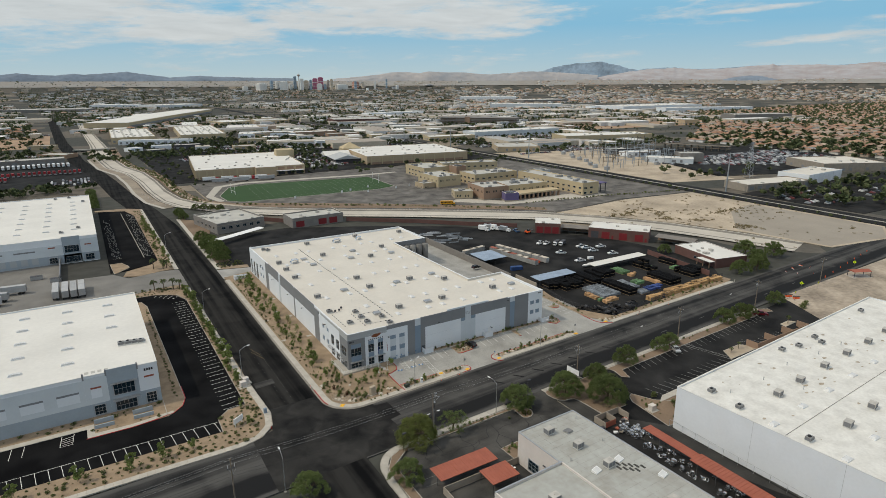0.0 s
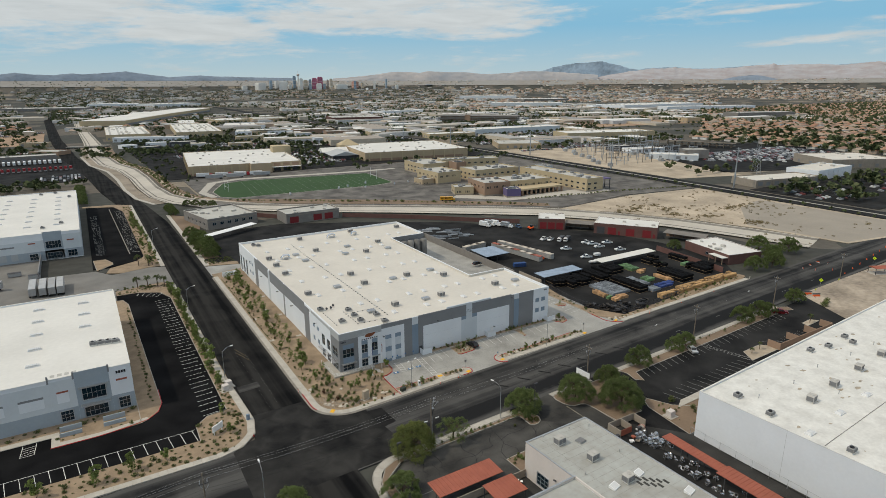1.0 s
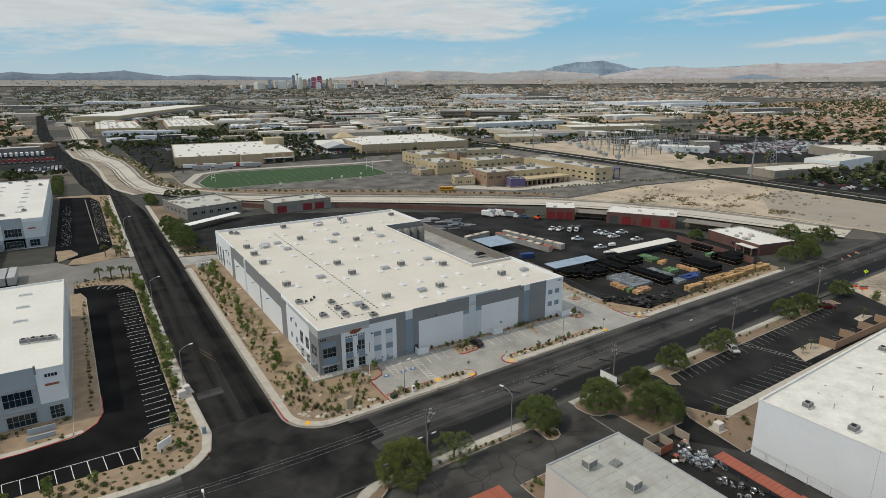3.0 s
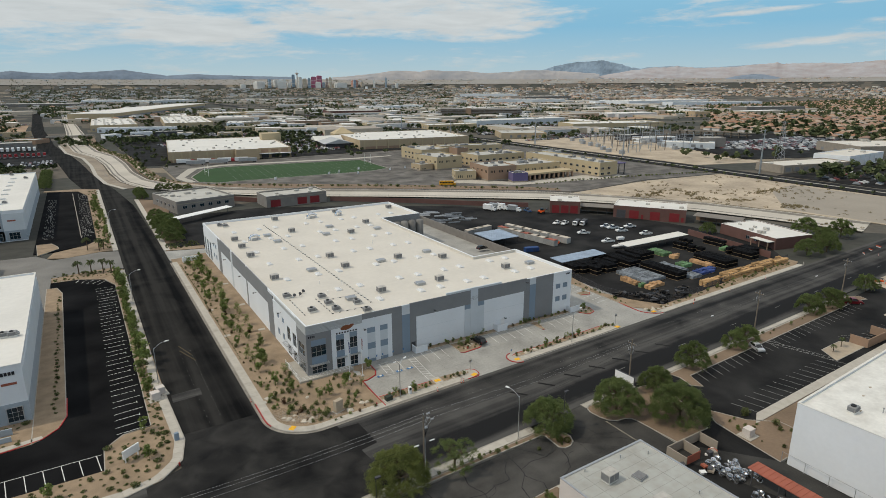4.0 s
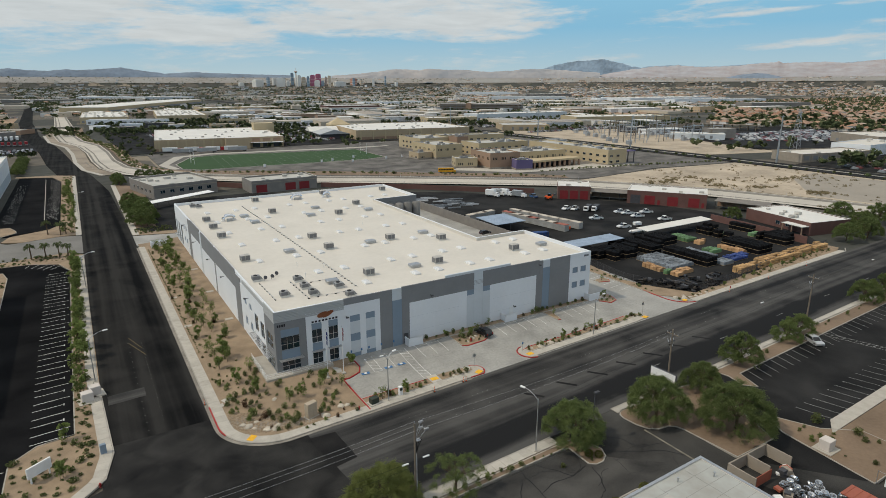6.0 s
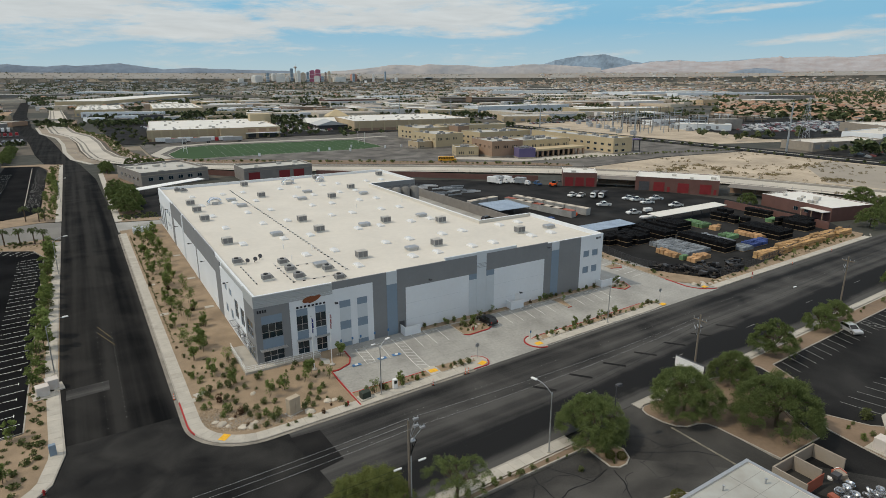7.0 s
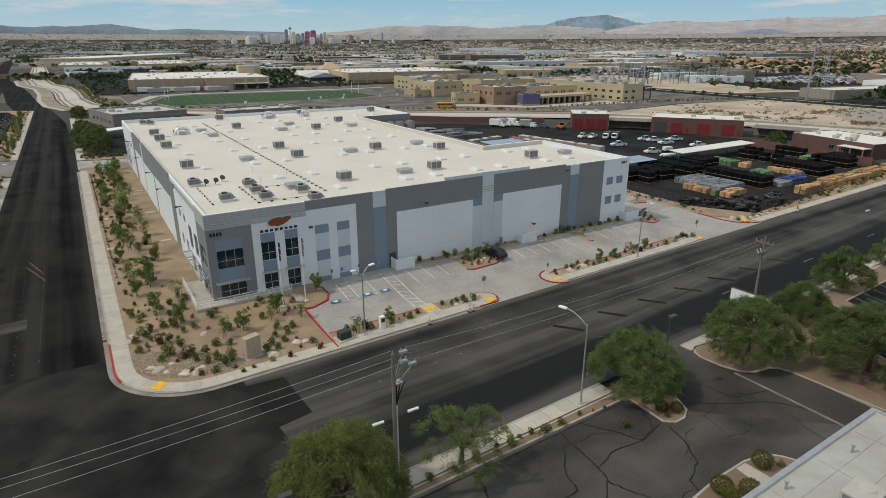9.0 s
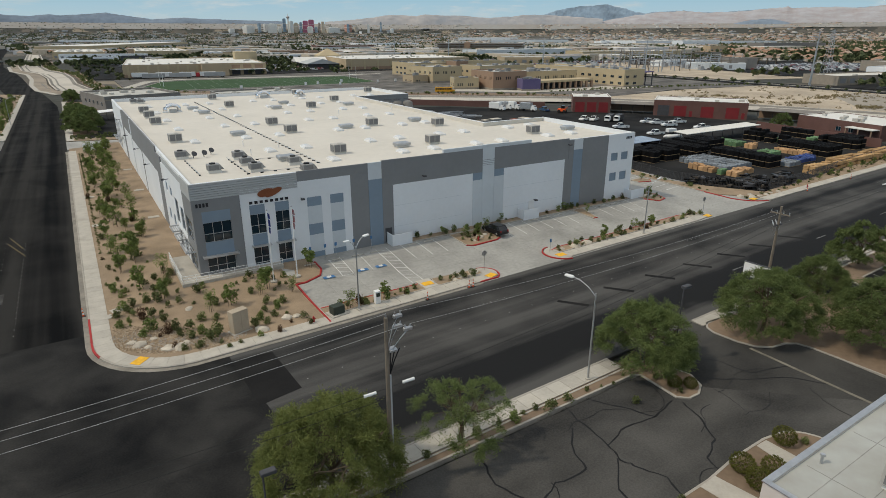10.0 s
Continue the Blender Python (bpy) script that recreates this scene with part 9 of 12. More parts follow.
in_bed = lambda x, y: y > (-8.2 - 10.0 * math.sqrt(max(0.0, 1 - ((x + 3.9) / 8.6) ** 2)) + 1.6 if x < -3.9 else kerb_n(x) + 2.8) and not (x > -3.2 and y > -2.6) and not (x > -2.0 and y > -3) and x < 9.6
front_bed = [(-10.3, -5.2, 0.85), (-9.2, -4.5, 0.85), (-6.9, -7.5, 1.1), (-5.9, -9.2, 1.0), (-7.3, -10.6, 1.1), (-5.0, -12.0, 1.2), (-5.0, -13.7, 0.85), (-3.7, -12.8, 0.85), (-3.9, -14.8, 0.85), (-8.4, -11.7, 0.85), (-4.9, -17.2, 0.85), (-3.6, -17.3, 0.85), (-2.4, -16.7, 1.2), (-1.3, -15.8, 1.1), (-2.7, -14.7, 0.85), (-1.4, -17.7, 0.5), (-0.9, -19.0, 0.45), (0.3, -18.8, 0.45), (2.6, -15.9, 1.0), (3.6, -14.3, 0.85), (4.0, -15.9, 0.85), (5.2, -14.4, 0.85), (4.6, -12.6, 0.85), (5.5, -10.6, 0.85), (6.2, -12.4, 0.85), (7.2, -11.0, 0.85), (6.7, -14.6, 0.5), (8.0, -16.5, 0.85), (8.2, -18.3, 0.6), (2.6, -18.4, 0.6), (-2.3, -11.2, 0.85), (-0.8, -11.6, 0.85), (-3.7, -5.6, 0.85), (-6.0, -3.9, 1.3), (-9.3, -7.2, 0.5)]
front_bed = [(x, y, 1.28 * q) for x, y, q in front_bed]
front_bed += spots_in(50, -11, 9.8, -8.5, 8, lambda x, y: in_bed(x, y) and all(math.hypot(x - p[0], y - p[1]) > 0.9 for p in front_bed), 1.0, 1)
red_bed = [(-7.9, -7.2, 1.25), (-6.0, -12.4, 1.2), (-6.8, -12.7, 0.6), (6.4, -16.9, 0.6), (4.6, -18.4, 0.8), (-5.8, -16.2, 0.7)]
west_bed = spots_in(95, -11, -5.0, 8, 118, lambda x, y: True, 1.5, 2)
isl = spots_in(20, 11, 32, -17.4, -15.0, lambda x, y: not 23.6 < x < 26.8 and y > -17.6 + 0.05 * (x - 10), 0.9, 3) + spots_in(34, 48.6, 83.5, -15.4, -13.2, lambda x, y: y > -15.5 + 0.03 * (x - 48) and y < -13.6 + 0.03 * (x - 48), 0.95, 4)
isl += spots_in(10, 37.8, 43.8, -6.4, -2.4, lambda x, y: True, 1.0, 5) + spots_in(8, 81.8, 86.4, -4, 1.2, lambda x, y: True, 1.0, 6) + spots_in(22, 31, 78, -1.3, -0.5, lambda x, y: not 53.6 < x < 58.4, 1.2, 7)
yard_bed = spots_in(50, 100, 188, -13, -4, lambda x, y: y < (-10.9 if x < 128 else -9.6 + (x - 128) * 0.075) and y > kerb_n(x) + 2.6, 1.1, 8) + spots_in(16, 99.8, 103, -6, 28, lambda x, y: x < 101.2, 1.2, 9)
south_bed = spots_in(20, -2.6, 31, -45.4, -44.2, lambda x, y: abs(y + 45.3 - 0.035 * x) < 1.0, 1.3, 10) + spots_in(6, 32, 34.6, -49.6, -45, lambda x, y: True, 0.9, 11) + spots_in(5, 17, 23, -60.5, -58.2, lambda x, y: True, 1.0, 12) + spots_in(14, 76, 164, -42.4, -38.2, lambda x, y: abs(y + 42.3 - 0.045 * (x - 76)) < 0.9, 2.2, 13) + spots_in(12, 64, 74, -73, -60, lambda x, y: x > 64 and y < -60.5, 1.3, 14)
place([shrub(301, LEAF_SHRUB), shrub(302, LEAF_SHRUB), shrub(303, LEAF_SHRUB), shrub(305, LEAF_SHRUB), shrub(306, LEAF_YOUNG, 0.36)], front_bed + west_bed[:40] + isl + south_bed, rs, 0.9, 1.25)
place([shrub(304, LEAF_RED, 0.42, "reddish-brown desert shrub in gravel")], red_bed + isl[::9] + west_bed[40:48], rs, 0.9, 1.2)
for x, y, s in ((20.4, -59.0, 1.2), (18.8, -59.6, 1.0), (34.6, -59.2, 0.9), (27.6, -48.2, 1.0), (71.6, -61.0, 2.4), (73, -66.5, 1.9), (160, -58, 2.0), (181, -46, 3.5), (186, -44, 3.0)):
    ob = copy_thing(bpy.data.objects["shrub"], pose(0, 0, 0))
    ob.matrix_basis = Matrix.LocRotScale((x, y, 0.08), Euler((0, 0, x)), (s, s, s * 0.8))


def join_copies(name, label, category, source, spots, rs2, zf=None):
    """Uncountable plants: many copies of one small leaf mesh in one mesh."""
    n = len(source.vertices)
    co = np.empty(3 * n)
    source.vertices.foreach_get("co", co)
    co = co.reshape(-1, 3)
    out = []
    for s in spots:
        sc, a = (s[2] if len(s) > 2 else 1.0) * rs2.uniform(0.8, 1.25), rs2.uniform(0, 6.28)
        c, q = math.cos(a) * sc, math.sin(a) * sc
        out.append(np.stack([co[:, 0] * c - co[:, 1] * q + s[0], co[:, 0] * q + co[:, 1] * c + s[1], co[:, 2] * sc + (zf or flat)(s[0], s[1])], 1))
    v = np.concatenate(out)
    me = bpy.data.meshes.new(name)
    m = len(v) // 4
    me.vertices.add(4 * m)
    me.vertices.foreach_set("co", v.ravel())
    me.loops.add(4 * m)
    me.loops.foreach_set("vertex_index", np.arange(4 * m))
    me.polygons.add(m)
    me.polygons.foreach_set("loop_start", np.arange(0, 4 * m, 4))
    me.polygons.foreach_set("loop_total", np.full(m, 4))
    me.materials.append(source.materials[0])
    me.update(calc_edges=True)
    return tagged(new(name, me), label, category, kind="stuff")


small = leaf_mesh("bush", [(0, 0, 0.3, 0.5, 0.7), (0.2, 0.1, 0.4, 0.35, 0.8), (-0.2, -0.1, 0.35, 0.35, 0.8)], 22, 0.17, LEAF_SHRUB, 9, 0.55)
r6 = random.Random(6)
wb = spots_in(230, -150, -30.4, -21, -13.6, lambda x, y: not (x > -42 and y > -13) and y > -20.5 and (x < -35 or y > -20 + (x + 35) * 2), 1.6, 21) + spots_in(130, -32.9, -30.6, -10, 116, lambda x, y: True, 1.0, 22) + spots_in(40, -41, -30.6, -12, -3.4, lambda x, y: y < -6 or x > -37, 1.4, 23)
wb += [(-49.6 + r6.uniform(-0.4, 0.4), 14 + 2.2 * k, r6.choice((0.6, 0.8, 1))) for k in range(38)] + spots_in(26, -72, -54, 4.5, 13, lambda x, y: y < 6 or y > 10, 1.3, 24) + spots_in(60, -52, -30.8, 113.8, 122, lambda x, y: True, 1.3, 25) + spots_in(150, -36, -30.8, 152, 318, lambda x, y: True, 1.2, 26) + spots_in(40, -152, -74, 10.2, 13.2, lambda x, y: True, 2.0, 27)
wb += west_bed[40:] + yard_bed
wb += spots_in(60, -12, 1, 138, 148, lambda x, y: y > 139, 1.0, 28) + [(-10.7 + 0.1 * (k % 2), 20 + 1.05 * k, 0.4) for k in range(90)]
join_copies("desert_shrubs", "scattered low desert shrubs in the gravel beds", "shrubs", small, wb, r6, land)
weeds = leaf_mesh("weed", [(0, 0, 0.25, 0.8, 0.4)], 40, 0.25, paint("dry_weeds", (0.20, 0.16, 0.085), 0.9, 0.25, 0.3, 3.0), 10, 0.3)
ws = [(x + r6.gauss(0, 7), y + r6.gauss(0, 7), r6.uniform(0.6, 1.6)) for x, y in [(r6.uniform(235, 365), r6.uniform(5, 145)) for _ in range(26)] for _ in range(8)]
ws += [(x + r6.gauss(0, 4.5), y + r6.gauss(0, 3.0), r6.uniform(0.7, 1.7)) for x, y in ((250, 116), (264, 119), (278, 122), (280, 107), (271, 92), (324, 88), (336, 85), (293, 55), (296, 49), (287, 78)) for _ in range(26)]
join_copies("dry_weeds", "patches of dry brown weeds on the vacant lot", "weeds", weeds, [w for w in ws if w[0] < 370 and w[0] > 262 - w[1] * 0.25], r6)
sb = [(x + r6.uniform(-2.5, 2.5), y + r6.uniform(-2.5, 2.5), r6.uniform(0.8, 2.2)) for x, y in [tuple(p) for p in along([(36, 302), (70, 276), (128, 238), (206, 178), (226, 160)], 2.2)]] + [(x, y + r6.uniform(-1, 1), r6.uniform(0.8, 2)) for x, y in [tuple(p) for p in along([(225, 186), (300, 176), (370, 158)], 3.0)]] + [(x + 14 + r6.uniform(-3, 3), y + r6.uniform(-3, 3), r6.uniform(0.8, 1.8)) for x, y in [tuple(p) for p in along(CH[4:11], 3.0)]]
sb += [(p.x + r6.uniform(11.5, 20), p.y + r6.uniform(-3, 3), r6.uniform(0.7, 2.4)) for p in along(CH[4:11], 2.0)]
join_copies("bank_shrubs", "brown-green shrubs along the channel bank", "shrubs", small, sb, r6)

# palms at the drive entrance
def palm(seed):
    r = random.Random(seed)
    t = thing("palm_tree", "fan palm at the drive entrance", "palm", group="entrance palms")
    part("trunk", Geo().cyl((0, 0, 0), (0.1, 0, 4.0), 0.2, 0.15, n=8), BARK, t)
    g = Geo()
    for k in range(34):
        a, e = r.uniform(0, 6.28), r.uniform(-0.4, 1.0)
        c, s = math.cos(a), math.sin(a)
        p0, p1, p2 = Vector((0.1, 0, 4.0)), Vector((0.1 + c * 1.1, s * 1.1, 4.1 + 0.9 * e)), Vector((0.1 + c * 1.9, s * 1.9, 3.8 + 0.6 * e - 0.5))
        w = Vector((-s, c, 0)) * 0.22
        g.add([p0, p1 - w, p1 + w, p2], [(0, 1, 2), (1, 3, 2)])
    part("fronds", g, LEAF_PALM, t)
    return t


place([palm(401), palm(402)], [(-43.6, 119.5), (-39.7, 119.2), (-36.0, 117.8), (-33.6, 116.4), (-36.0, 152.6), (-34.3, 153.5), (-40, 155.4), (118, -55.5, 0.5), (123, -55.0, 0.5), (160, -51.6, 0.6)], rs, zf=flat)


# boulders
def boulder(seed):
    r = random.Random(seed)
    bm = bmesh.new()
    bmesh.ops.create_icosphere(bm, subdivisions=2, radius=0.5)
    for v in bm.verts:
        v.co *= 1 + 0.35 * noise.noise(v.co * 2.2 + Vector((seed, 0, 0)))
        v.co.z = max(v.co.z * 0.7, -0.15)
    me = bpy.data.meshes.new("boulder")
    bm.to_mesh(me)
    bm.free()
    me.materials.append(BOULDER)
    return tagged(new("boulder", me), "pale rounded landscape boulder in gravel", "boulder", "boulders")


place([boulder(1), boulder(2), boulder(3)], [(-9.6, -12.6, 1.1), (-9.0, -13.6, 1.3), (-8.2, -14.6, 1.0), (-6.4, -15.9, 1.5), (-5.4, -16.4, 1.6), (-4.6, -15.6, 1.0), (-7.4, -12.8, 0.8), (3.0, -17.0, 1.4), (6.4, -15.4, 1.2), (7.4, -15.6, 1.0), (-3.0, -7.5, 0.9), (30.2, -15.6, 1.4), (32.6, -15.4, 1.3), (31.6, -16.2, 1.0), (29.0, -16.4, 1.1), (49.4, -14.8, 1.2), (52.0, -14.9, 1.7), (54.8, -14.6, 1.5), (53.6, -15.0, 1.0), (80.4, -13.9, 1.1), (81.6, -13.6, 1.2), (82.6, -13.8, 0.9), (83.2, -1.6, 1.5), (84.6, -2.4, 1.0), (41, -4.8, 1.3), (42.4, -4.4, 1.0), (39.4, -5.6, 0.9),
      (101.6, -10.4, 1.2), (103.4, -11.8, 1.5), (105.2, -12.2, 1.2), (107.4, -12.4, 1.4), (109.6, -12.0, 1.1), (104.6, -10.6, 1.0), (112, -12.2, 1.0), (-8, 142, 1.2), (-5, 141, 1.0), (-10.6, 144, 1.1)], rs, 0.85, 1.2)
peb = Geo()
r7 = random.Random(8)
for _ in range(2200):
    x, y = r7.uniform(-11.5, 1.5), r7.uniform(-19, -10)
    if not in_bed(x, y) or in_bed(x + 1.5, y - 2.0) and in_bed(x - 2.6, y - 1.5):
        continue
    s, z = r7.uniform(0.04, 0.13), land(x, y) + 0.1
    peb.add([(x - s, y - s, z), (x + s, y - s * 0.7, z), (x + s * 0.8, y + s, z), (x - s * 0.9, y + s * 0.8, z), (x, y, z + s * 0.9)], [(0, 1, 4), (1, 2, 4), (2, 3, 4), (3, 0, 4)])
thing("cobbles", "loose pale cobbles in the corner bed", "cobbles", kind="stuff", geo=peb, mats=COBBLE)


# grey-brown river rock in the kerb corner of the front bed
r7 = random.Random(70)
rock = Geo()
rocky = lambda x, y: x > -11.1 and in_bed(x, y + 0.9) and (x + 3.0) * 0.75 + (y + 12.0) * 0.66 < -1.6 + 1.2 * noise.noise(Vector((x * 0.5, y * 0.5, 3))) and y < -7.2
for _ in range(9000):
    x, y = r7.uniform(-12.4, 0.5), r7.uniform(-19.8, -7.2)
    if not rocky(x, y):
        continue
    q, a, z = r7.uniform(0.05, 0.13), r7.uniform(0, 6.28), land(x, y) + 0.1
    ring = [(x + q * r7.uniform(0.7, 1.2) * math.cos(a + 1.257 * i), y + q * r7.uniform(0.6, 1.0) * math.sin(a + 1.257 * i), z) for i in range(5)]
    rock.add(ring + [(x + r7.uniform(-0.3, 0.3) * q, y, z + q * r7.uniform(0.6, 1.0))], [(i, (i + 1) % 5, 5) for i in range(5)])
thing("river_rock", "loose grey-brown river rock mulch in a bed corner", "gravel", kind="stuff", geo=rock, mats=island_paint("river_rock", [(0.30, 0.225, 0.15), (0.25, 0.19, 0.13), (0.36, 0.28, 0.195), (0.22, 0.165, 0.115), (0.40, 0.33, 0.25)], 0.9, 0.1))

# clipped globe shrubs by the office door of the low building
GLOBE_LEAF = leaf_paint("clipped_shrub_leaves", (0.085, 0.092, 0.02), (0.125, 0.125, 0.03))
globe = leaf_mesh("globe_shrub", [(0.62 * math.cos(2.4 * k) * math.sqrt(1 - (1 - 2 * (k + 0.5) / 90) ** 2), 0.62 * math.sin(2.4 * k) * math.sqrt(1 - (1 - 2 * (k + 0.5) / 90) ** 2), 0.5 + 0.5 * (1 - 2 * (k + 0.5) / 90), 0.10, 1.0) for k in range(90)], 60, 0.028, GLOBE_LEAF, 55, 0.55)
for x, y, sc in ((33.2, -58.4, 1.35), (27.4, -58.5, 1.35), (26.8, -60.2, 1.4), (29.0, -60.0, 1.35), (32.6, -48.4, 1.0), (33.7, -49.3, 0.95)):
    ob = tagged(new("globe_shrub", globe), "clipped round green shrub in a dirt bed", "shrub", "globe shrubs")
    ob.matrix_basis = Matrix.LocRotScale((x, y, 0.12), Euler((0, 0, x)), (sc, sc, sc))

# ---- poles, lamps, wires, signs ----
def lamp_post(x, y, z, h, ax, ay, label, group, mat=GALV):
    """A tapered post with a curved arm that reaches (ax, ay) from it."""
    p = thing("street_lamp", label, "street lamp", group, at=(x, y, z))
    part("pole", Geo().cyl((0, 0, 0), (0, 0, h * 0.9), 0.1, 0.07, n=8), mat, p)
    part("base", Geo().cyl((0, 0, 0), (0, 0, 0.12), 0.28, n=8), WALK, p, "concrete footing")
    arm = [(0, 0, h * 0.87), (ax * 0.3, ay * 0.3, h * 0.94), (ax * 0.65, ay * 0.65, h * 0.985), (ax, ay, h)]
    part("arm", Geo().tube(arm, 0.045, 6), mat, p)
    d = Vector((ax, ay, 0)).normalized()
    head = Geo().bevel_box(-0.15, -0.18, -0.1, 0.75, 0.18, 0.08, 0.06).rot(ax, ay, math.degrees(math.atan2(d.y, d.x)), h)
    part("head", head, WHITE_TRIM, p, "pale lamp head")
    return p


lamp_post(26.6, -43.3, 0.15, 9.85, -0.7, 2.4, "tall grey street lamp with curved arm", "street lamps")
lamp_post(-29.6, 17.0, 0.15, 9.6, 2.6, 0.4, "tall grey street lamp with curved arm", "street lamps")
lamp_post(-34.8, -45.6, 0.15, 9.8, 0.1, 2.6, "tall grey street lamp with curved arm", "street lamps")
lamp_post(-29.6, 80.0, 0.15, 9.6, 2.6, 0.2, "tall grey street lamp with curved arm", "street lamps")
lamp_post(-29.8, 190.0, 0.15, 9.6, 2.6, 0.2, "tall grey street lamp with curved arm", "street lamps")
lot = lamp_post(14.3, -18.0, 0.15, 8.9, 1.3, 0.5, "grey lot lamp with two hooked heads", "lot lamps")
part("arm", Geo().tube([(0, 0, 7.8), (-0.5, -0.1, 8.5), (-1.0, -0.3, 8.9)], 0.04, 6), GALV, lot)
part("head", Geo().bevel_box(-1.6, -0.45, 8.85, -0.9, -0.15, 9.0, 0.05), WHITE_TRIM, lot)
lamp_post(66.1, -16.2, 0.15, 8.6, 3.2, 0.9, "grey street lamp on the long island", "lot lamps")
for x, y, h in ((-4.6, -46.0, 5.0), (36.0, -45.6, 8.2)):
    s = thing("lot_light", "small square-headed parking lot light", "lamp post", group="small lot lights", at=(x, y, 0.05))
    part("pole", Geo().cyl((0, 0, 0), (0, 0, h), 0.06, n=6), STEEL_DARK, s)
    part("head", Geo().bevel_box(-0.15, -0.25, h - 0.05, 0.85, 0.25, h + 0.2, 0.04), STEEL_DARK, s)


def utility_pole(x, y, h, timber, metal_wrap):
    p = thing("utility_pole", "timber utility pole with crossarm, insulators and risers", "utility pole", group="utility poles", at=(x, y, 0))
    part("pole", Geo().cyl((0, 0, 0), (0, 0, h), 0.19, 0.13, n=10), timber, p)
    if metal_wrap:
        part("riser", Geo().cyl((0.2, 0.1, 0), (0.16, 0.08, h - 4.4), 0.15, n=10), RIB_PANEL, p, "galvanised cable riser")
        for k, (a, b, z) in enumerate(((1.0, 0.25, h - 0.3), (0.75, -0.2, h - 0.8), (1.3, -0.6, h - 0.95))):
            part("switch_arm", Geo().tube([(0.05, 0, h - 2.6), (a * 0.25, b * 0.4, h - 1.9 - 0.2 * k), (a * 0.6, b * 0.8, z - 0.55), (a, b, z)], 0.035, 5), GALV, p, "curved steel bracket")
            part("switch_head", Geo().bevel_box(a - 0.32, b - 0.13, z, a + 0.32, b + 0.13, z + 0.22, 0.04).cyl((a - 0.2, b, z + 0.22), (a - 0.2, b, z + 0.42), 0.06, 0.04, n=6).cyl((a + 0.2, b, z + 0.22), (a + 0.2, b, z + 0.42), 0.06, 0.04, n=6), GALV, p, "grey switch head with insulators")
            part("cable", Geo().tube([(0.3 + 0.3 * k, 0.1 - 0.12 * k, h - 2.4), (0.28 + 0.16 * k, 0.1, h - 3.4), (0.2, 0.1, h - 4.5)], 0.045, 5), BLACK, p, "black riser cable")
        part("bracket", Geo().bevel_box(0.1, -0.3, h - 2.5, 0.7, 0.3, h - 2.36, 0.03), GALV, p)
        part("insulator", Geo().cyl((0, 0, h), (0, 0, h + 0.3), 0.06, 0.04, n=6), GALV, p)
        return p
    part("crossarm", Geo().box(-0.06, -1.2, h - 1.0, 0.06, 1.2, h - 0.85), timber, p)
    part("crossarm", Geo().box(-0.9, -0.06, h - 2.4, 0.9, 0.06, h - 2.27), STEEL_DARK, p)
    for yy in (-1.1, -0.4, 0.4, 1.1):
        part("insulator", Geo().cyl((0, yy, h - 0.85), (0, yy, h - 0.55), 0.06, 0.04, n=6), GALV, p)
    for a in (-0.7, 0, 0.7):
        part("cutout", Geo().cyl((a, 0.15, h - 2.27), (a + 0.1, 0.5, h - 1.8), 0.07, n=6).tube([(a, 0.2, h - 2.2), (a + 0.25, 0.3, h - 3.0), (0.16, 0.1, h - 4.0)], 0.03, 4), GALV, p, "cut-out and looped cable")
    return p


POLES = [(-45.9, -46.3, 13.5), (4.4, -45.8, 13.5), (60.4, -40.4, 11.4), (113.4, -37.4, 12.0), (166, -34.6, 12.0), (222, -32, 12), (-100, -49, 13.5)]
for k, (x, y, h) in enumerate(POLES):
    utility_pole(x, y, h, WOOD_POLE, k in (1,))
W_MAT = paint("aluminium_wire", (0.42, 0.42, 0.42), 0.5, 0.05, 1.0, 5.0, metal=0.3)
W_DARK = paint("black_cable", (0.015, 0.015, 0.015), 0.7, 0.05, 1.0, 5.0)


def wire(a, b, sag, r, mat, label="thin overhead power wire between poles"):
    pts = []
    for k in range(15):
        t = k / 14
        p = Vector(a).lerp(Vector(b), t)
        pts.append((p.x, p.y, p.z - sag * 4 * t * (1 - t)))
    return thing("wire", label, "wire", "overhead wires", geo=Geo().tube(pts, r, 4), mats=mat)


order = [POLES[6], POLES[0], POLES[1], POLES[2], POLES[3], POLES[4], POLES[5]]
for (xa, ya, ha), (xb, yb, hb) in zip(order, order[1:]):
    if xa < 0:
        for dy, (ex, ey, ez) in ((-1.1, (1.1, -0.6, -0.55)), (0.4, (0.0, 0.12, -0.45)), (1.1, (0.0, 0.0, 0.28))):
            wire((xa, ya + dy, ha - 0.55), (xb + ex, yb + ey, hb + ez) if xb == 4.4 else (xb, yb + dy, hb - 0.55), 0.7, 0.013, W_MAT)
    elif xa < 10:
        for ex, ey, ez, dy in ((1.2, 0.25, 0.1, 0.4), (1.5, -0.6, -0.55, -0.4)):
            wire((xa + ex, ya + ey, ha + ez), (xb, yb + dy, hb - 0.55), 0.6, 0.009, W_MAT)
    for dz in (3.6, 4.4):
        low_a, low_b = (dz + 1.85 if x == 4.4 else dz if x < 30 else dz - 2.0 for x in (xa, xb))
        wire((xa, ya + 0.15, ha - low_a), (xb, yb + 0.15, hb - low_b), 0.6, 0.02, W_DARK, "black telephone cable between poles")
for x, y, z in ((3.1, -45.65, 7.99), (6.1, -45.6, 8.1), (91.6, -38.5, 9.75), (146.0, -35.6, 9.9)):
    g = Geo().cyl((-0.45, 0, 0), (0.45, 0, 0), 0.11, n=8)
    thing("splice_case", "white cable splice case on the overhead line", "splice case", group="splice cases", at=(x, y, z), geo=g, mats=WHITE_TRIM)

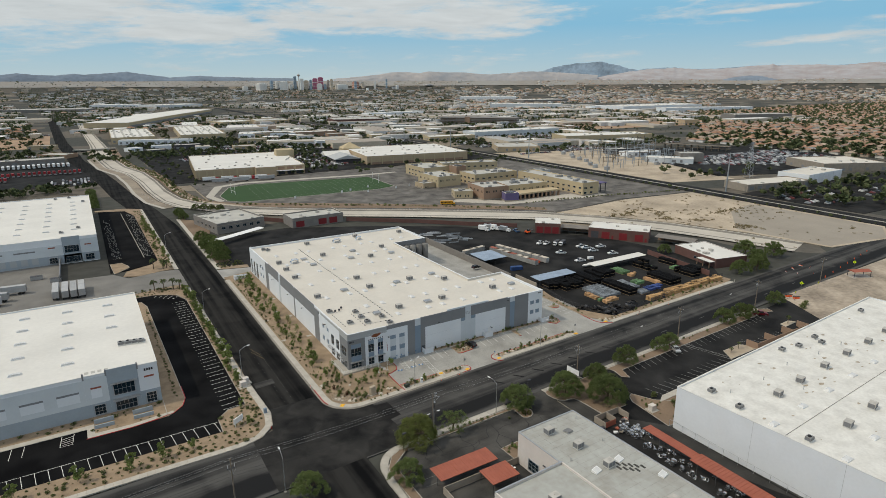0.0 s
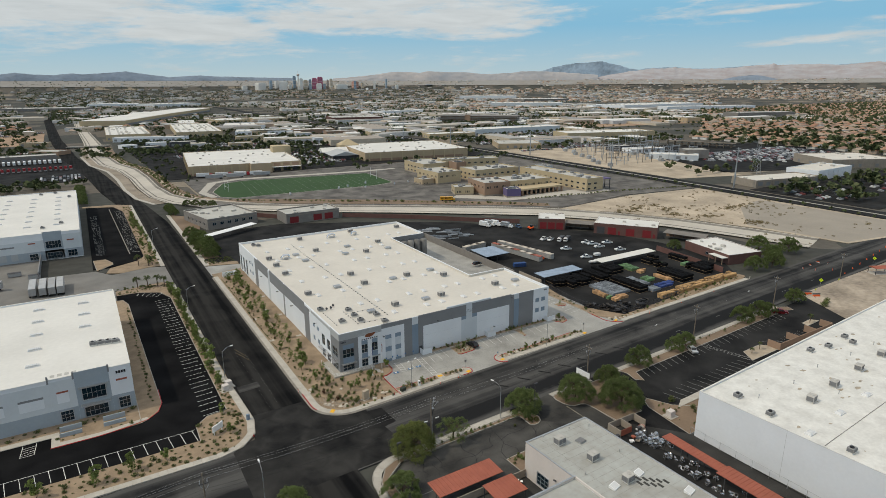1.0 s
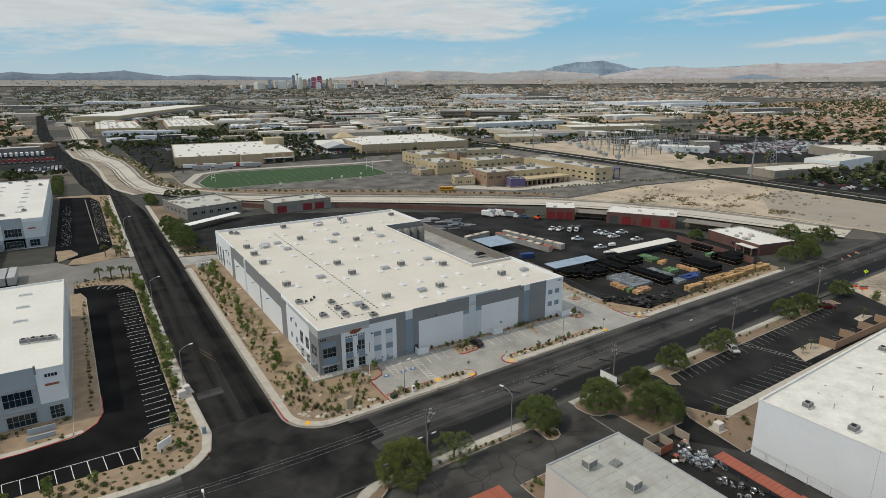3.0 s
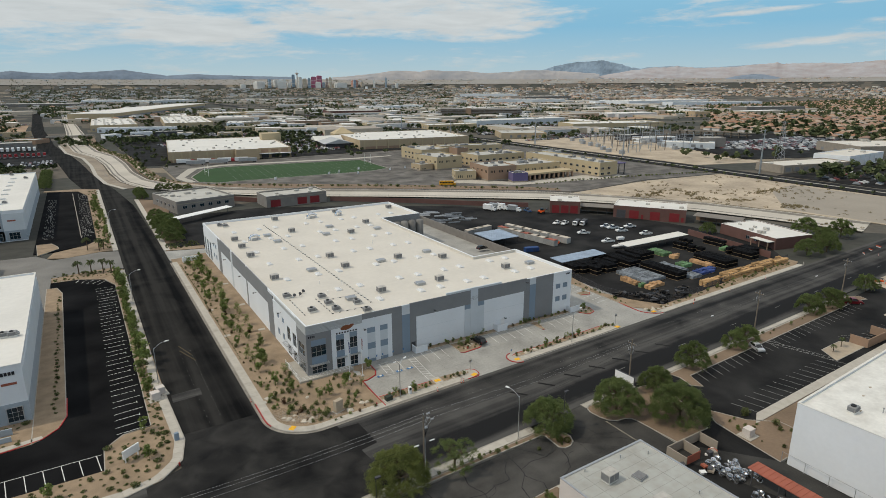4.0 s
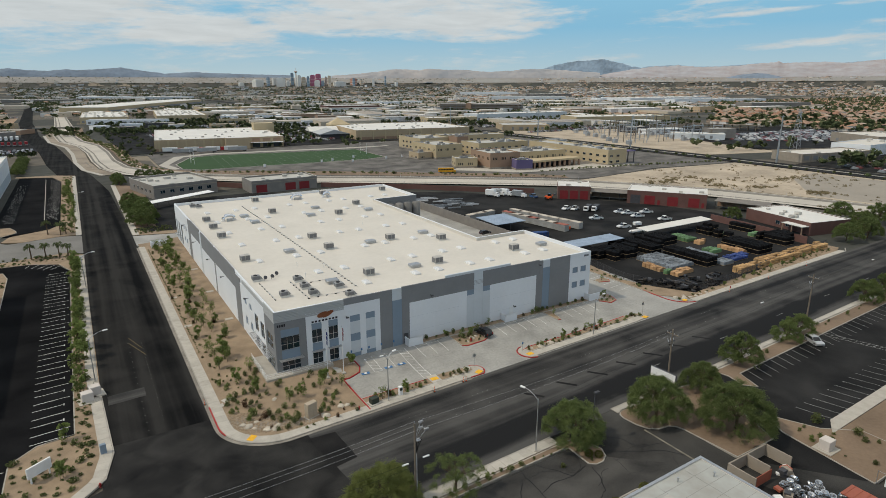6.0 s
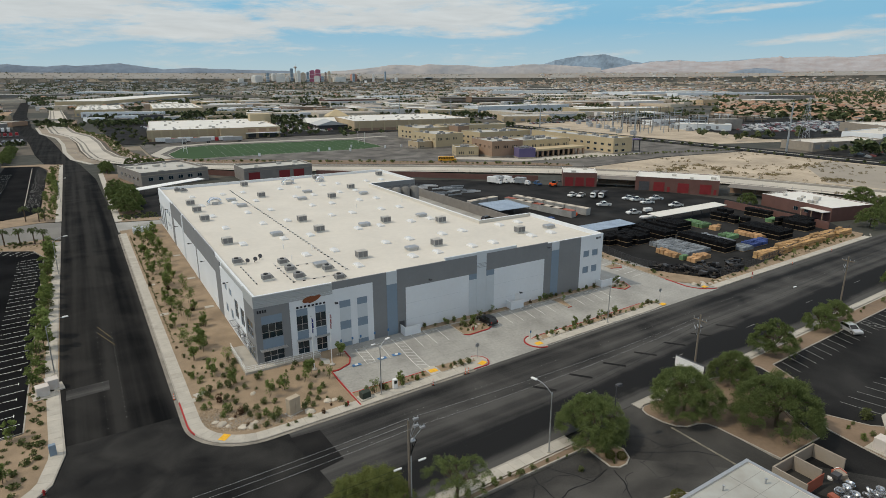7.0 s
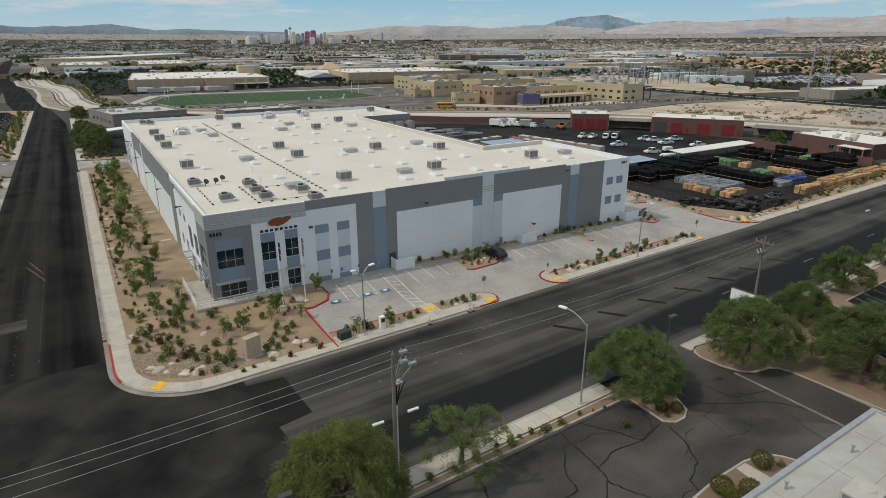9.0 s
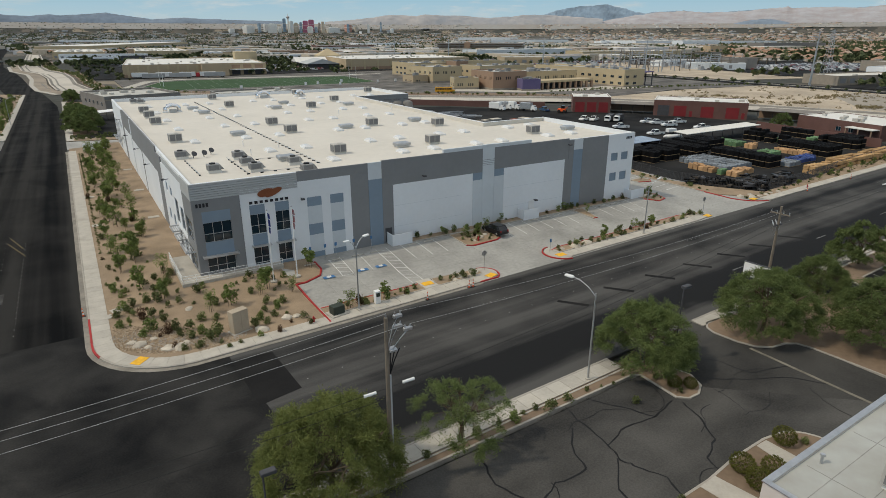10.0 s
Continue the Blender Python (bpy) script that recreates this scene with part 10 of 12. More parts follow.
# tall steel poles along the arterial road
for x, y, h in ((398, 267, 27), (397, 133, 33), (405, 402, 28), (392, 560, 26), (388, 694, 26)):
    p = thing("transmission_pole", "tall grey tubular transmission pole", "transmission pole", group="transmission poles", at=(x, y, 0))
    part("shaft", Geo().cyl((0, 0, 0), (0, 0, h), 0.75, 0.35, n=10), GALV, p)
    for z in (h - 1, h - 4, h - 7):
        part("arm", Geo().cyl((-3, 0, z), (3, 0, z + 0.2), 0.12, n=6), GALV, p)
lat = thing("lattice_tower", "grey steel lattice tower by the substation", "lattice tower", at=(488, 170, 0))
for sx in (-1, 1):
    for sy in (-1, 1):
        part("leg", Geo().cyl((sx * 3, sy * 3, 0), (sx * 0.6, sy * 0.6, 34), 0.14, n=5), GALV, lat)
for k in range(9):
    w0, w1, z0, z1 = 3 - k * 0.27, 3 - (k + 1) * 0.27, k * 3.8, (k + 1) * 3.8
    g = Geo()
    for (ax, ay), (bx, by) in (((-1, -1), (1, -1)), ((1, -1), (1, 1)), ((1, 1), (-1, 1)), ((-1, 1), (-1, -1))):
        g.cyl((ax * w0, ay * w0, z0), (bx * w1, by * w1, z1), 0.08, n=4)
    part("brace", g, GALV, lat)
for z in (24, 29, 33):
    part("arm", Geo().cyl((-5, 0, z), (5, 0, z), 0.12, n=4), GALV, lat)
# substation bays: rows of steel and timber gantries
rr = random.Random(900)
for k in range(64):
    x, y, h, w = 408 + (k % 8) * 20 + rr.uniform(-4, 4) + (k // 8) * 9, 282 + (k // 8) * 18 + rr.uniform(-3, 3), rr.choice((9, 11, 14, 17)), rr.uniform(4, 7)
    if k % 4:
        gt = Geo().cyl((-w, 0, 0), (-w, 0, h), 0.42, 0.3, n=6).cyl((w, 0, 0), (w, 0, h), 0.42, 0.3, n=6).cyl((-w - 1, 0, h * 0.86), (w + 1, 0, h * 0.86), 0.3, n=5).cyl((-w, 0, h * 0.5), (w, 0, h * 0.5), 0.2, n=5)
        thing("gantry", "steel gantry frame in the substation" if k % 3 else "brown timber gantry frame in the substation", "gantry", "substation gantries", at=(x, y, 0), turn=-15, geo=gt, mats=GALV if k % 3 else WOOD_POLE)
    else:
        thing("transformer", "grey transformer in the substation", "transformer", "substation transformers", at=(x, y, 0), geo=Geo().bevel_box(-2.4, -1.8, 0, 2.4, 1.8, 3.6, 0.2).cyl((-1, 0, 3.6), (-1, 0, 5.2), 0.25, n=6).cyl((1, 0, 3.6), (1, 0, 5.2), 0.25, n=6), mats=GALV)
rack = thing("timber_rack", "long brown timber storage rack beside the car lot", "rack", at=(641, 392, 0), turn=-67)
for k in range(10):
    part("post", Geo().box(k * 9, 0, 0, k * 9 + 0.7, 8, 6), WOOD_POLE, rack)
for z in (2.5, 5.6):
    part("beam", Geo().box(0, -0.4, z, 86, 8.4, z + 0.5), WOOD_POLE, rack)

# flags
for x, y, col, nm in ((7.9, -5.4, (0.02, 0.035, 0.16), "dark blue"), (11.1, -5.3, (0.36, 0.05, 0.06), "red and white striped")):
    z = land(x, y) + 0.1
    f = thing("flagpole", f"white flagpole with limp {nm} flag", "flagpole", group="flagpoles", at=(x, y, z))
    part("pole", Geo().cyl((0, 0, 0), (0, 0, 9.6), 0.08, 0.05, n=8), WHITE_TRIM, f)
    part("finial", Geo().dome(0, 0, 9.6, 0.12, 0.12, 0.14, 8), GALV, f)
    part("base", Geo().cyl((0, 0, -0.05), (0, 0, 0.12), 0.45, n=12), WALK, f, "round concrete footing")
    n = 7
    for k in range(n if "red" in nm else 1):
        g = Geo()
        a, b = (0.05 + 0.055 * k, 0.105 + 0.055 * k) if "red" in nm else (0.05, 0.42)
        prof = [(9.4, 0.75), (8.6, 0.8), (7.6, 0.7), (6.7, 0.5)]
        for (z0, s0), (z1, s1) in zip(prof, prof[1:]):
            g.add([(a * s0, 0.09 * math.sin(a * 16), z0 - a * 0.8), (b * s0, 0.09 * math.sin(b * 16), z0 - b * 0.8), (b * s1, 0.13 * math.sin(b * 13), z1 - b * 0.4), (a * s1, 0.13 * math.sin(a * 13), z1 - a * 0.4),
                   (a * s0, 0.012 + 0.09 * math.sin(a * 16), z0 - a * 0.8), (b * s0, 0.012 + 0.09 * math.sin(b * 16), z0 - b * 0.8), (b * s1, 0.012 + 0.13 * math.sin(b * 13), z1 - b * 0.4), (a * s1, 0.012 + 0.13 * math.sin(a * 13), z1 - a * 0.4)], [(0, 1, 2, 3), (7, 6, 5, 4), (1, 5, 6, 2), (0, 3, 7, 4)])
        part("stripe" if "red" in nm else "flag", g, paint(f"flag_cloth_{k}_{nm[:3]}", col if k % 2 == 0 else (0.34, 0.33, 0.34), 0.9, 0.1, 2.0, 9.0), f)

# signs, cabinets, hydrants, cones
def sign_post(x, y, kind):
    z = land(x, y)
    s = thing("street_sign", {"stop": "back of an octagonal stop sign on a thin post", "blue": "small blue parking sign on a post", "yellow": "fluorescent yellow diamond warning sign on a post"}[kind], "sign", group=f"{kind} signs", at=(x, y, z))
    h = {"stop": 2.9, "blue": 2.2, "yellow": 2.8}[kind]
    part("post", Geo().cyl((0, 0, 0), (0, 0, h), 0.035, n=6), GALV, s)
    if kind == "stop":
        part("plate", Geo().cyl((0, 0.03, h - 0.35), (0, 0.06, h - 0.35), 0.42, n=8), GALV, s)
    elif kind == "blue":
        part("plate", Geo().box(-0.17, -0.06, h - 0.5, 0.17, -0.04, h), BLUE_PAD, s)
    else:
        part("plate", Geo().cyl((0, -0.06, h - 0.1), (0, -0.04, h - 0.1), 0.6, n=4), paint("fluorescent_yellow", (0.60, 0.68, 0.02), 0.6, 0.05, 1.0, 5.0), s)
    return s


sign_post(34.4, -15.4, "stop"), sign_post(85.4, -13.4, "stop")
for x in (14.4, 18.2, 21.0, 23.8, 16.6):
    sign_post(x, -1.4, "blue")
sign_post(47.0, -14.8, "blue")
sign_post(190.8, -37.4, "yellow"), sign_post(212, -36, "yellow")
for k, (x, y) in enumerate(((187.4, -36.4), (187.1, -39.3), (222, -16), (230, -15), (238, -14.4))):
    b = thing("barricade", "orange and white road barricade on bare soil", "barricade", group="barricades", at=(x, y, 0.05), turn=20 * k)
    part("board", Geo().box(-1.0, -0.03, 0.7, 1.0, 0.03, 0.95), ORANGE, b)
    part("board", Geo().box(-1.0, -0.03, 0.35, 1.0, 0.03, 0.55), WHITE_TRIM, b)
    part("leg", Geo().cyl((-0.8, -0.3, 0), (-0.8, 0, 1.0), 0.03, n=4).cyl((0.8, -0.3, 0), (0.8, 0, 1.0), 0.03, n=4).cyl((-0.8, 0.3, 0), (-0.8, 0, 1.0), 0.03, n=4).cyl((0.8, 0.3, 0), (0.8, 0, 1.0), 0.03, n=4), STEEL_DARK, b)
for k, (x, y) in enumerate(((22.8, kerb_n(22.8) - 0.5), (29.3, kerb_n(29.3) - 0.45), (29.9, kerb_n(29.9) - 0.5), (-13.7, -2.5), (138, kerb_n(138) - 0.4), (118, kerb_n(118) - 0.4), (160, kerb_n(160) - 0.4), (225, -20), (232, -24), (240, -18))):
    c = thing("traffic_cone", "tall orange traffic cone with white bands", "traffic cone", group="traffic cones", at=(x, y, 0.005))
    part("base", Geo().box(-0.22, -0.22, 0, 0.22, 0.22, 0.06), BLACK, c)
    for j in range(5):
        part("band", Geo().cyl((0, 0, 0.06 + 0.2 * j), (0, 0, 0.26 + 0.2 * j), 0.11 - 0.015 * j, 0.095 - 0.015 * j, n=8), ORANGE if j % 2 == 0 else WHITE_TRIM, c)
cab = thing("equipment_cabinet", "tall tan steel utility cabinet in the corner bed", "cabinet", at=(0.9, -15.9, land(0.9, -15.9) + 0.1), turn=18)
part("body", Geo().bevel_box(-0.95, -0.5, 0, 0.95, 0.5, 2.6, 0.03), TAN_BOX, cab)
part("plinth", Geo().box(-1.15, -0.7, -0.1, 1.15, 0.7, 0.08), WALK, cab)
for sx in (-0.9, 0.05):
    part("door", Geo().box(sx, -0.53, 0.2, sx + 0.85, -0.5, 2.4), TAN_BOX, cab)
tr = thing("pad_transformer", "green transformer on a concrete pad", "transformer", at=(11.7, -17.6, 0.15), turn=8)
part("body", Geo().bevel_box(-0.75, -0.55, 0.12, 0.75, 0.55, 1.1, 0.05), PAD_GREEN, tr)
part("plinth", Geo().box(-1.1, -0.9, -0.1, 1.1, 0.9, 0.12), WALK, tr)
gb = thing("meter_cabinet", "small pale green meter cabinet in the island", "cabinet", at=(17.0, -17.4, 0.15))
part("body", Geo().bevel_box(-0.35, -0.3, 0, 0.35, 0.3, 1.6, 0.03), WHITE_TRIM, gb)
part("plate", Geo().box(-0.25, -0.33, 0.9, 0.25, -0.3, 1.4), PAD_GREEN, gb)
for x, y, a in ((64.8, -66.1, 0), (-29.8, 11.5, 10), (-31.0, 9.5, 10)):
    t2 = thing("pad_transformer", "pale utility cabinet on a concrete pad", "cabinet", group="pale cabinets", at=(x, y, 0.15), turn=a)
    part("body", Geo().bevel_box(-0.9, -0.8, 0.1, 0.9, 0.8, 1.7, 0.05), PINK_WALL, t2)
    part("plinth", Geo().box(-1.5, -1.4, -0.1, 1.5, 1.4, 0.1), WALK, t2)
for x, y in ((40.0, -6.0), (-30.2, -18.2), (120.4, -13.6), (8.6, -18.2)):
    h = thing("fire_hydrant", "red fire hydrant in the gravel", "hydrant", group="hydrants", at=(x, y, land(x, y) + 0.12))
    part("barrel", Geo().cyl((0, 0, 0), (0, 0, 0.6), 0.12, n=8).dome(0, 0, 0.6, 0.13, 0.13, 0.14, 8), RED_KERB, h)
    part("nozzle", Geo().cyl((-0.22, 0, 0.42), (0.22, 0, 0.42), 0.06, n=6), RED_KERB, h)
bench = thing("bus_shelter", "small dark bus stop bench on the sidewalk", "bench", at=(-29.6, 13.8, 0.15), turn=90)
part("seat", Geo().box(-0.9, -0.2, 0.4, 0.9, 0.25, 0.46), STEEL_DARK, bench)
part("back", Geo().box(-0.9, 0.22, 0.46, 0.9, 0.27, 0.9), STEEL_DARK, bench)
mb = thing("signal_cabinet", "grey controller cabinet at the kerb corner", "cabinet", at=(-29.4, -9.4, 0.15), turn=10)
part("body", Geo().bevel_box(-0.4, -0.3, 0, 0.4, 0.3, 1.5, 0.03), BLUE_PANEL, mb)
bb = thing("billboard", "pale blank-backed sign board between the mesquites", "sign", at=(57.9, -41.2, 0), turn=-86)
part("board", Geo().box(-2.5, -0.12, 2.5, 2.5, 0.12, 4.3), WHITE_TRIM, bb)
part("border", Geo().box(-2.56, -0.14, 2.42, 2.56, 0.14, 2.5).box(-2.56, -0.14, 4.3, 2.56, 0.14, 4.38).box(2.5, -0.14, 2.5, 2.58, 0.14, 4.3).box(-2.58, -0.14, 2.5, -2.5, 0.14, 4.3), STEEL_DARK, bb, "dark board frame")
part("post", Geo().box(-1.6, -0.08, 0, -1.4, 0.08, 2.42).box(1.4, -0.08, 0, 1.6, 0.08, 2.42), STEEL_DARK, bb)
for k, (x, y, a) in enumerate(((-10.4, 58, 0), (-10.2, 36, 0), (-11.8, -4.4, 0), (-10.0, -3.0, 20), (-4.8, 64, 0), (-1.6, 33.6, 0), (-1.6, 56, 0), (-1.6, 79, 0))):
    thing("ground_pad", "small pale concrete pad in the gravel bed", "concrete pad", "concrete pads", geo=Geo().box(-0.9, -0.6, -0.1, 0.9, 0.6, 0.06).rot(x, y, a, land(x, y) + 0.1), mats=WALK)
thing("barrel_planter", "grey concrete trash enclosure steps at the rear", "stair", at=(-6.5, 116, 0.2), geo=Geo().box(-3, -1, 0, 3, -0.7, 1.8).box(-3, 1.0, 0, 3, 1.3, 1.8).box(-3, -0.7, 0, -1, 1.0, 0.4).box(-1, -0.7, 0, 1, 1.0, 0.9).box(1, -0.7, 0, 3, 1.0, 1.4), mats=WHITE_PANEL)

# roadworks east of the big white warehouse: cones, warning signs, barriers, a small shelter
HIVIS = paint("fluorescent_sign_yellow", (0.62, 0.80, 0.03), 0.5, 0.05, 1.0, 5.0)
for k in range(7):
    x, y = 231 + 11.0 * k, -29.8 + 1.9 * k
    cn = thing("traffic_cone", "orange traffic cone on the street edge", "traffic cone", group="traffic cones", at=(x, y, 0))
    part("base", Geo().bevel_box(-0.25, -0.25, 0, 0.25, 0.25, 0.06, 0.02), BLACK, cn)
    part("cone", Geo().cyl((0, 0, 0.06), (0, 0, 0.95), 0.24, 0.06, n=10), ORANGE, cn)
for x, y in ((206.6, -31.6), (262.2, -28.0)):
    sg = thing("warning_sign", "fluorescent yellow diamond warning sign on a stand", "road sign", group="roadwork signs", at=(x, y, 0), turn=-60)
    part("post", Geo().cyl((0, 0, 0), (0, 0, 1.6), 0.04, n=6), GALV, sg)
    part("panel", Geo().cyl((0, -0.03, 2.1), (0, 0.03, 2.1), 0.85, n=4), HIVIS, sg, "fluorescent yellow diamond panel")
    part("arrow", Geo().box(-0.08, -0.05, 1.8, 0.08, -0.032, 2.4), BLACK, sg, "black arrow mark")
    part("foot", Geo().box(-0.7, -0.06, 0, 0.7, 0.06, 0.06).box(-0.06, -0.7, 0, 0.06, 0.7, 0.06), STEEL_DARK, sg)
for x, y in ((190.2, -35.1), (190.5, -38.2)):
    br = thing("barrier", "orange and black portable road barrier", "barrier", group="road barriers", at=(x, y, 0), turn=-30)
    part("base", Geo().bevel_box(-1.3, -0.5, 0, 1.3, 0.5, 0.6, 0.1), ORANGE, br)
    part("board", Geo().box(-1.5, -0.4, 1.0, 1.5, 0.4, 1.12), BLACK, br)
    for sx in (-1.1, 1.1):
        part("upright", Geo().box(sx - 0.05, -0.05, 0.6, sx + 0.05, 0.05, 1.0), STEEL_DARK, br)
sh = thing("shelter", "small open shelter with red-brown roof", "shelter", at=(246, -37.5, 0), turn=-25)
part("roof", Geo().add([(-4.6, -2.4, 2.9), (4.6, -2.4, 2.9), (4.6, 2.4, 2.9), (-4.6, 2.4, 2.9), (-4.6, 0, 3.7), (4.6, 0, 3.7)], [(0, 1, 5, 4), (2, 3, 4, 5), (0, 4, 3), (1, 2, 5), (3, 2, 1, 0)]), RUST_ROOF, sh)
for x in (-4.2, 4.2):
    for y in (-2.1, 2.1):
        part("post", Geo().box(x - 0.1, y - 0.1, 0, x + 0.1, y + 0.1, 2.9), STEEL_DARK, sh)
part("slab", Geo().box(-5, -2.8, 0, 5, 2.8, 0.12), WALK, sh)

# ---- the city beyond ----
def far_z(x, y):
    return rise(math.hypot(x, y))


WALLS_FAR = island_paint("far_building_walls", [(0.5, 0.43, 0.34), (0.58, 0.54, 0.48), (0.40, 0.31, 0.24), (0.62, 0.6, 0.58), (0.5, 0.5, 0.5), (0.55, 0.47, 0.38)])
ROOFS_FAR = island_paint("far_flat_roofs", [(0.64, 0.63, 0.6), (0.36, 0.35, 0.33), (0.33, 0.29, 0.25), (0.42, 0.38, 0.33), (0.68, 0.67, 0.64), (0.28, 0.27, 0.26)])
TILES_FAR = island_paint("far_tile_roofs", [(0.29, 0.16, 0.105), (0.34, 0.22, 0.155), (0.26, 0.17, 0.13), (0.36, 0.28, 0.22), (0.3, 0.23, 0.18), (0.36, 0.22, 0.15)])
TREES_FAR = island_paint("far_tree_crowns", [(0.072, 0.092, 0.043), (0.088, 0.106, 0.05), (0.105, 0.115, 0.06), (0.06, 0.076, 0.04)], 0.9, 0.05)
CARS_FAR = island_paint("far_parked_cars", [(0.42, 0.42, 0.42), (0.03, 0.03, 0.03), (0.2, 0.205, 0.21), (0.5, 0.5, 0.49), (0.06, 0.06, 0.065), (0.2, 0.21, 0.22), (0.14, 0.04, 0.04)], 0.4, 0.5)
CLAY = paint("red_lot_soil", (0.33, 0.225, 0.15), 0.95, 0.2, 0.02, 0.4)


def block(x0, y0, w, d, h, label, wall=None, roof=None, turn=0.0, units=6, seed=0, stripes=0):
    """A large building in the middle distance: walls, parapet, roof, roof units, doors and piers."""
    b = thing("far_building", label, "building", "distant buildings", at=(x0, y0, far_z(x0, y0)), turn=turn)
    wall = wall or TAN_STUCCO
    part("wall", Geo().box(0, 0, -1, w, d, h), wall, b)
    part("roof", Geo().box(0.4, 0.4, h, w - 0.4, d - 0.4, h + 0.05), roof or ROOF_W, b)
    part("parapet", Geo().box(0, 0, h, w, 0.4, h + 0.7).box(0, d - 0.4, h, w, d, h + 0.7).box(0, 0.4, h, 0.4, d - 0.4, h + 0.7).box(w - 0.4, 0.4, h, w, d - 0.4, h + 0.7), wall, b)
    r = random.Random(seed + int(x0))
    g = Geo()
    for _ in range(units):
        x, y, s = r.uniform(3, w - 3), r.uniform(3, d - 3), r.uniform(0.8, 1.8)
        g.box(x - s, y - s, h, x + s, y + s, h + s)
    if g.f:
        tagged(part("roof_unit", g, UNIT, b), kind="stuff")
    if stripes:
        g = Geo()
        for k in range(stripes):
            x = (k + 0.5) * w / stripes
            g.prism([(x - 1.3, 4), (x + 1.3, 4), (x + 1.3, d - 4), (x - 1.3, d - 4)], h + 0.05, h + 0.9)
        tagged(part("roof_ridge", g, ROOF_G, b, "grey ridge strips across the roof"), kind="stuff")
    dk, pier = Geo(), Geo()
    for k in range(int(w / 9)):
        if r.random() < 0.8:
            dk.box(2 + k * 9, -0.08, 1.0, 2 + k * 9 + r.uniform(2.5, 5), 0.0, min(h - 1, 4.0))
        pier.box(k * 9 - 0.3, -0.25, 0, k * 9 + 0.3, 0.0, h + 0.2)
    for k in range(int(d / 9)):
        if r.random() < 0.6:
            dk.box(-0.08, 2 + k * 9, 1.0, 0.0, 5.5 + k * 9, min(h - 1, 3.6))
    if dk.f:
        tagged(part("dock_door", dk, GREY_PANEL, b), kind="stuff")
    if pier.f:
        tagged(part("pier", pier, wall, b), kind="stuff")
    return b


MID_SHOPS = ((52, 742, 34, 20, 6, "dark-fronted shop with flat roof", STEEL_DARK, ROOF_G), (24, 760, 26, 14, 5, "white canopy shop beside the car lot", WHITE_PANEL, ROOF_W), (196, 870, 60, 24, 6, "tan shop row with brown band", TAN_STUCCO, ROOF_G), (300, 800, 54, 22, 6, "brown brick shop row", BROWN_STUCCO, ROOF_G),
             (352, 740, 26, 26, 6, "small cream corner shop", CREAM_STUCCO, ROOF_W), (150, 780, 40, 18, 6, "cream shop with grey roof", CREAM_STUCCO, ROOF_G), (120, 690, 30, 20, 5, "tan restaurant with flat roof", TAN_STUCCO, ROOF_G), (240, 690, 34, 18, 6, "white shop with flat roof", PALE_PANEL, ROOF_W), (262, 850, 70, 30, 7, "brown hall with pale roof", BROWN_STUCCO, ROOF_W))
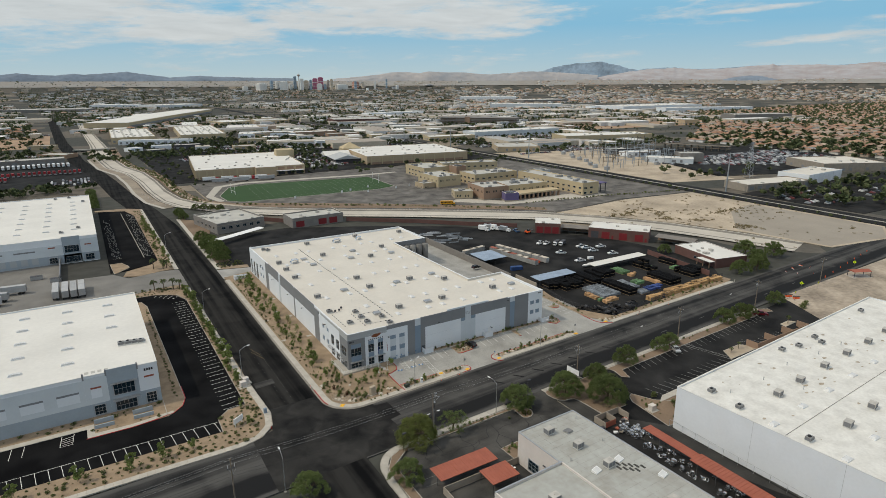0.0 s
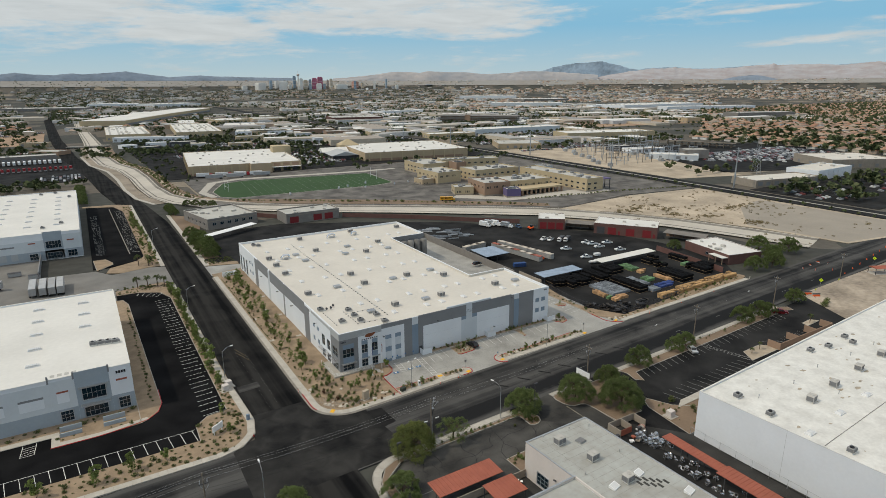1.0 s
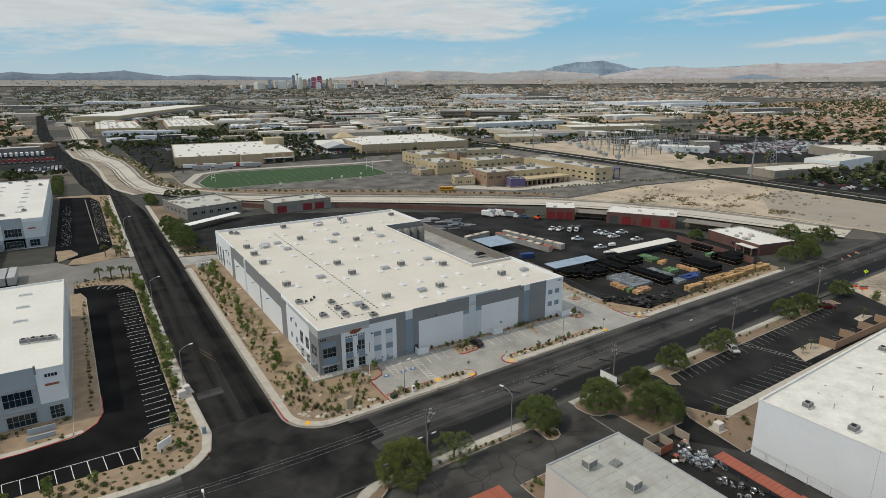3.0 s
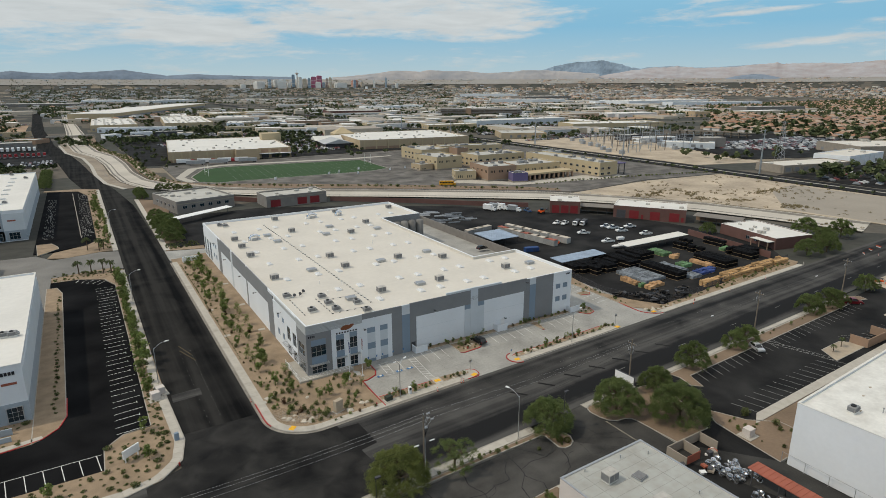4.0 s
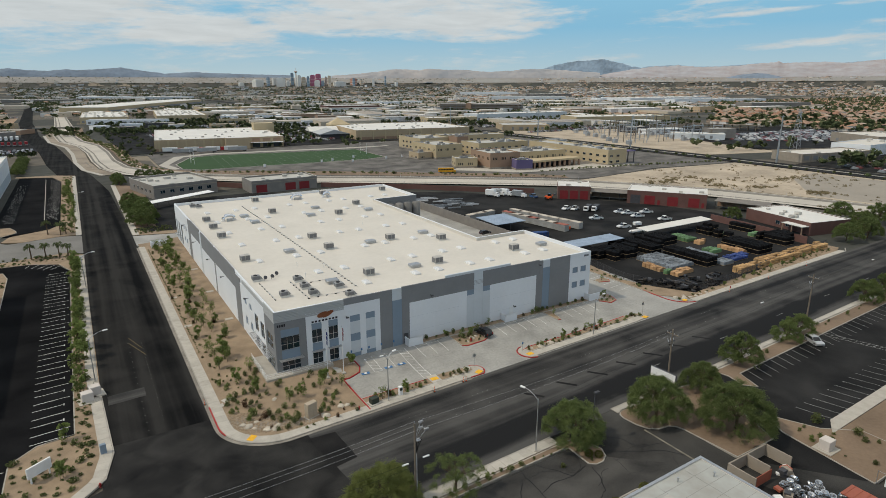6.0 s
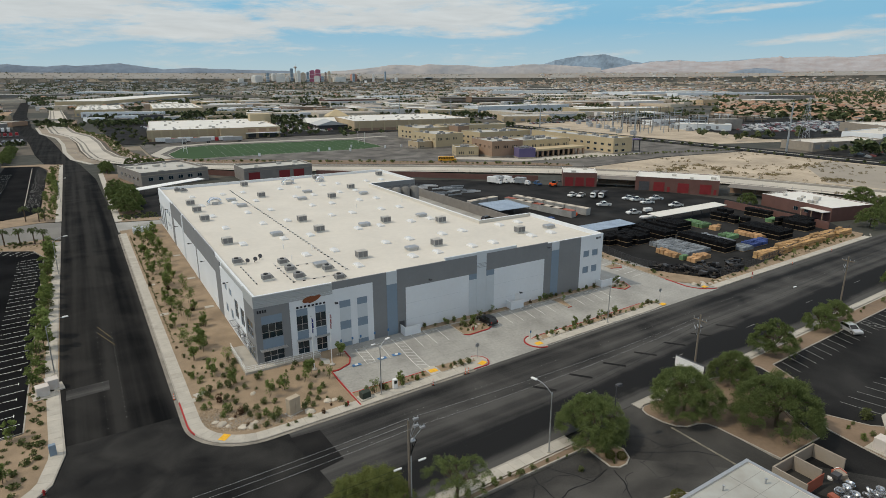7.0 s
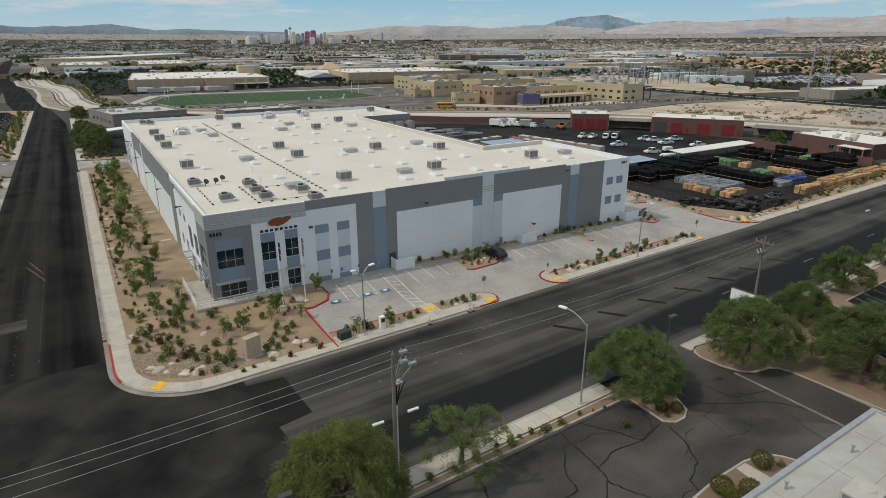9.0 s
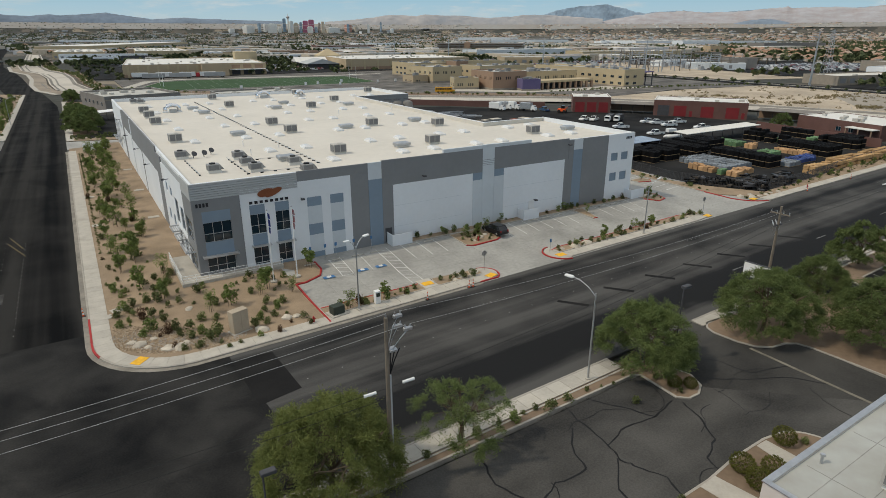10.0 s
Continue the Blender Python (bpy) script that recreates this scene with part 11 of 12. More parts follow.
MID = [(-17, 896, 62, 195, 8, "white striped-roof warehouse near the channel", CREAM_STUCCO, ROOF_W, -2), (82, 892, 70, 225, 8, "white ridged-roof warehouse beside another", CREAM_STUCCO, ROOF_W, -5), (-10, 866, 104, 16, 6, "low white shop row before the ridged warehouses", WHITE_PANEL, ROOF_W, -22),
       (-140, 651, 62, 22, 6, "long low grey workshop beside truck lots", GREY_BLOCK, ROOF_G, 3.1), (-124, 854, 35, 12, 5, "small tan shop with pale roof", TAN_STUCCO, ROOF_W, -16.8),
       (-108, 734, 38, 22, 4, "small brown shop with grey roof", BROWN_STUCCO, ROOF_G, -36.7), (217, 1220, 69, 77, 6, "cream workshop with white roof", CREAM_STUCCO, ROOF_W, 11.9),
       (184, 1040, 78, 86, 6, "white low warehouse in a row", WHITE_PANEL, ROOF_W, -15.1), (291, 1229, 75, 83, 6, "tan low warehouse in a row", TAN_STUCCO, ROOF_G, -6.2),
       (171, 881, 94, 51, 6, "white shop row with flat roof", WHITE_PANEL, ROOF_W, -15.3), (205, 2287, 190, 120, 10, "pale blue far warehouse building", PALE_PANEL, ROOF_W, 23.7),
       (-2, 2462, 164, 103, 10, "white far warehouse with long front", WHITE_PANEL, ROOF_W, -10.6), (-256, 2201, 245, 108, 8, "grey far industrial row", GREY_BLOCK, ROOF_G, -15.2),
       (-3, 749, 18, 16, 4, "small white corner shop", WHITE_PANEL, ROOF_W, 25.4), (14, 710, 26, 19, 4, "small dark-fronted corner shop", STEEL_DARK, ROOF_G, 10),
       (436, 1121, 115, 90, 9, "brown brick hotel block", BRICK, ROOF_G, -12), (415, 657, 80, 30, 6, "cream low shop row", CREAM_STUCCO, ROOF_W, -7.4),
       (504, 661, 178, 40, 9, "long blue and white warehouse", PALE_PANEL, ROOF_W, -2.5), (415, 478, 57, 52, 6, "tan commercial block with dark band", TAN_STUCCO, ROOF_G, -27),
       (579, 524, 150, 52, 9, "tall pale warehouse past the substation", CREAM_STUCCO, ROOF_W, -17.1), (1225, 1612, 252, 86, 13, "large pale industrial hall", PALE_PANEL, ROOF_W, -40),
       (1695, 2536, 296, 133, 14, "far white industrial row", WHITE_PANEL, ROOF_W, -37.5), (1642, 1938, 230, 143, 12, "far grey industrial row", GREY_BLOCK, ROOF_W, -10.3),
       (619, 1326, 186, 40, 9, "far white roofed hall", WHITE_PANEL, ROOF_W, 9.4), (1415, 1303, 120, 40, 10, "white distribution hall far off", WHITE_PANEL, ROOF_W, -16.6),
       (1445, 1192, 382, 127, 12, "long white distribution hall far off", WHITE_PANEL, ROOF_W, -1.6), (1460, 1041, 312, 50, 12, "second long white distribution hall", WHITE_PANEL, ROOF_W, -16.9),
       (1273, 695, 163, 50, 13, "grey hall under construction", GREY_BLOCK, ROOF_G, -16.5), (1059, 672, 34, 25, 9, "tan church-like corner block", TAN_STUCCO, ROOF_G, -20.3),
       (495, 301, 52, 22, 5, "white shop in the car lot", PALE_PANEL, ROOF_W, -52.6), (533, 282, 27, 20, 9, "grey block hall in the car lot", GREY_BLOCK, ROOF_G, -32.8),
       (516, 346, 49, 18, 5, "white low shed in the car lot", WHITE_PANEL, ROOF_W, -13.9), (516, 374, 28, 18, 6, "dark shed by the substation", STEEL_DARK, ROOF_G, -15.6),
       (415, 125, 72, 26, 5, "grey stepped office across the arterial", BUFF_WALL, ROOF, -12), (493, 116, 62, 28, 8, "white office block across the arterial", WHITE_PANEL, ROOF, 2),
       (584, 149, 72, 58, 8, "large cream-roofed hall across the arterial", BUFF_WALL, ROOF, -25.5), (-230, 690, 70, 50, 7, "long low grey warehouse to the west", GREY_BLOCK, ROOF_W, -4), (-320, 820, 120, 60, 8, "pale warehouse to the far west", CREAM_STUCCO, ROOF_W, -4)]
MID += [(*q, -6) for q in MID_SHOPS]
for k, (x, y, w, d, h, lab, wl_, rf, a) in enumerate(MID):
    block(x, y, w, d, h, lab, wl_, rf, a, units=int(w * d / 500), seed=k, stripes=5 if k < 2 else 0)


# long curved distribution building along the freeway, in bays
curve = [(36, 1261), (96, 1395), (160, 1538), (232, 1680), (313, 1840)]
lb = thing("long_warehouse", "very long cream distribution building with curved front", "warehouse", at=(0, 0, far_z(200, 1600)))
for nm, w0, w1, z0, z1, mt in (("wall", -90, 0, -6, 10, CREAM_STUCCO), ("roof", -88, -2, 10, 10.5, ROOF_W), ("dock_door", 0, 0.4, 0, 4, GREY_PANEL)):
    g = Geo()
    for (xa, ya), (xb, yb) in zip(curve, curve[1:]):
        d = Vector((xb - xa, yb - ya)).normalized()
        g.prism([(xa + d.y * w0, ya - d.x * w0), (xa + d.y * w1, ya - d.x * w1), (xb + d.y * w1, yb - d.x * w1), (xb + d.y * w0, yb - d.x * w0)], z0, z1)
    part(nm, g, mt, lb)

# parking structure: open decks between spandrels
ps = thing("parking_structure", "long grey four-level open parking structure", "parking garage", at=(636, 997, 0), turn=-44.8)
for k in range(5):
    part("deck", Geo().box(0, 0, 3.2 * k, 175, 51, 3.2 * k + 1.3), GREY_BLOCK, ps)
part("core", Geo().box(4, 4, 0, 171, 47, 12.8).box(60, -1, 0, 72, 1, 16), BROWN_STUCCO, ps)
for k in range(18):
    part("column", Geo().box(k * 10, -0.3, 0, k * 10 + 0.8, 0.5, 13.5), GREY_BLOCK, ps)

# lots: asphalt and bare soil between the buildings
for lab, mt, poly in (("asphalt car lot across the arterial road", ASPHALT_MID, [(470, 190), (720, 110), (790, 330), (560, 420)]), ("bare sandy lot beside the arterial road", PALE_DIRT, [(402, 190), (469, 171), (559, 424), (402, 470)]),
                      ("asphalt lot in front of offices", ASPHALT_MID, [(402, 30), (640, 20), (640, 118), (402, 122)]), ("asphalt truck lot with red trucks", ASPHALT_MID, [(-150, 470), (-54, 470), (-62, 660), (-150, 650)]),
                      ("asphalt lot around the stores", ASPHALT_MID, [(0, 640), (372, 640), (375, 860), (0, 860)]), ("dark asphalt car lot between the stores", ASPHALT_MID, [(8, 432), (372, 432), (372, 639), (0, 639)]), ("bare brown land beside the freeway", CLAY, [(690, 700), (1240, 640), (1240, 1000), (900, 960)]),
                      ("storage lot with yellow plant", CLAY, [(-230, 870), (-98, 870), (-102, 1110), (-240, 1110)]), ("bare sandy land far off", PALE_DIRT, [(900, 1500), (1150, 1420), (1200, 1560), (940, 1650)])):
    plate("far_lot", lab, "lot", poly, -0.06, mt, 0.5)

local = [(x, y, w, d, math.cos(radians(a)), math.sin(radians(a))) for x, y, w, d, h, lab, wl_, rf, a in MID] + [(636, 997, 175, 51, math.cos(radians(-44.8)), math.sin(radians(-44.8)))]
taken = [(-75, -100, 420, 640), (180, 420, 380, 640), (-200, -200, 60, 420), (400, 20, 755, 430), (-170, 455, -50, 668)]


def free(x, y, gap=12):
    if any(a < x < c and b < y < e for a, b, c, e in taken):
        return False
    if 1200 < y < 1960 and -140 < x - (36 + (y - 1261) * 0.48) < 30:
        return False
    for bx, by, w, d, c, s in local:
        u, v = (x - bx) * c + (y - by) * s, -(x - bx) * s + (y - by) * c
        if -gap < u < w + gap and -gap < v < d + gap:
            return False
    return abs(x - 390) > 16 and not (abs(x + 0.085 * (y - 400) + 30) < 26 and y > 380) and not (640 < y < 1100 and -60 < x < -5)


r9 = random.Random(19)
walls, roofs, tiles, hwalls, near_crowns, crowns, cars = Geo(), Geo(), Geo(), Geo(), [], [], Geo()


def rot_box(gw, gr, x, y, w, d, h, a, z):
    c, s = math.cos(a), math.sin(a)
    q = [(x + c * u - s * v, y + s * u + c * v) for u, v in ((-w, -d), (w, -d), (w, d), (-w, d))]
    gw.add([(*p, z - 1) for p in q] + [(*p, z + h) for p in q], [(0, 1, 5, 4), (1, 2, 6, 5), (2, 3, 7, 6), (3, 0, 4, 7)])
    gr.add([(*p, z + h) for p in q], [(0, 1, 2, 3)])


def house(x, y, w, d, h, a, z):
    c, s = math.cos(a), math.sin(a)
    q = [(x + c * u - s * v, y + s * u + c * v) for u, v in ((-w, -d), (w, -d), (w, d), (-w, d))]
    o = [(x + c * u - s * v, y + s * u + c * v) for u, v in ((-w - 0.6, -d - 0.6), (w + 0.6, -d - 0.6), (w + 0.6, d + 0.6), (-w - 0.6, d + 0.6))]
    e = [(x + c * u, y + s * u) for u in (-w * 0.35, w * 0.35)]
    hwalls.add([(*p, z - 1) for p in q] + [(*p, z + h) for p in q], [(0, 1, 5, 4), (1, 2, 6, 5), (2, 3, 7, 6), (3, 0, 4, 7)])
    tiles.add([(*p, z + h - 0.1) for p in o] + [(*p, z + h + 2.4) for p in e], [(0, 1, 5, 4), (1, 2, 5), (2, 3, 4, 5), (3, 0, 4)])


def car_at(px, py, z, turn=False):
    q = [(-1, -2.2, 0), (1, -2.2, 0), (1, 2.2, 0), (-1, 2.2, 0), (-0.95, -2.1, 0.9), (0.95, -2.1, 0.9), (0.8, 1.2, 1.6), (-0.8, 1.2, 1.6)]
    cars.add([(px + (b if turn else a), py + (a if turn else b), z + c) for a, b, c in q], [(0, 1, 5, 4), (1, 2, 6, 5), (2, 3, 7, 6), (3, 0, 4, 7), (4, 5, 6, 7)])


def heading(x, y):
    return math.degrees(math.atan2(x + 40, y + 130))


def tree(x, y, s):
    (near_crowns if math.hypot(x, y) < 1300 else crowns).append((x, y, s))


homes = lambda x, y: x > 740 and y < 0.66 * x - 60 + 60 * noise.noise(Vector((x * 0.003, y * 0.003, 0))) and not (1180 < x < 1480 and 560 < y < 780) and y > -0.2 * x
# streets of houses, two rows back to back between streets
for i in range(60):
    for j in range(-10, 60):
        px, py = 700 + i * 36.0, j * 17.0
        for side in (0, 1):
            x, y = px + side * 17 + r9.uniform(-1.5, 1.5) + 14 * math.sin(py * 0.011 + i // 6), py + r9.uniform(-1.5, 1.5) + 9 * math.sin(px * 0.009)
            if not homes(x, y) or not free(x, y):
                continue
            z = far_z(x, y)
            if r9.random() < 0.84:
                house(x, y, r9.uniform(4.8, 6.2), r9.uniform(4.5, 5.8), r9.choice((3, 3.2, 5.2)), radians(r9.choice((0, 90))), z)
            for _ in range(r9.choice((1, 1, 2))):
                tree(x + r9.uniform(-9, 9), y + r9.uniform(-9, 9), r9.uniform(0.8, 1.65))
# the wide valley: trees, houses, some flat roofs
for _ in range(56000):
    rad = 480 + 4330 * r9.random() ** 1.05
    az = r9.uniform(-12, 74)
    x, y = -40 + rad * math.sin(radians(az)), -130 + rad * math.cos(radians(az))
    if not free(x, y) or homes(x, y) and x < 2800:
        continue
    z, grow, pick, hd = far_z(x, y), 1 + rad / 5200, r9.random(), heading(x, y)
    shrink = max(0.88 if hd < 32 else 0.72, 1.2 - rad / 5200)
    works = noise.noise(Vector((x * 0.0011, y * 0.0011, 4.0))) > 0.12 and 12 < hd < 50
    open_land = noise.noise(Vector((x * 0.0016, y * 0.0016, 9.0))) > 0.30
    if open_land and rad > 900:
        if pick < 0.12:
            tree(x, y, r9.uniform(0.4, 0.9) * shrink)
    elif pick < (0.12 if works else 0.06) * (1.0 if rad > 1500 else 0.5) and rad > 850:
        big = r9.random() < (0.25 if rad < 1900 else 0.12 if works else 0.04)
        w, d = (r9.uniform(20, 70), r9.uniform(10, 26)) if big else (r9.uniform(8, 18), r9.uniform(6, 12))
        rot_box(walls, roofs, x, y, w, d, r9.uniform(4, 8), radians(r9.choice((0, 0, 90)) - 8), z)
    elif pick < (0.16 if works else 0.08 if hd < 16 else 0.13 if hd < 34 else 0.26) and rad > (1150 if hd < 12 else 1900):
        house(x, y, r9.uniform(4.5, 7.5), r9.uniform(4, 6), r9.uniform(2.6, 4.2), radians(r9.choice((0, 90))), z)
    elif pick < (0.6 if works else 0.96):
        tree(x, y, r9.uniform(0.6, 1.4) * shrink)
    elif rad < 1700:
        for k in range(6):
            car_at(x + 3.0 * k, y, z)
# car lots
for i in range(66):
    for j in range(11):
        if r9.random() < 0.74 and i * 3 > 90 - j * 12:
            u, v = i * 3.0, j * 10.0
            px, py = 478 + u * 1.25 + v * 0.2, 208 - u * 0.06 + v * 0.9
            if not any(-6 < (px - bx) * c + (py - by) * s < w + 6 and -6 < -(px - bx) * s + (py - by) * c < d + 6 for bx, by, w, d, c, s in local):
                car_at(px, py, 0)
for x0, y0, nx_, ny_ in ((142, 470, 20, 16), (250, 600, 36, 4), (40, 600, 30, 3), (406, 62, 26, 5), (490, 40, 22, 5), (-92, 474, 12, 5), (80, 660, 40, 3), (80, 700, 40, 3), (80, 740, 30, 3), (210, 780, 40, 4)):
    for i in range(nx_):
        for j in range(ny_):
            if r9.random() < (0.3 if x0 > 400 else 0.6):
                car_at(x0 + i * 3.0, y0 + j * 8.5, 0)
for nm, lab, cat, gg, mt in (("far_building_walls", "walls of countless distant low buildings", "buildings", walls, WALLS_FAR), ("far_building_roofs", "flat pale roofs of countless distant buildings", "roofs", roofs, ROOFS_FAR),
                             ("far_house_walls", "stucco walls of countless distant houses", "houses", hwalls, WALLS_FAR), ("far_house_roofs", "red-brown tiled roofs of countless distant houses", "roofs", tiles, TILES_FAR), ("far_cars", "countless cars parked in distant lots", "cars", cars, CARS_FAR)):
    thing(nm, lab, cat, kind="stuff", geo=gg, mats=mt)
# trees of the near streets and lots
for _ in range(1100):
    x, y = r9.uniform(-260, 420), r9.uniform(390, 900)
    if (free(x, y) or (180 < x < 380 and y < 430)) and not (-150 < x < -54 and 470 < y < 660):
        tree(x, y, r9.uniform(0.6, 1.3))
for x0, x1, y0, y1, n, lo, hi in ((-60, 420, 640, 900, 240, 0.6, 1.2), (100, 420, 900, 1300, 300, 0.7, 1.3), (400, 800, 640, 1000, 300, 0.8, 1.5), (140, 212, 440, 640, 60, 0.7, 1.1), (-400, -60, 680, 1500, 420, 0.8, 1.6), (400, 760, 1000, 1500, 300, 0.8, 1.6), (755, 1000, 160, 460, 260, 1.2, 2.2), (104, 210, 560, 650, 90, 0.7, 1.3), (110, 205, 425, 560, 45, 0.6, 1.1), (345, 374, 430, 640, 30, 0.7, 1.3), (-58, 22, 640, 760, 50, 0.8, 1.4), (0, 30, 400, 640, 45, 0.4, 0.9), (-150, -54, 440, 472, 22, 0.9, 1.4), (-160, -140, 470, 700, 20, 0.9, 1.3), (405, 640, 30, 112, 95, 1.2, 1.8), (405, 560, 180, 210, 10, 1.0, 1.6), (720, 800, 120, 400, 60, 0.9, 1.5), (480, 760, 430, 500, 50, 0.6, 1.2), (402, 470, 560, 650, 40, 0.6, 1.2), (405, 800, 720, 980, 260, 0.7, 1.4), (430, 470, 190, 260, 5, 1.2, 1.9)):
    for _ in range(n):
        x, y = r9.uniform(x0, x1), r9.uniform(y0, y1)
        if n < 100 or free(x, y, 4):
            tree(x, y, r9.uniform(lo, hi))
for k in range(60):
    tree(372 + r9.uniform(-2, 2), 10 + 9 * k, r9.uniform(0.3, 0.7))
clumps = [(0, 0, 3.2, 2.0, 0.75), (1.3, 0.5, 2.6, 1.4, 0.8), (-1.2, -0.6, 2.7, 1.4, 0.8), (0.2, 1.2, 2.2, 1.2, 0.8)]
join_copies("near_trees", "many dark green trees in the lots and streets", "trees", leaf_mesh("tree_clump", clumps, 8, 1.05, TREES_FAR, 77, 0.8), near_crowns, r9, far_z)
join_copies("far_trees", "countless dark green trees over the city", "trees", leaf_mesh("tree_clump", clumps[:3], 3, 1.9, TREES_FAR, 78, 0.85), crowns, r9, far_z)

# red trucks and pale trailers in the lot west of the channel
RED_TRUCK = paint("red_truck_paint", (0.30, 0.025, 0.03), 0.4, 0.1, 0.5, 4.0, each=0.3)


def truck(label, x, y, turn, trailer, red=True):
    t = thing("truck", label, "truck", "parked trucks", at=(x, y, 0), turn=turn)
    part("cab", Geo().bevel_box(-1.2, 4.6, 0.6, 1.2, 7.2, 3.4, 0.25).bevel_box(-1.1, 7.2, 0.6, 1.1, 8.6, 1.9, 0.2), RED_TRUCK if red else WHITE_CAR, t)
    part("chassis", Geo().box(-1.1, -6, 0.45, 1.1, 8.2, 0.9), STEEL_DARK, t)
    if trailer:
        part("trailer", Geo().bevel_box(-1.25, -7, 0.95, 1.25, 4.2, 4.0, 0.08), WHITE_CAR, t)
    return t


base_a, base_b = truck("red truck tractor parked in a lot", -140, 560, 4, False), truck("red truck with white box trailer", -140, 630, 4, True)
for k in range(1, 22):
    copy_thing(base_a, pose(-140 + (k % 18) * 4.4, 560 - (k // 18) * 34 + r9.uniform(-2, 2), 0, rz=4 + r9.uniform(-5, 5)))
for k in range(1, 15):
    copy_thing(base_b, pose(-140 + k * 4.6, 628 + r9.uniform(-1.5, 1.5), 0, rz=4))
for k, x in enumerate((40, 56, 72, 86)):
    copy_thing(base_b, pose(x, 431 - 0.25 * (x - 40), 0, rz=-104))

# skyline: hotel towers on the horizon
def toward(px, dist):
    """A place by heading, in degrees from the y axis, as seen from the middle of the path."""
    return (-32 + dist * math.sin(radians(px)), -112 + dist * math.cos(radians(px)))


# coloured towers are greyed and lightened to paint in distance haze
TW = {"white": paint("tower_white", (0.80, 0.80, 0.78), 0.7, 0.08, 0.02, 0.2), "blue": paint("hazed_tower_blue", (0.25, 0.33, 0.40), 0.4, 0.15, 0.02, 0.2), "red": paint("hazed_tower_red", (0.40, 0.12, 0.19), 0.5, 0.15, 0.02, 0.2), "pale": paint("tower_pale_concrete", (0.66, 0.65, 0.62), 0.7, 0.15, 0.02, 0.2), "brick": paint("hazed_tower_brick", (0.42, 0.22, 0.17), 0.6, 0.15, 0.02, 0.2), "brown": paint("hazed_tower_bronze", (0.36, 0.30, 0.27), 0.5, 0.15, 0.02, 0.2), "gold": paint("hazed_tower_tan", (0.55, 0.46, 0.36), 0.6, 0.15, 0.02, 0.2)}
r10 = random.Random(23)
TOWERS = [(14.8, 37, 41, "pale"), (15.7, 11, 51, "blue"), (16.2, 13, 44, "pale"), (16.8, 32, 53, "pale"), (17.4, 13, 28, "pale"), (17.8, 11, 75, "blue"), (18.4, 13, 69, "pale"), (18.8, 15, 55, "gold"), (18.9, 11, 38, "pale"), (19.2, 9, 62, "blue"), (19.6, 19, 67, "red"), (20.1, 19, 69, "red"), (20.0, 20, 38, "pale"), (20.5, 11, 31, "blue"), (20.8, 7, 52, "brown"), (21.1, 11, 66, "gold"), (22.0, 45, 28, "pale"), (23.3, 24, 40, "brick"), (23.3, 9, 51, "blue"), (25.1, 9, 46, "pale"), (26.2, 6, 56, "blue"), (27.2, 11, 28, "pale"), (13.4, 19, 20, "pale"), (24.0, 11, 28, "gold")]
for k, (hd, w, h, c) in enumerate(TOWERS):
    w, h = w * 0.92, h * 1.10
    x, y = toward(hd, 4500 + 25 * (k % 3))
    z = far_z(x, y)
    t = thing("tower", "distant high-rise hotel tower on the skyline", "skyscraper", "skyline towers", at=(x, y, z - 5), turn=r10.uniform(-30, 30))
    part("shaft", Geo().box(-w, -w * 0.6, 0, w, w * 0.6, h + 5), TW[c], t)
    part("crown", Geo().box(-w * 0.7, -w * 0.4, h + 5, w * 0.7, w * 0.4, h + 9), TW[c], t)
    part("band", Geo().box(-w - 0.6, -w * 0.62, (h + 5) * 0.33, w + 0.6, w * 0.62, (h + 5) * 0.36).box(-w - 0.6, -w * 0.62, (h + 5) * 0.66, w + 0.6, w * 0.62, (h + 5) * 0.69), TW["pale"], t)
x, y = toward(18.15, 4510)
st = thing("observation_tower", "tall slender observation tower with a pod and spire", "tower", at=(x, y, far_z(x, y)))
part("shaft", Geo().cyl((0, 0, -5), (0, 0, 96), 8, 4.5, n=12), TW["pale"], st)
part("pod", Geo().cyl((0, 0, 92), (0, 0, 101), 4.5, 12, n=16).cyl((0, 0, 101), (0, 0, 107), 12, 8, n=16), TW["brown"], st)
part("spire", Geo().cyl((0, 0, 107), (0, 0, 126), 1.8, 0.7, n=6), TW["pale"], st)
x, y = toward(24.4, 4380)
sl = thing("water_tower", "tall white cylindrical tower among trees", "tower", at=(x, y, far_z(x, y)))
part("shaft", Geo().cyl((0, 0, -4), (0, 0, 19), 9, 9, n=14), TW["white"], sl)

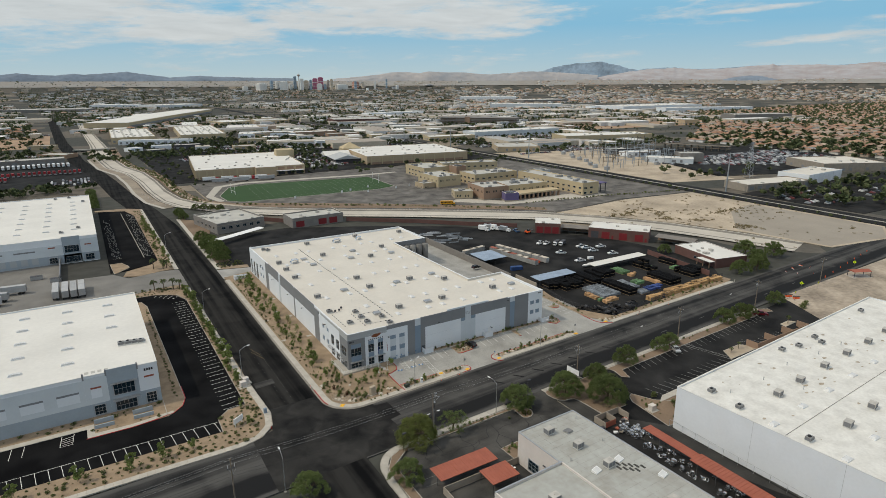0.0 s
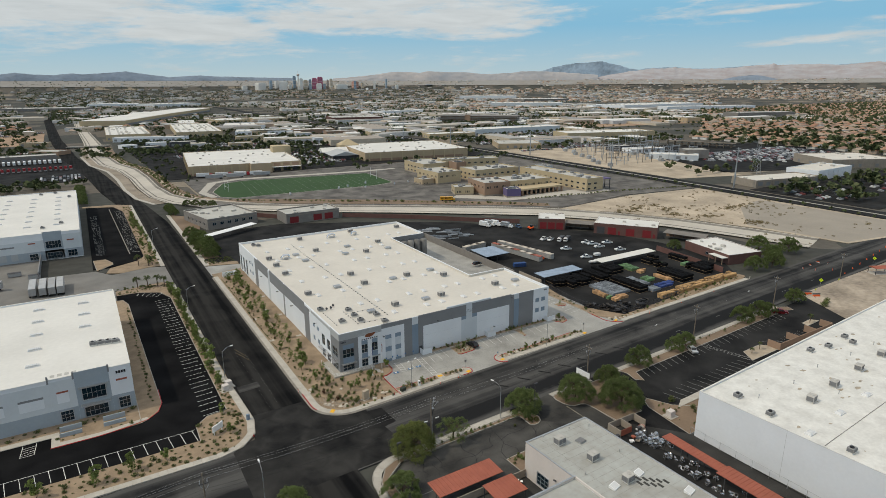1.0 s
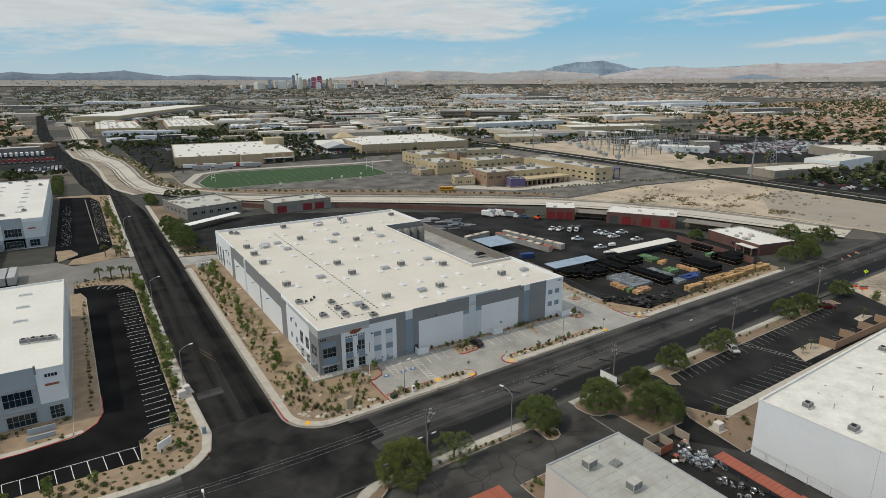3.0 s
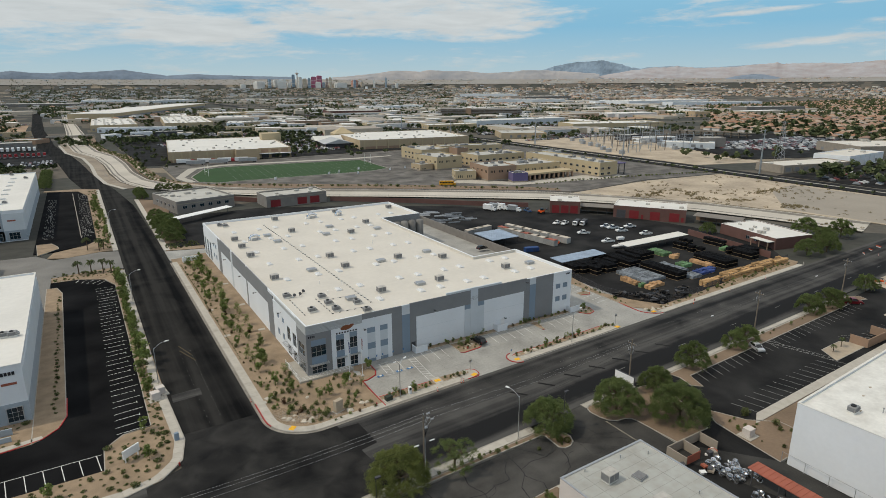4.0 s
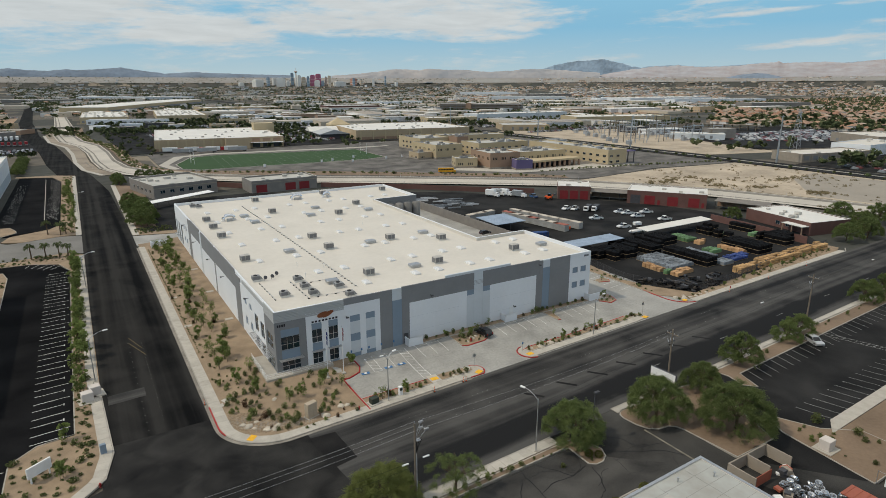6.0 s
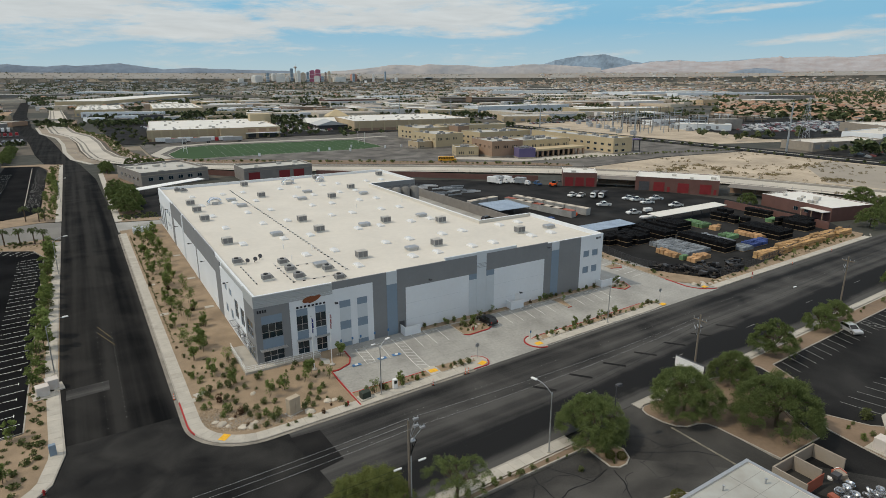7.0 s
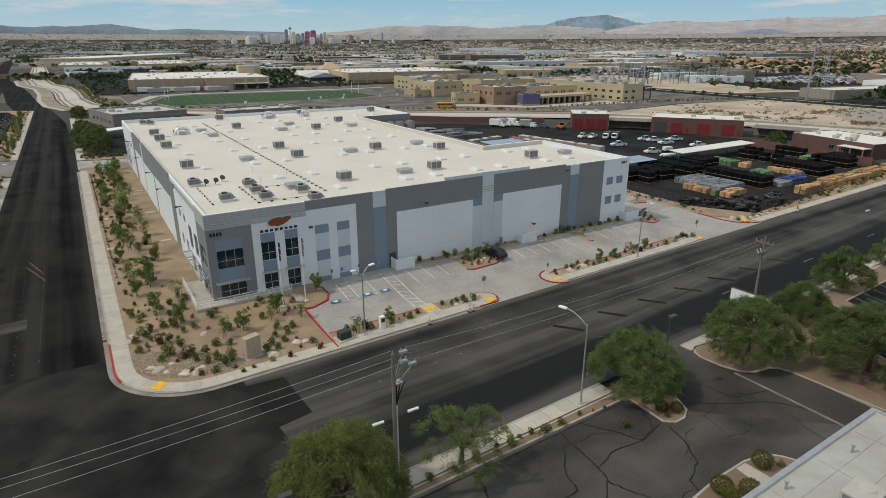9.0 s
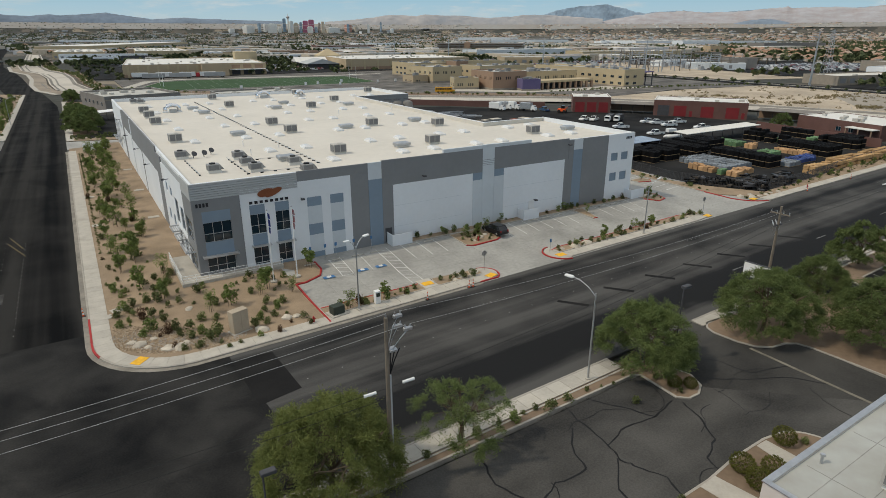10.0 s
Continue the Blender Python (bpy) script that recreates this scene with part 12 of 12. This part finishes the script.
# mountains: two ranges round the valley
def range_of(label, dist, back, heads, relief, mat, seed):
    hd0, hd1 = heads[0][0], heads[-1][0]
    n, rows = 520, 16
    g = Geo()
    for i in range(n + 1):
        hd = hd0 + (hd1 - hd0) * i / n
        top = 5 + np.interp(hd, [h[0] for h in heads], [h[1] for h in heads])
        jag = relief * (noise.fractal(Vector((hd * 0.5, seed, 0)), 0.95, 2.0, 6) + 0.7 * noise.ridged_multi_fractal(Vector((hd * 1.7, seed, 2)), 0.9, 2.1, 4, 1.0, 2.0) - 0.9)
        for j in range(rows):
            f = j / (rows - 1)
            # shallow folds keep the slopes low in contrast, as haze would
            fold = noise.ridged_multi_fractal(Vector((hd * 0.9, f * 3.2, seed + 5)), 0.9, 2.1, 5, 1.0, 2.0) - 1.2
            x, y = toward(hd, dist + back * f - 4 * fold * (0.15 + f) * (f < 1))
            low = 30 + 55 * f
            g.v.append((x, y, low + (top + jag - low) * f ** 0.9 + (3 * fold * (1 - f) if 0 < f < 1 else 0)))
    for i in range(n):
        for j in range(rows - 1):
            a = i * rows + j
            g.f.append((a, a + rows, a + rows + 1, a + 1))
    g.m = [0] * len(g.f)
    thing("mountains", label, "mountains", kind="structure", geo=g, mats=mat, smooth=True)


# added slope strip, its pale colour standing for the haze line
apron = Geo()
for k in range(72):
    h0, h1 = -42 + 2 * k, -40 + 2 * k
    for d0 in (4600, 4640, 4680, 4720, 4760):
        q = [toward(h, d) for h, d in ((h0, d0), (h1, d0), (h1, d0 + 40), (h0, d0 + 40))]
        apron.add([(p[0], p[1], far_z(*p) + 3.5) for p in q], [(0, 1, 2, 3)])
thing("desert_apron", "desert slope below the mountains, paled like horizon haze", "desert", kind="structure", geo=apron, mats=paint("haze_paled_apron", (0.33, 0.30, 0.27), 0.95, 0.2, 0.006, 0.05, hue=(0.25, 0.25, 0.24), spec=0.0))
# distance haze is painted into the rock colours: bluer and paler
M_BLUE = paint("haze_tinted_blue_mountain", (0.25, 0.325, 0.40), 0.95, 0.3, 0.01, 0.06, spec=0.0)
M_PINK = paint("haze_paled_pink_sandstone", (0.46, 0.405, 0.40), 0.95, 0.2, 0.012, 0.07, stretch=(1, 1, 5), hue=(0.37, 0.37, 0.39), spec=0.0)
M_GREY = paint("haze_tinted_grey_hills", (0.205, 0.25, 0.305), 0.95, 0.2, 0.008, 0.05, spec=0.0)
M_SAND = paint("haze_paled_foothills", (0.335, 0.35, 0.375), 0.95, 0.1, 0.004, 0.02, hue=(0.43, 0.395, 0.38), spec=0.0)
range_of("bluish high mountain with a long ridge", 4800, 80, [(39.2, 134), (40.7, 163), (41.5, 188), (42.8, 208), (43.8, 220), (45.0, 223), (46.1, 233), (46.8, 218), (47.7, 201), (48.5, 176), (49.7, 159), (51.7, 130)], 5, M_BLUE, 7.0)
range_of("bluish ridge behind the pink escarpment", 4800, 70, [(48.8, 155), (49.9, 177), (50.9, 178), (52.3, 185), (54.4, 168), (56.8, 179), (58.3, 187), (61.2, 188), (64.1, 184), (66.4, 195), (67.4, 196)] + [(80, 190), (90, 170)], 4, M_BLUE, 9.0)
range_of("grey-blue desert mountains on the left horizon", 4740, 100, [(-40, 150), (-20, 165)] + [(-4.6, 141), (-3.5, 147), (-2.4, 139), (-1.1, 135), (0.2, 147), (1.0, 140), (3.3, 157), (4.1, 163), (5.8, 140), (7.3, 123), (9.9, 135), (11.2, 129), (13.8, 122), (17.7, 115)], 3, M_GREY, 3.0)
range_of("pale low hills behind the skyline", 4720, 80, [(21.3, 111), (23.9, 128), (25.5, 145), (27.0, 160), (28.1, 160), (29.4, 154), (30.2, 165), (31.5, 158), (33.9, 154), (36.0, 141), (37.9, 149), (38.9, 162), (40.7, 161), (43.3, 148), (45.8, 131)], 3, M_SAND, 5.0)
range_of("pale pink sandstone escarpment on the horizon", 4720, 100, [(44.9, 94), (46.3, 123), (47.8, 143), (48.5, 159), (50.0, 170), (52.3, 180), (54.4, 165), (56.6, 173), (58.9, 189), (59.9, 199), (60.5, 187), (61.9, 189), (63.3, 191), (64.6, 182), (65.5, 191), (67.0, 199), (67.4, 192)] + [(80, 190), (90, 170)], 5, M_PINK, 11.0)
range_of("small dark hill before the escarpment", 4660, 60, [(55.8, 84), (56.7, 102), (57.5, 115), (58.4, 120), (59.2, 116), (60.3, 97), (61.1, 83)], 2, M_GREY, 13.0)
